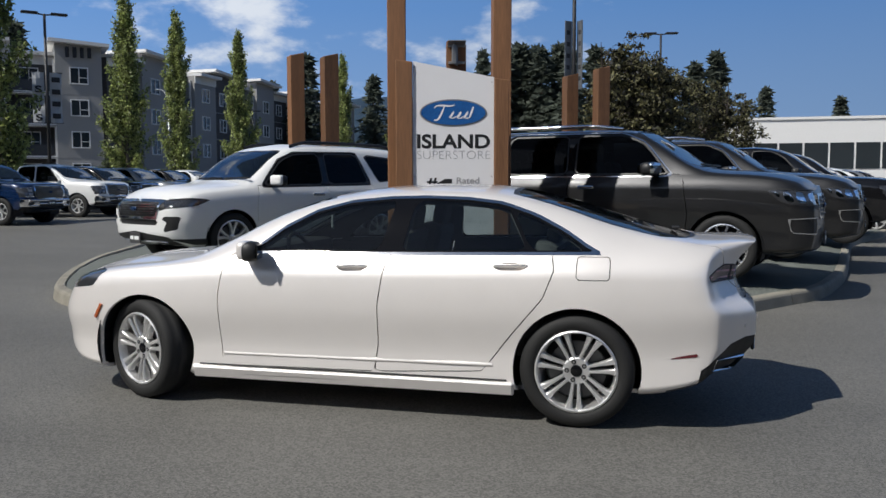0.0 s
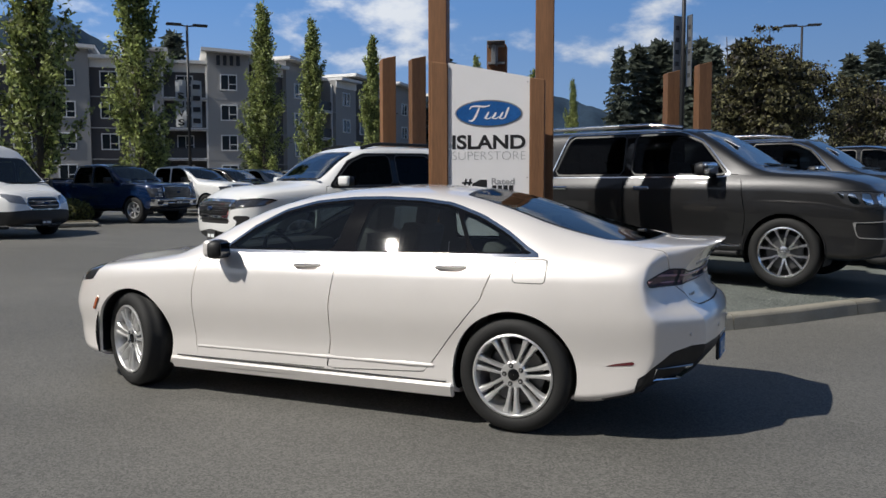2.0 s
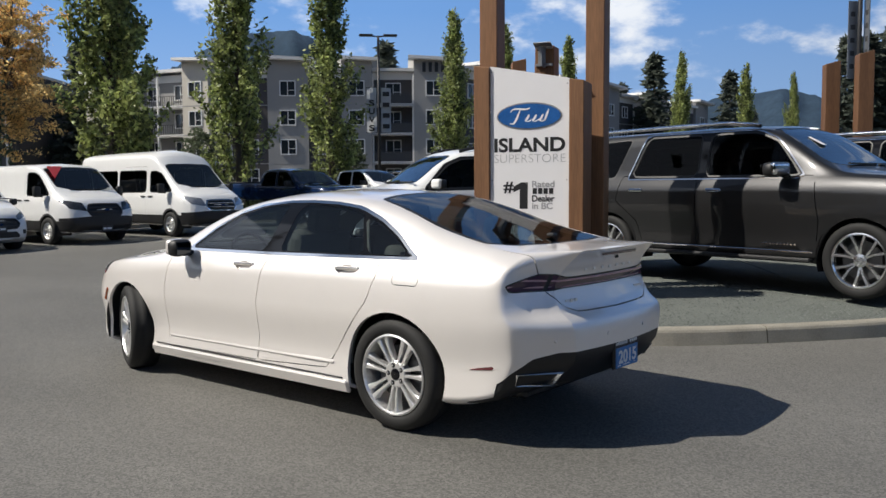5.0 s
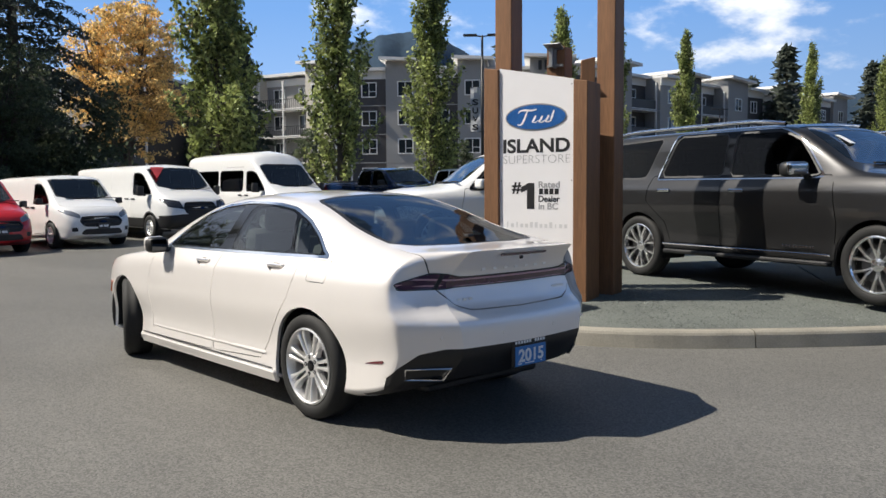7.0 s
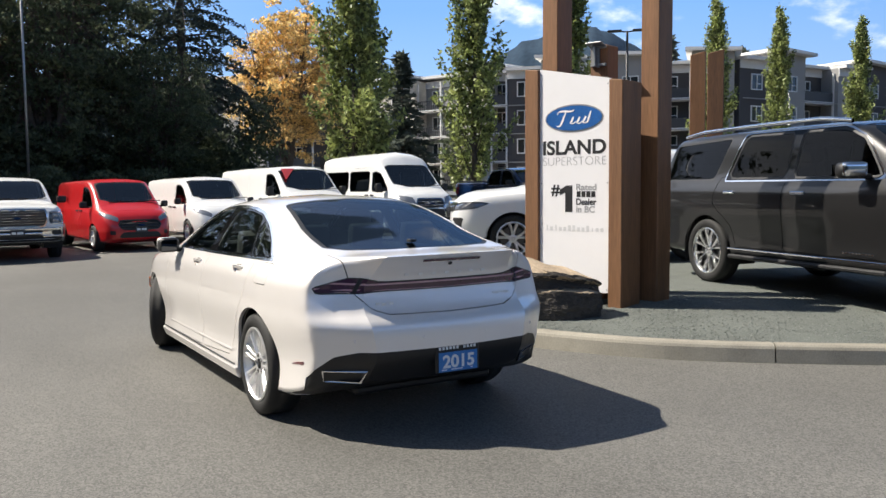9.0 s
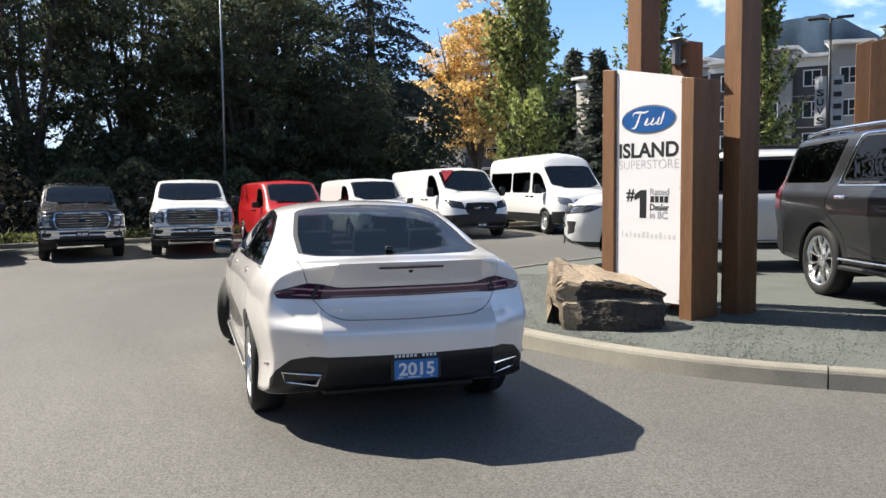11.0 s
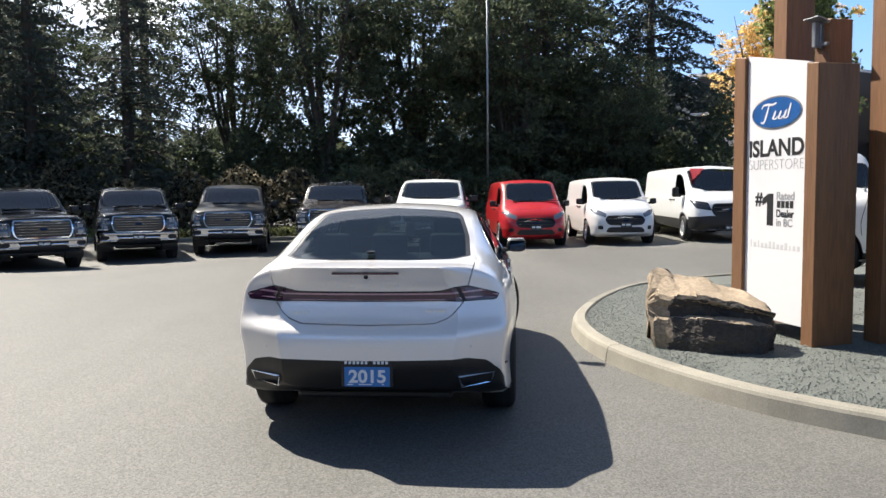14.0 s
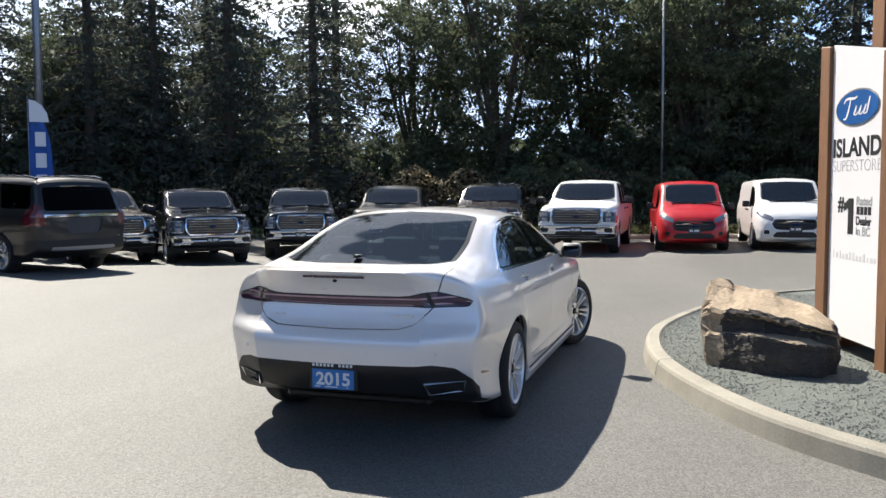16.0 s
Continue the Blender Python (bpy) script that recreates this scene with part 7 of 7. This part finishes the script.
def thicket(name, m, length, deep, high, seed, material, label, count, leaf=0.13):
    """A bank of bushes along x with an uneven top."""
    rng = np.random.default_rng(seed)
    ob = thing(name, m, label, "bushes")
    u = rng.uniform(-0.5, 0.5, count)
    top = np.array([high * (0.62 + 0.5 * noise.noise((s * length * 0.55, seed, 0.0))) for s in u])
    h = rng.random(count) ** 0.7
    y = rng.normal(size=count) * deep * 0.34 * (1.15 - 0.6 * h)
    leaves(np.stack([u * length, y, h * top], 1), leaf, rng, "foliage", material, ob)
    bm = bmesh.new()
    for _ in range(int(length * 2)):
        x = rng.uniform(-0.5, 0.5) * length
        yy = rng.normal() * deep * 0.15
        rod(bm, (x, yy, -0.1), (x + rng.normal() * 0.3, yy + rng.normal() * 0.2, high * 0.6), 0.03, 0.01, 4, False)
    tagged(part("stem_growth", bm, BARK, ob), kind="stuff")
    return ob


thicket("bushes", at(25.6, 12.0, 100), 22, 3.0, 3.6, 41, BRUSH, "brown and green brush at the foot of the wood", 24000, 0.1)
thicket("bushes", at(27.5, -1.5, 94), 15, 3.0, 3.4, 42, DARKLEAF, "dark green undergrowth at the foot of the wood", 22000, 0.1)
thicket("bushes", at(19.5, 27.0, 135), 26, 4.0, 5.5, 44, DARKLEAF, "tall dark undergrowth behind the parked trucks", 36000, 0.13)
thicket("bushes", at(31.2, 7.5, 97), 39, 4.0, 7.0, 43, DARKLEAF, "tall dark undergrowth filling the wood", 70000, 0.11)
thicket("bushes", at(45.0, 14.0, 105), 62, 5.0, 6.5, 45, DARKLEAF, "far dark undergrowth deep in the wood", 26000, 0.3)
broadleaf(at(51.6, -19.6), 15.6, 4.9, 51, "golden yellow autumn maple", "", GOLD, 0.115, 260, 135, 0.13, "maple_tree", 0.08)
broadleaf(at(-0.7, -42.2), 9.8, 3.0, 52, "russet and green maple by the lamp post", "", RUSSET, 0.085, 150, 170, 0.15, "maple_tree")
broadleaf(at(-4.9, -49.2), 8.0, 2.9, 53, "russet autumn maple behind the parked pickups", "", RUSSET, 0.085, 140, 150, 0.12, "maple_tree")
broadleaf(at(-0.7, -30.2), 7.7, 2.3, 54, "olive and russet maple beyond the display cars", "", RUSSET, 0.085, 150, 150, 0.12, "maple_tree")
for k, (x, y, s) in enumerate(((33.0, -33.0, 0.42), (36.0, -24.5, 0.5), (29.0, -37.5, 0.36))):
    resized(broadleaf(at(x, y), 10.0, 3.2, 60 + k, "thin young street tree", "", DARKLEAF, 0.2, 60, 36, 0.3, "young_tree"), (s, s, s))

FARFIR = "far conifers on the skyline"
far = conifer(at(17.0, -84.0), 15.5, 3.6, 71, "dark conifer, on the skyline and added behind the walk", FARFIR, 0.26, 4, 0.25, 0.03)
far_spots = [(15.6, -87, 1.05), (13.6, -89, 1.1), (11.2, -87.5, 1.05), (9.6, -90, 1.1), (14.6, -92, 1.12), (12.2, -91, 1.1), (7.6, -84, 0.98), (5.4, -88, 1.05), (-5.0, -90, 0.93), (-7.2, -90, 1.0),
             (-13.0, -98, 0.8), (-25.0, -120, 0.85), (46.0, -104, 1.25), (56.0, -114, 1.1), (86.0, -44, 1.15), (72.0, -40, 1.0), (15.0, -150, 1.5), (70.0, -90, 1.25), (64.0, -70, 1.2), (46.0, -132, 1.28), (48.5, -150, 0.95)]
# conifers added out of view behind the walk, so the glass reflects dark trees
far_spots += [(9.0 - 4.1 * i, 36.0 + 3.0 * math.sin(2.3 * i), 1.55 + 0.2 * math.sin(5.1 * i)) for i in range(10)]
for x, y, s in far_spots:
    resized(copy_thing(far, at(x, y, 37 * x, 1.0, 0.0)), (1.4 * s, 1.4 * s, s))
# the kerb and grass verge behind the parked row
v, f, n = [], [], 40
for i in range(n + 1):
    y = -13.0 + 28.0 * i / n
    x = 21.0 + 0.0009 * (y + 6) ** 2
    z = lie(x, y)
    for dx, dz in ((0.0, -0.1), (0.0, 0.12), (0.03, 0.15), (0.17, 0.15), (0.2, 0.13), (0.2, -0.1)):
        v.append((x + dx, y, z + dz))
for i in range(n):
    f += [(i * 6 + k, i * 6 + k + 1, i * 6 + 7 + k, i * 6 + 6 + k) for k in range(5)]
tagged(mesh_object("kerb", v, f, CONCRETE), "pale concrete kerb behind the parked vehicles", "kerb", kind="structure")
rng = np.random.default_rng(90)
gx, gy = rng.uniform(21.25, 24.5, 30000), rng.uniform(-13, 15, 30000)
gz = np.array([lie(a, b) for a, b in zip(gx, gy)]) + rng.random(30000) ** 2 * 0.35
GRASS = mat("dry_grass", (0.14, 0.15, 0.05), 0.8, var=0.4, scale=0.8, fine=9, island=1.2, trans=0.3)
blades = leaves(np.stack([gx, gy, gz], 1), 0.09, rng, "grass", GRASS, None)
tagged(blades, "unmown green and dry grass along the kerb", "grass", kind="stuff")
bed = thing("planting_bed", pose(19.0, -14.2, lie(19.0, -14.2), 0, 0, -38), "small kerbed planting bed between parked trucks", "planting bed", kind="structure")
part("bed_kerb", boxes(((0, 0, 0.07), (3.6, 1.7, 0.14)), bevel=0.04), CONCRETE, bed)
part("soil", boxes(((0, 0, 0.145), (3.3, 1.4, 0.03)), bevel=0.01), BRUSH, bed)
for x, y in ((19.7, -15.0), (18.7, -14.3)):
    ob = thing("shrub", pose(x, y, lie(x, y) + 0.1), "low rounded green shrub in a planting bed", "shrub", "low shrubs in the bed")
    r_ = np.random.default_rng(int(x * 10))
    q = r_.normal(size=(2600, 3))
    q = q / np.linalg.norm(q, axis=1, keepdims=True) * r_.uniform(0.5, 1.0, (2600, 1)) ** 0.4 * (0.62, 0.62, 0.45)
    leaves(q + (0, 0, 0.25), 0.05, r_, "foliage", HEDGE, ob)

# ---------- the apartment houses ----------
LIGHTWALL = mat("pale_grey_cladding", (0.30, 0.295, 0.285), 0.75, var=0.06, scale=1.0, fine=14)
DARKWALL = mat("charcoal_cladding", (0.075, 0.07, 0.07), 0.75, var=0.1, scale=1.0, fine=14, stretch=(0.1, 0.1, 8))
CREAM = mat("cream_cladding", (0.55, 0.51, 0.44), 0.75, var=0.06)
FASCIA = mat("white_fascia", (0.72, 0.71, 0.69), 0.6, var=0.05)
WINFRAME = mat("white_window_frame", (0.75, 0.75, 0.74), 0.5, var=0.03)
PANE = mat("dark_window_pane", (0.03, 0.036, 0.04), 0.08, var=0.3, scale=0.3, coat=0.5)
RAIL = mat("dark_balcony_rail", (0.05, 0.05, 0.052), 0.5, var=0.1)


def frame_mesh(w, h):
    bm = bmesh.new()
    for c, s in (((0, 0.03, h / 2), (w, 0.1, 0.1)), ((0, 0.03, -h / 2), (w, 0.1, 0.1)), ((w / 2, 0.03, 0), (0.1, 0.1, h + 0.1)), ((-w / 2, 0.03, 0), (0.1, 0.1, h + 0.1)), ((0.0, 0.03, 0), (0.07, 0.08, h)), ((w / 4, 0.03, -h * 0.12), (w / 2, 0.08, 0.06))):
        box(bm, c, s)
    me = bpy.data.meshes.new("window")
    bm.to_mesh(me)
    bm.free()
    me.materials.append(WINFRAME)
    bm = bmesh.new()
    box(bm, (0, -0.02, 0), (w - 0.06, 0.03, h - 0.06))
    pm = bpy.data.meshes.new("pane")
    bm.to_mesh(pm)
    bm.free()
    pm.materials.append(PANE)
    return me, pm


WIN, WINPANE = frame_mesh(1.5, 1.45)


def apartment(p0, p1, bays, base, label, storey=3.05, floors=4, deep=14.0):
    """A house front from p0 to p1; local x runs along it, y looks out, z is up."""
    p0, p1 = Vector((*p0, base)), Vector((*p1, base))
    d = (p1 - p0).normalized()
    length = (p1 - p0).length
    out = Vector((-d.y, d.x, 0))
    if out.dot(Vector((0, 0, base)) - p0) < 0:
        out = -out
    m = Matrix(((d.x, out.x, 0), (d.y, out.y, 0), (0, 0, 1))).to_4x4()
    m.translation = p0
    house = thing("apartment_building", m, label, "building")
    total = sum(b[1] for b in bays)
    x, top = 0.0, storey * floors
    for look_, w, lift in bays:
        w = w * length / total
        c = x + w / 2
        wallm = {"light": LIGHTWALL, "dark": DARKWALL, "balcony": DARKWALL, "loggia": LIGHTWALL, "cream": CREAM}[look_]
        push = {"light": 0.5, "dark": 0.0, "balcony": -1.5, "loggia": -1.5, "cream": 0.5}[look_]
        part("wall", boxes(((c, push - deep / 2, top / 2 + 0.3), (w - 0.004, deep, top + 0.6))), wallm, house)
        roof = part("roof", boxes(((c, push - deep / 2 + 0.3, top + 0.75 + lift), (w + (1.2 if lift > 0.3 else 0.02), deep + 1.2, 0.3)), ), FASCIA, house)
        if lift > 0.3:
            part("parapet", boxes(((c, push - deep / 2, top + 0.6 + lift / 2), (w - 0.01, deep - 0.02, lift + 0.1))), wallm, house)
            roof.data.transform(Matrix.Translation((c, 0, top + lift)) @ Matrix.Rotation(radians(3.0), 4, "Y") @ Matrix.Translation((-c, 0, -top - lift)))
        else:
            part("parapet", boxes(((c, push + 0.06, top + 0.2), (w - 0.01, 0.12, 0.75))), FASCIA, house)
        cols = max(1, int(w // 3.4))
        for fl in range(floors):
            z = storey * fl + 1.65
            if look_ in ("balcony", "loggia"):
                bal = part("balcony", boxes(((c, -0.75, z - 1.6), (w, 1.7, 0.25))), FASCIA, house)
                bars = bmesh.new()
                box(bars, (c, 0.02, z - 0.5), (w, 0.05, 0.06))
                if look_ == "loggia":
                    for i in range(int(w / 0.28)):
                        box(bars, (x + 0.2 + 0.28 * i, 0.02, z - 1.0), (0.06, 0.03, 0.95))
                else:
                    box(bars, (c, 0.02, z - 1.0), (w, 0.03, 0.9))
                part("balcony_rail", bars, RAIL, bal)
                for px in (x + 0.1, x + w - 0.1) + ((c,) if look_ == "loggia" else ()):
                    part("balcony_post", boxes(((px, 0.0, z), (0.18, 0.18, storey))), FASCIA, bal)
            for k in range(cols):
                wx = x + w * (k + 0.5) / cols
                win = new("window", WIN)
                win.parent = house
                win.matrix_local = pose(wx, push + 0.02, z)
                pn = new("pane", WINPANE)
                pn.parent = win
        x += w
    for fl in (1, 2, 3):
        part("string_course", boxes(((length / 2, 0.46, storey * fl), (length, 0.1, 0.09))), LIGHTWALL, house)
    return house


apartment((66.8, -47.6), (48.8, -63.4), [("balcony", 1.8, 0.0), ("dark", 3.6, 0.0), ("light", 4.0, 0.9), ("dark", 3.3, 0.0), ("light", 3.0, 0.9), ("balcony", 4.2, 0.0), ("light", 3.9, 0.9)], 0.9, "grey four-storey apartment building with white window frames and balconies", 2.9)
apartment((81.9, -42.8), (67.0, -47.5), [("cream", 5.6, 0.3), ("loggia", 7.1, 0.2), ("cream", 3.2, 0.9)], 0.9, "sunlit cream end wing of the apartment building with white balconies", 2.9)
apartment((48.6, -63.9), (48.5, -128.0), [("dark", 4.5, 0.0), ("light", 4.0, 0.9), ("balcony", 5.0, 0.0), ("light", 4.2, 0.0), ("dark", 4.5, 0.8), ("balcony", 5.0, 0.0), ("light", 4.5, 0.9), ("dark", 4.5, 0.0), ("balcony", 5.0, 0.0), ("light", 4.5, 0.9), ("balcony", 5.0, 0.0), ("dark", 4.5, 0.0), ("light", 4.5, 0.9)], 0.4,
          "long grey apartment building with dark balconies, seen at a slant")
apartment((98.0, -18.5), (80.5, -33.5), [("light", 5.0, 0.0), ("balcony", 4.5, 0.7), ("cream", 4.0, 0.0), ("balcony", 4.5, 0.0)], 0.4, "pale apartment wing with white balconies behind the trees")
# house number as plain bars on the corner block
num = thing("number_bars", pose(48.8, -63.4, 13.3, 0, 0, 41.3), "four dark number bars on the building's corner", "sign")
for k in range(4):
    part("bar", boxes(((1.05 + 0.62 * k, 0.85, 0), (0.34, 0.08, 0.95)), bevel=0.04), INK, num)

# showroom in the distance
show = thing("showroom_building", pose(-17.5, -88.0, 0.3), "low white showroom with a dark window band", "building")
part("wall", boxes(((0, 0, 3.6), (19.0, 10.0, 7.2))), FASCIA, show)
part("roof", boxes(((0, 0, 7.33), (19.3, 10.3, 0.25))), FASCIA, show)
for k in range(6):
    part("window", boxes(((-5.5 + 2.3 * k, 5.02, 3.7), (2.1, 0.1, 2.5))), PANE, show)

# ---------- lamp posts, banners, flag ----------
BANNER = mat("pale_banner_cloth", (0.50, 0.51, 0.52), 0.7, var=0.08)
FLAGBLUE = mat("blue_flag_cloth", (0.02, 0.10, 0.38), 0.7, var=0.08)


def lamp_post(m, h, label, banners=None, thick=0.085, metal=None):
    post = thing("lamp_post", m, label, "lamp post")
    part("pole", rod(bmesh.new(), (0, 0, 0), (0, 0, h), thick, thick * 0.7, 12), metal or STEEL, post, "", True)
    part("base", boxes(((0, 0, 0.25), (0.6, 0.6, 0.7)), bevel=0.05), CONCRETE, post)
    for s in (1, -1):
        part("lamp_head", boxes(((s * 0.62, 0, h + 0.02), (0.72, 0.34, 0.1)), bevel=0.03), STEEL, post)
        part("arm", rod(bmesh.new(), (0, 0, h - 0.05), (s * 0.4, 0, h), 0.035), STEEL, post)
    if banners:
        z0, z1, wd, texts = banners
        for s, text in zip((1, -1), texts):
            v, f = [], []
            for j in range(9):
                for i in range(4):
                    v.append((s * (0.12 + wd * i / 3), 0.05 * math.sin(j * 0.9 + i), z0 + (z1 - z0) * j / 8))
                    v.append((s * (0.12 + wd * i / 3), 0.05 * math.sin(j * 0.9 + i) + 0.006, z0 + (z1 - z0) * j / 8))
            for j in range(8):
                for i in range(3):
                    for e in (0, 1):
                        a = (j * 4 + i) * 2 + e
                        f.append((a, a + 2, a + 10, a + 8))
            ban = mesh_object("banner", v, f, BANNER, post)
            for e in (z0, z1):
                part("banner_rod", rod(bmesh.new(), (0, 0, e), (s * (0.16 + wd), 0, e), 0.02), STEEL, post)
            if text == "bars":
                for k in range(4):
                    part("print_bar", boxes(((s * (0.12 + wd / 2), 0.065, z0 + (z1 - z0) * (0.14 + 0.24 * k)), (wd * 0.7, 0.01, (z1 - z0) * 0.1)), ), INK, ban)
            elif text:
                for k, ch in enumerate(text):
                    zc = z0 + (z1 - z0) * (0.60 - 0.75 * k / len(text))+ 0.0
                    mm = Matrix(((-1, 0, 0, s * (0.12 + wd / 2) + 0.15), (0, 0, 1, 0.07), (0, 1, 0, zc), (0, 0, 0, 1)))
                    words("letter", ch, 0.42, INK, ban, mm, 0.3, 0.012, 0.003)
    return post


lamp_post(at(25.7, -27.9, 45), 8.95, "dark twin-headed lamp post with two pale sale banners", (4.0, 6.3, 0.5, ("SUVS", "bars")))
lamp_post(at(-1.6, -45.5, 10), 10.0, "dark twin-headed lamp post behind the maples")
lamp_post(at(44.0, -84.0, 60), 9.5, "dark twin-headed lamp post with pale banners", (4.0, 6.2, 0.5, ("bars", "bars")))
lamp_post(at(26.6, -0.35, 0), 11.0, "slim grey lamp post at the edge of the wood", None, 0.05, GALV)
bp = thing("banner_pole", pose(0.6, -18.5, 0.25), "dark pole with two hanging pale banners on the island", "banner")
part("pole", rod(bmesh.new(), (0, 0, 0), (0, 0, 9.5), 0.06, 0.05, 12), STEEL, bp, "", True)
for s in (1, -1):
    ban = part("banner", boxes(((s * 0.16, 0, 4.75), (0.26, 0.02, 1.9)), turn=pose(0, 0, 0, 0, 0, 50 * s)), GALV, bp)
    for k in range(5):
        part("print_bar", boxes(((s * 0.16, 0.012, 4.1 + 0.32 * k), (0.12, 0.012, 0.12)), turn=pose(0, 0, 0, 0, 0, 50 * s)), SATIN, ban)
street = thing("street_lamp", at(37.5, -56.5, -35), "grey street lamp with a curved arm", "lamp post")
bm = bmesh.new()
rod(bm, (0, 0, 0), (0, 0, 7.6), 0.09, 0.07, 10)
prev = Vector((0, 0, 7.6))
for k in range(1, 9):
    a = k / 8 * math.pi / 2
    nxt = Vector((1.9 * (1 - math.cos(a)), 0, 7.6 + 1.4 * math.sin(a)))
    rod(bm, prev, nxt, 0.06, 0.055, 8)
    prev = nxt
part("pole", bm, GALV, street, "", True)
part("lamp_head", boxes(((2.2, 0, 9.0), (0.7, 0.25, 0.12)), bevel=0.04), GALV, street)
flag = thing("feather_flag", pose(11.1, 15.0, lie(11.1, 15.0), 0, 0, -43), "blue feather flag with white print", "flag")
v, f = [], []
for j in range(13):
    t = j / 12
    w = 0.56 * (1 - t ** 5) + 0.02
    for i in range(5):
        v.append((w * i / 4, 0.04 * math.sin(3 * t * 3 + i), 0.9 + 3.35 * t))
for j in range(12):
    f += [(j * 5 + i, j * 5 + i + 1, j * 5 + i + 6, j * 5 + i + 5) for i in range(4)]
cloth = mesh_object("cloth", v, f, FLAGBLUE, flag, smooth=True)
sol = cloth.modifiers.new("thick", "SOLIDIFY")
sol.thickness = 0.006
part("flag_pole", rod(bmesh.new(), (0, 0, 0), (0, 0, 4.3), 0.02, 0.012), GALV, flag)
for k in range(3):
    part("print_bar", boxes(((0.28, -0.06, 2.05 + 0.56 * k), (0.26, 0.01, 0.38)), bevel=0.004), PANEL, cloth)
cap = bmesh.new()
prism(cap, [(0.03, 3.62), (0.50, 3.62), (0.46, 3.86), (0.34, 4.06), (0.18, 4.17), (0.03, 4.2)], -0.066, -0.055)
part("white_cap", cap, PANEL, cloth)
pole = thing("flagpole", pose(15.2, 18.4, -0.3), "tall plain grey steel pole", "pole")
part("shaft", rod(bmesh.new(), (0, 0, 0), (0, 0, 14.0), 0.14, 0.1, 14), GALV, pole, "", True)

# ---------- timber posts on the island ----------
for x, y, z, turn in ((5.67, -11.0, 4.1, 40), (4.65, -10.36, 3.95, 40), (0.32, -15.0, 3.98, 30), (-0.46, -14.42, 4.05, 30)):
    ob = thing("timber_post", pose(x, y, 0.15, 0, 0, turn), "square stained timber post with a slanted top", "post", "timber posts on the island")
    bm = bmesh.new()
    prism(bm, [(-0.15, 0), (0.15, 0), (0.15, z - 0.15), (-0.15, z - 0.08)], -0.15, 0.15)
    bmesh.ops.recalc_face_normals(bm, faces=bm.faces)
    bmesh.ops.bevel(bm, geom=list(bm.edges), offset=0.01, segments=1, affect="EDGES")
    part("post", bm, TIMBER, ob)
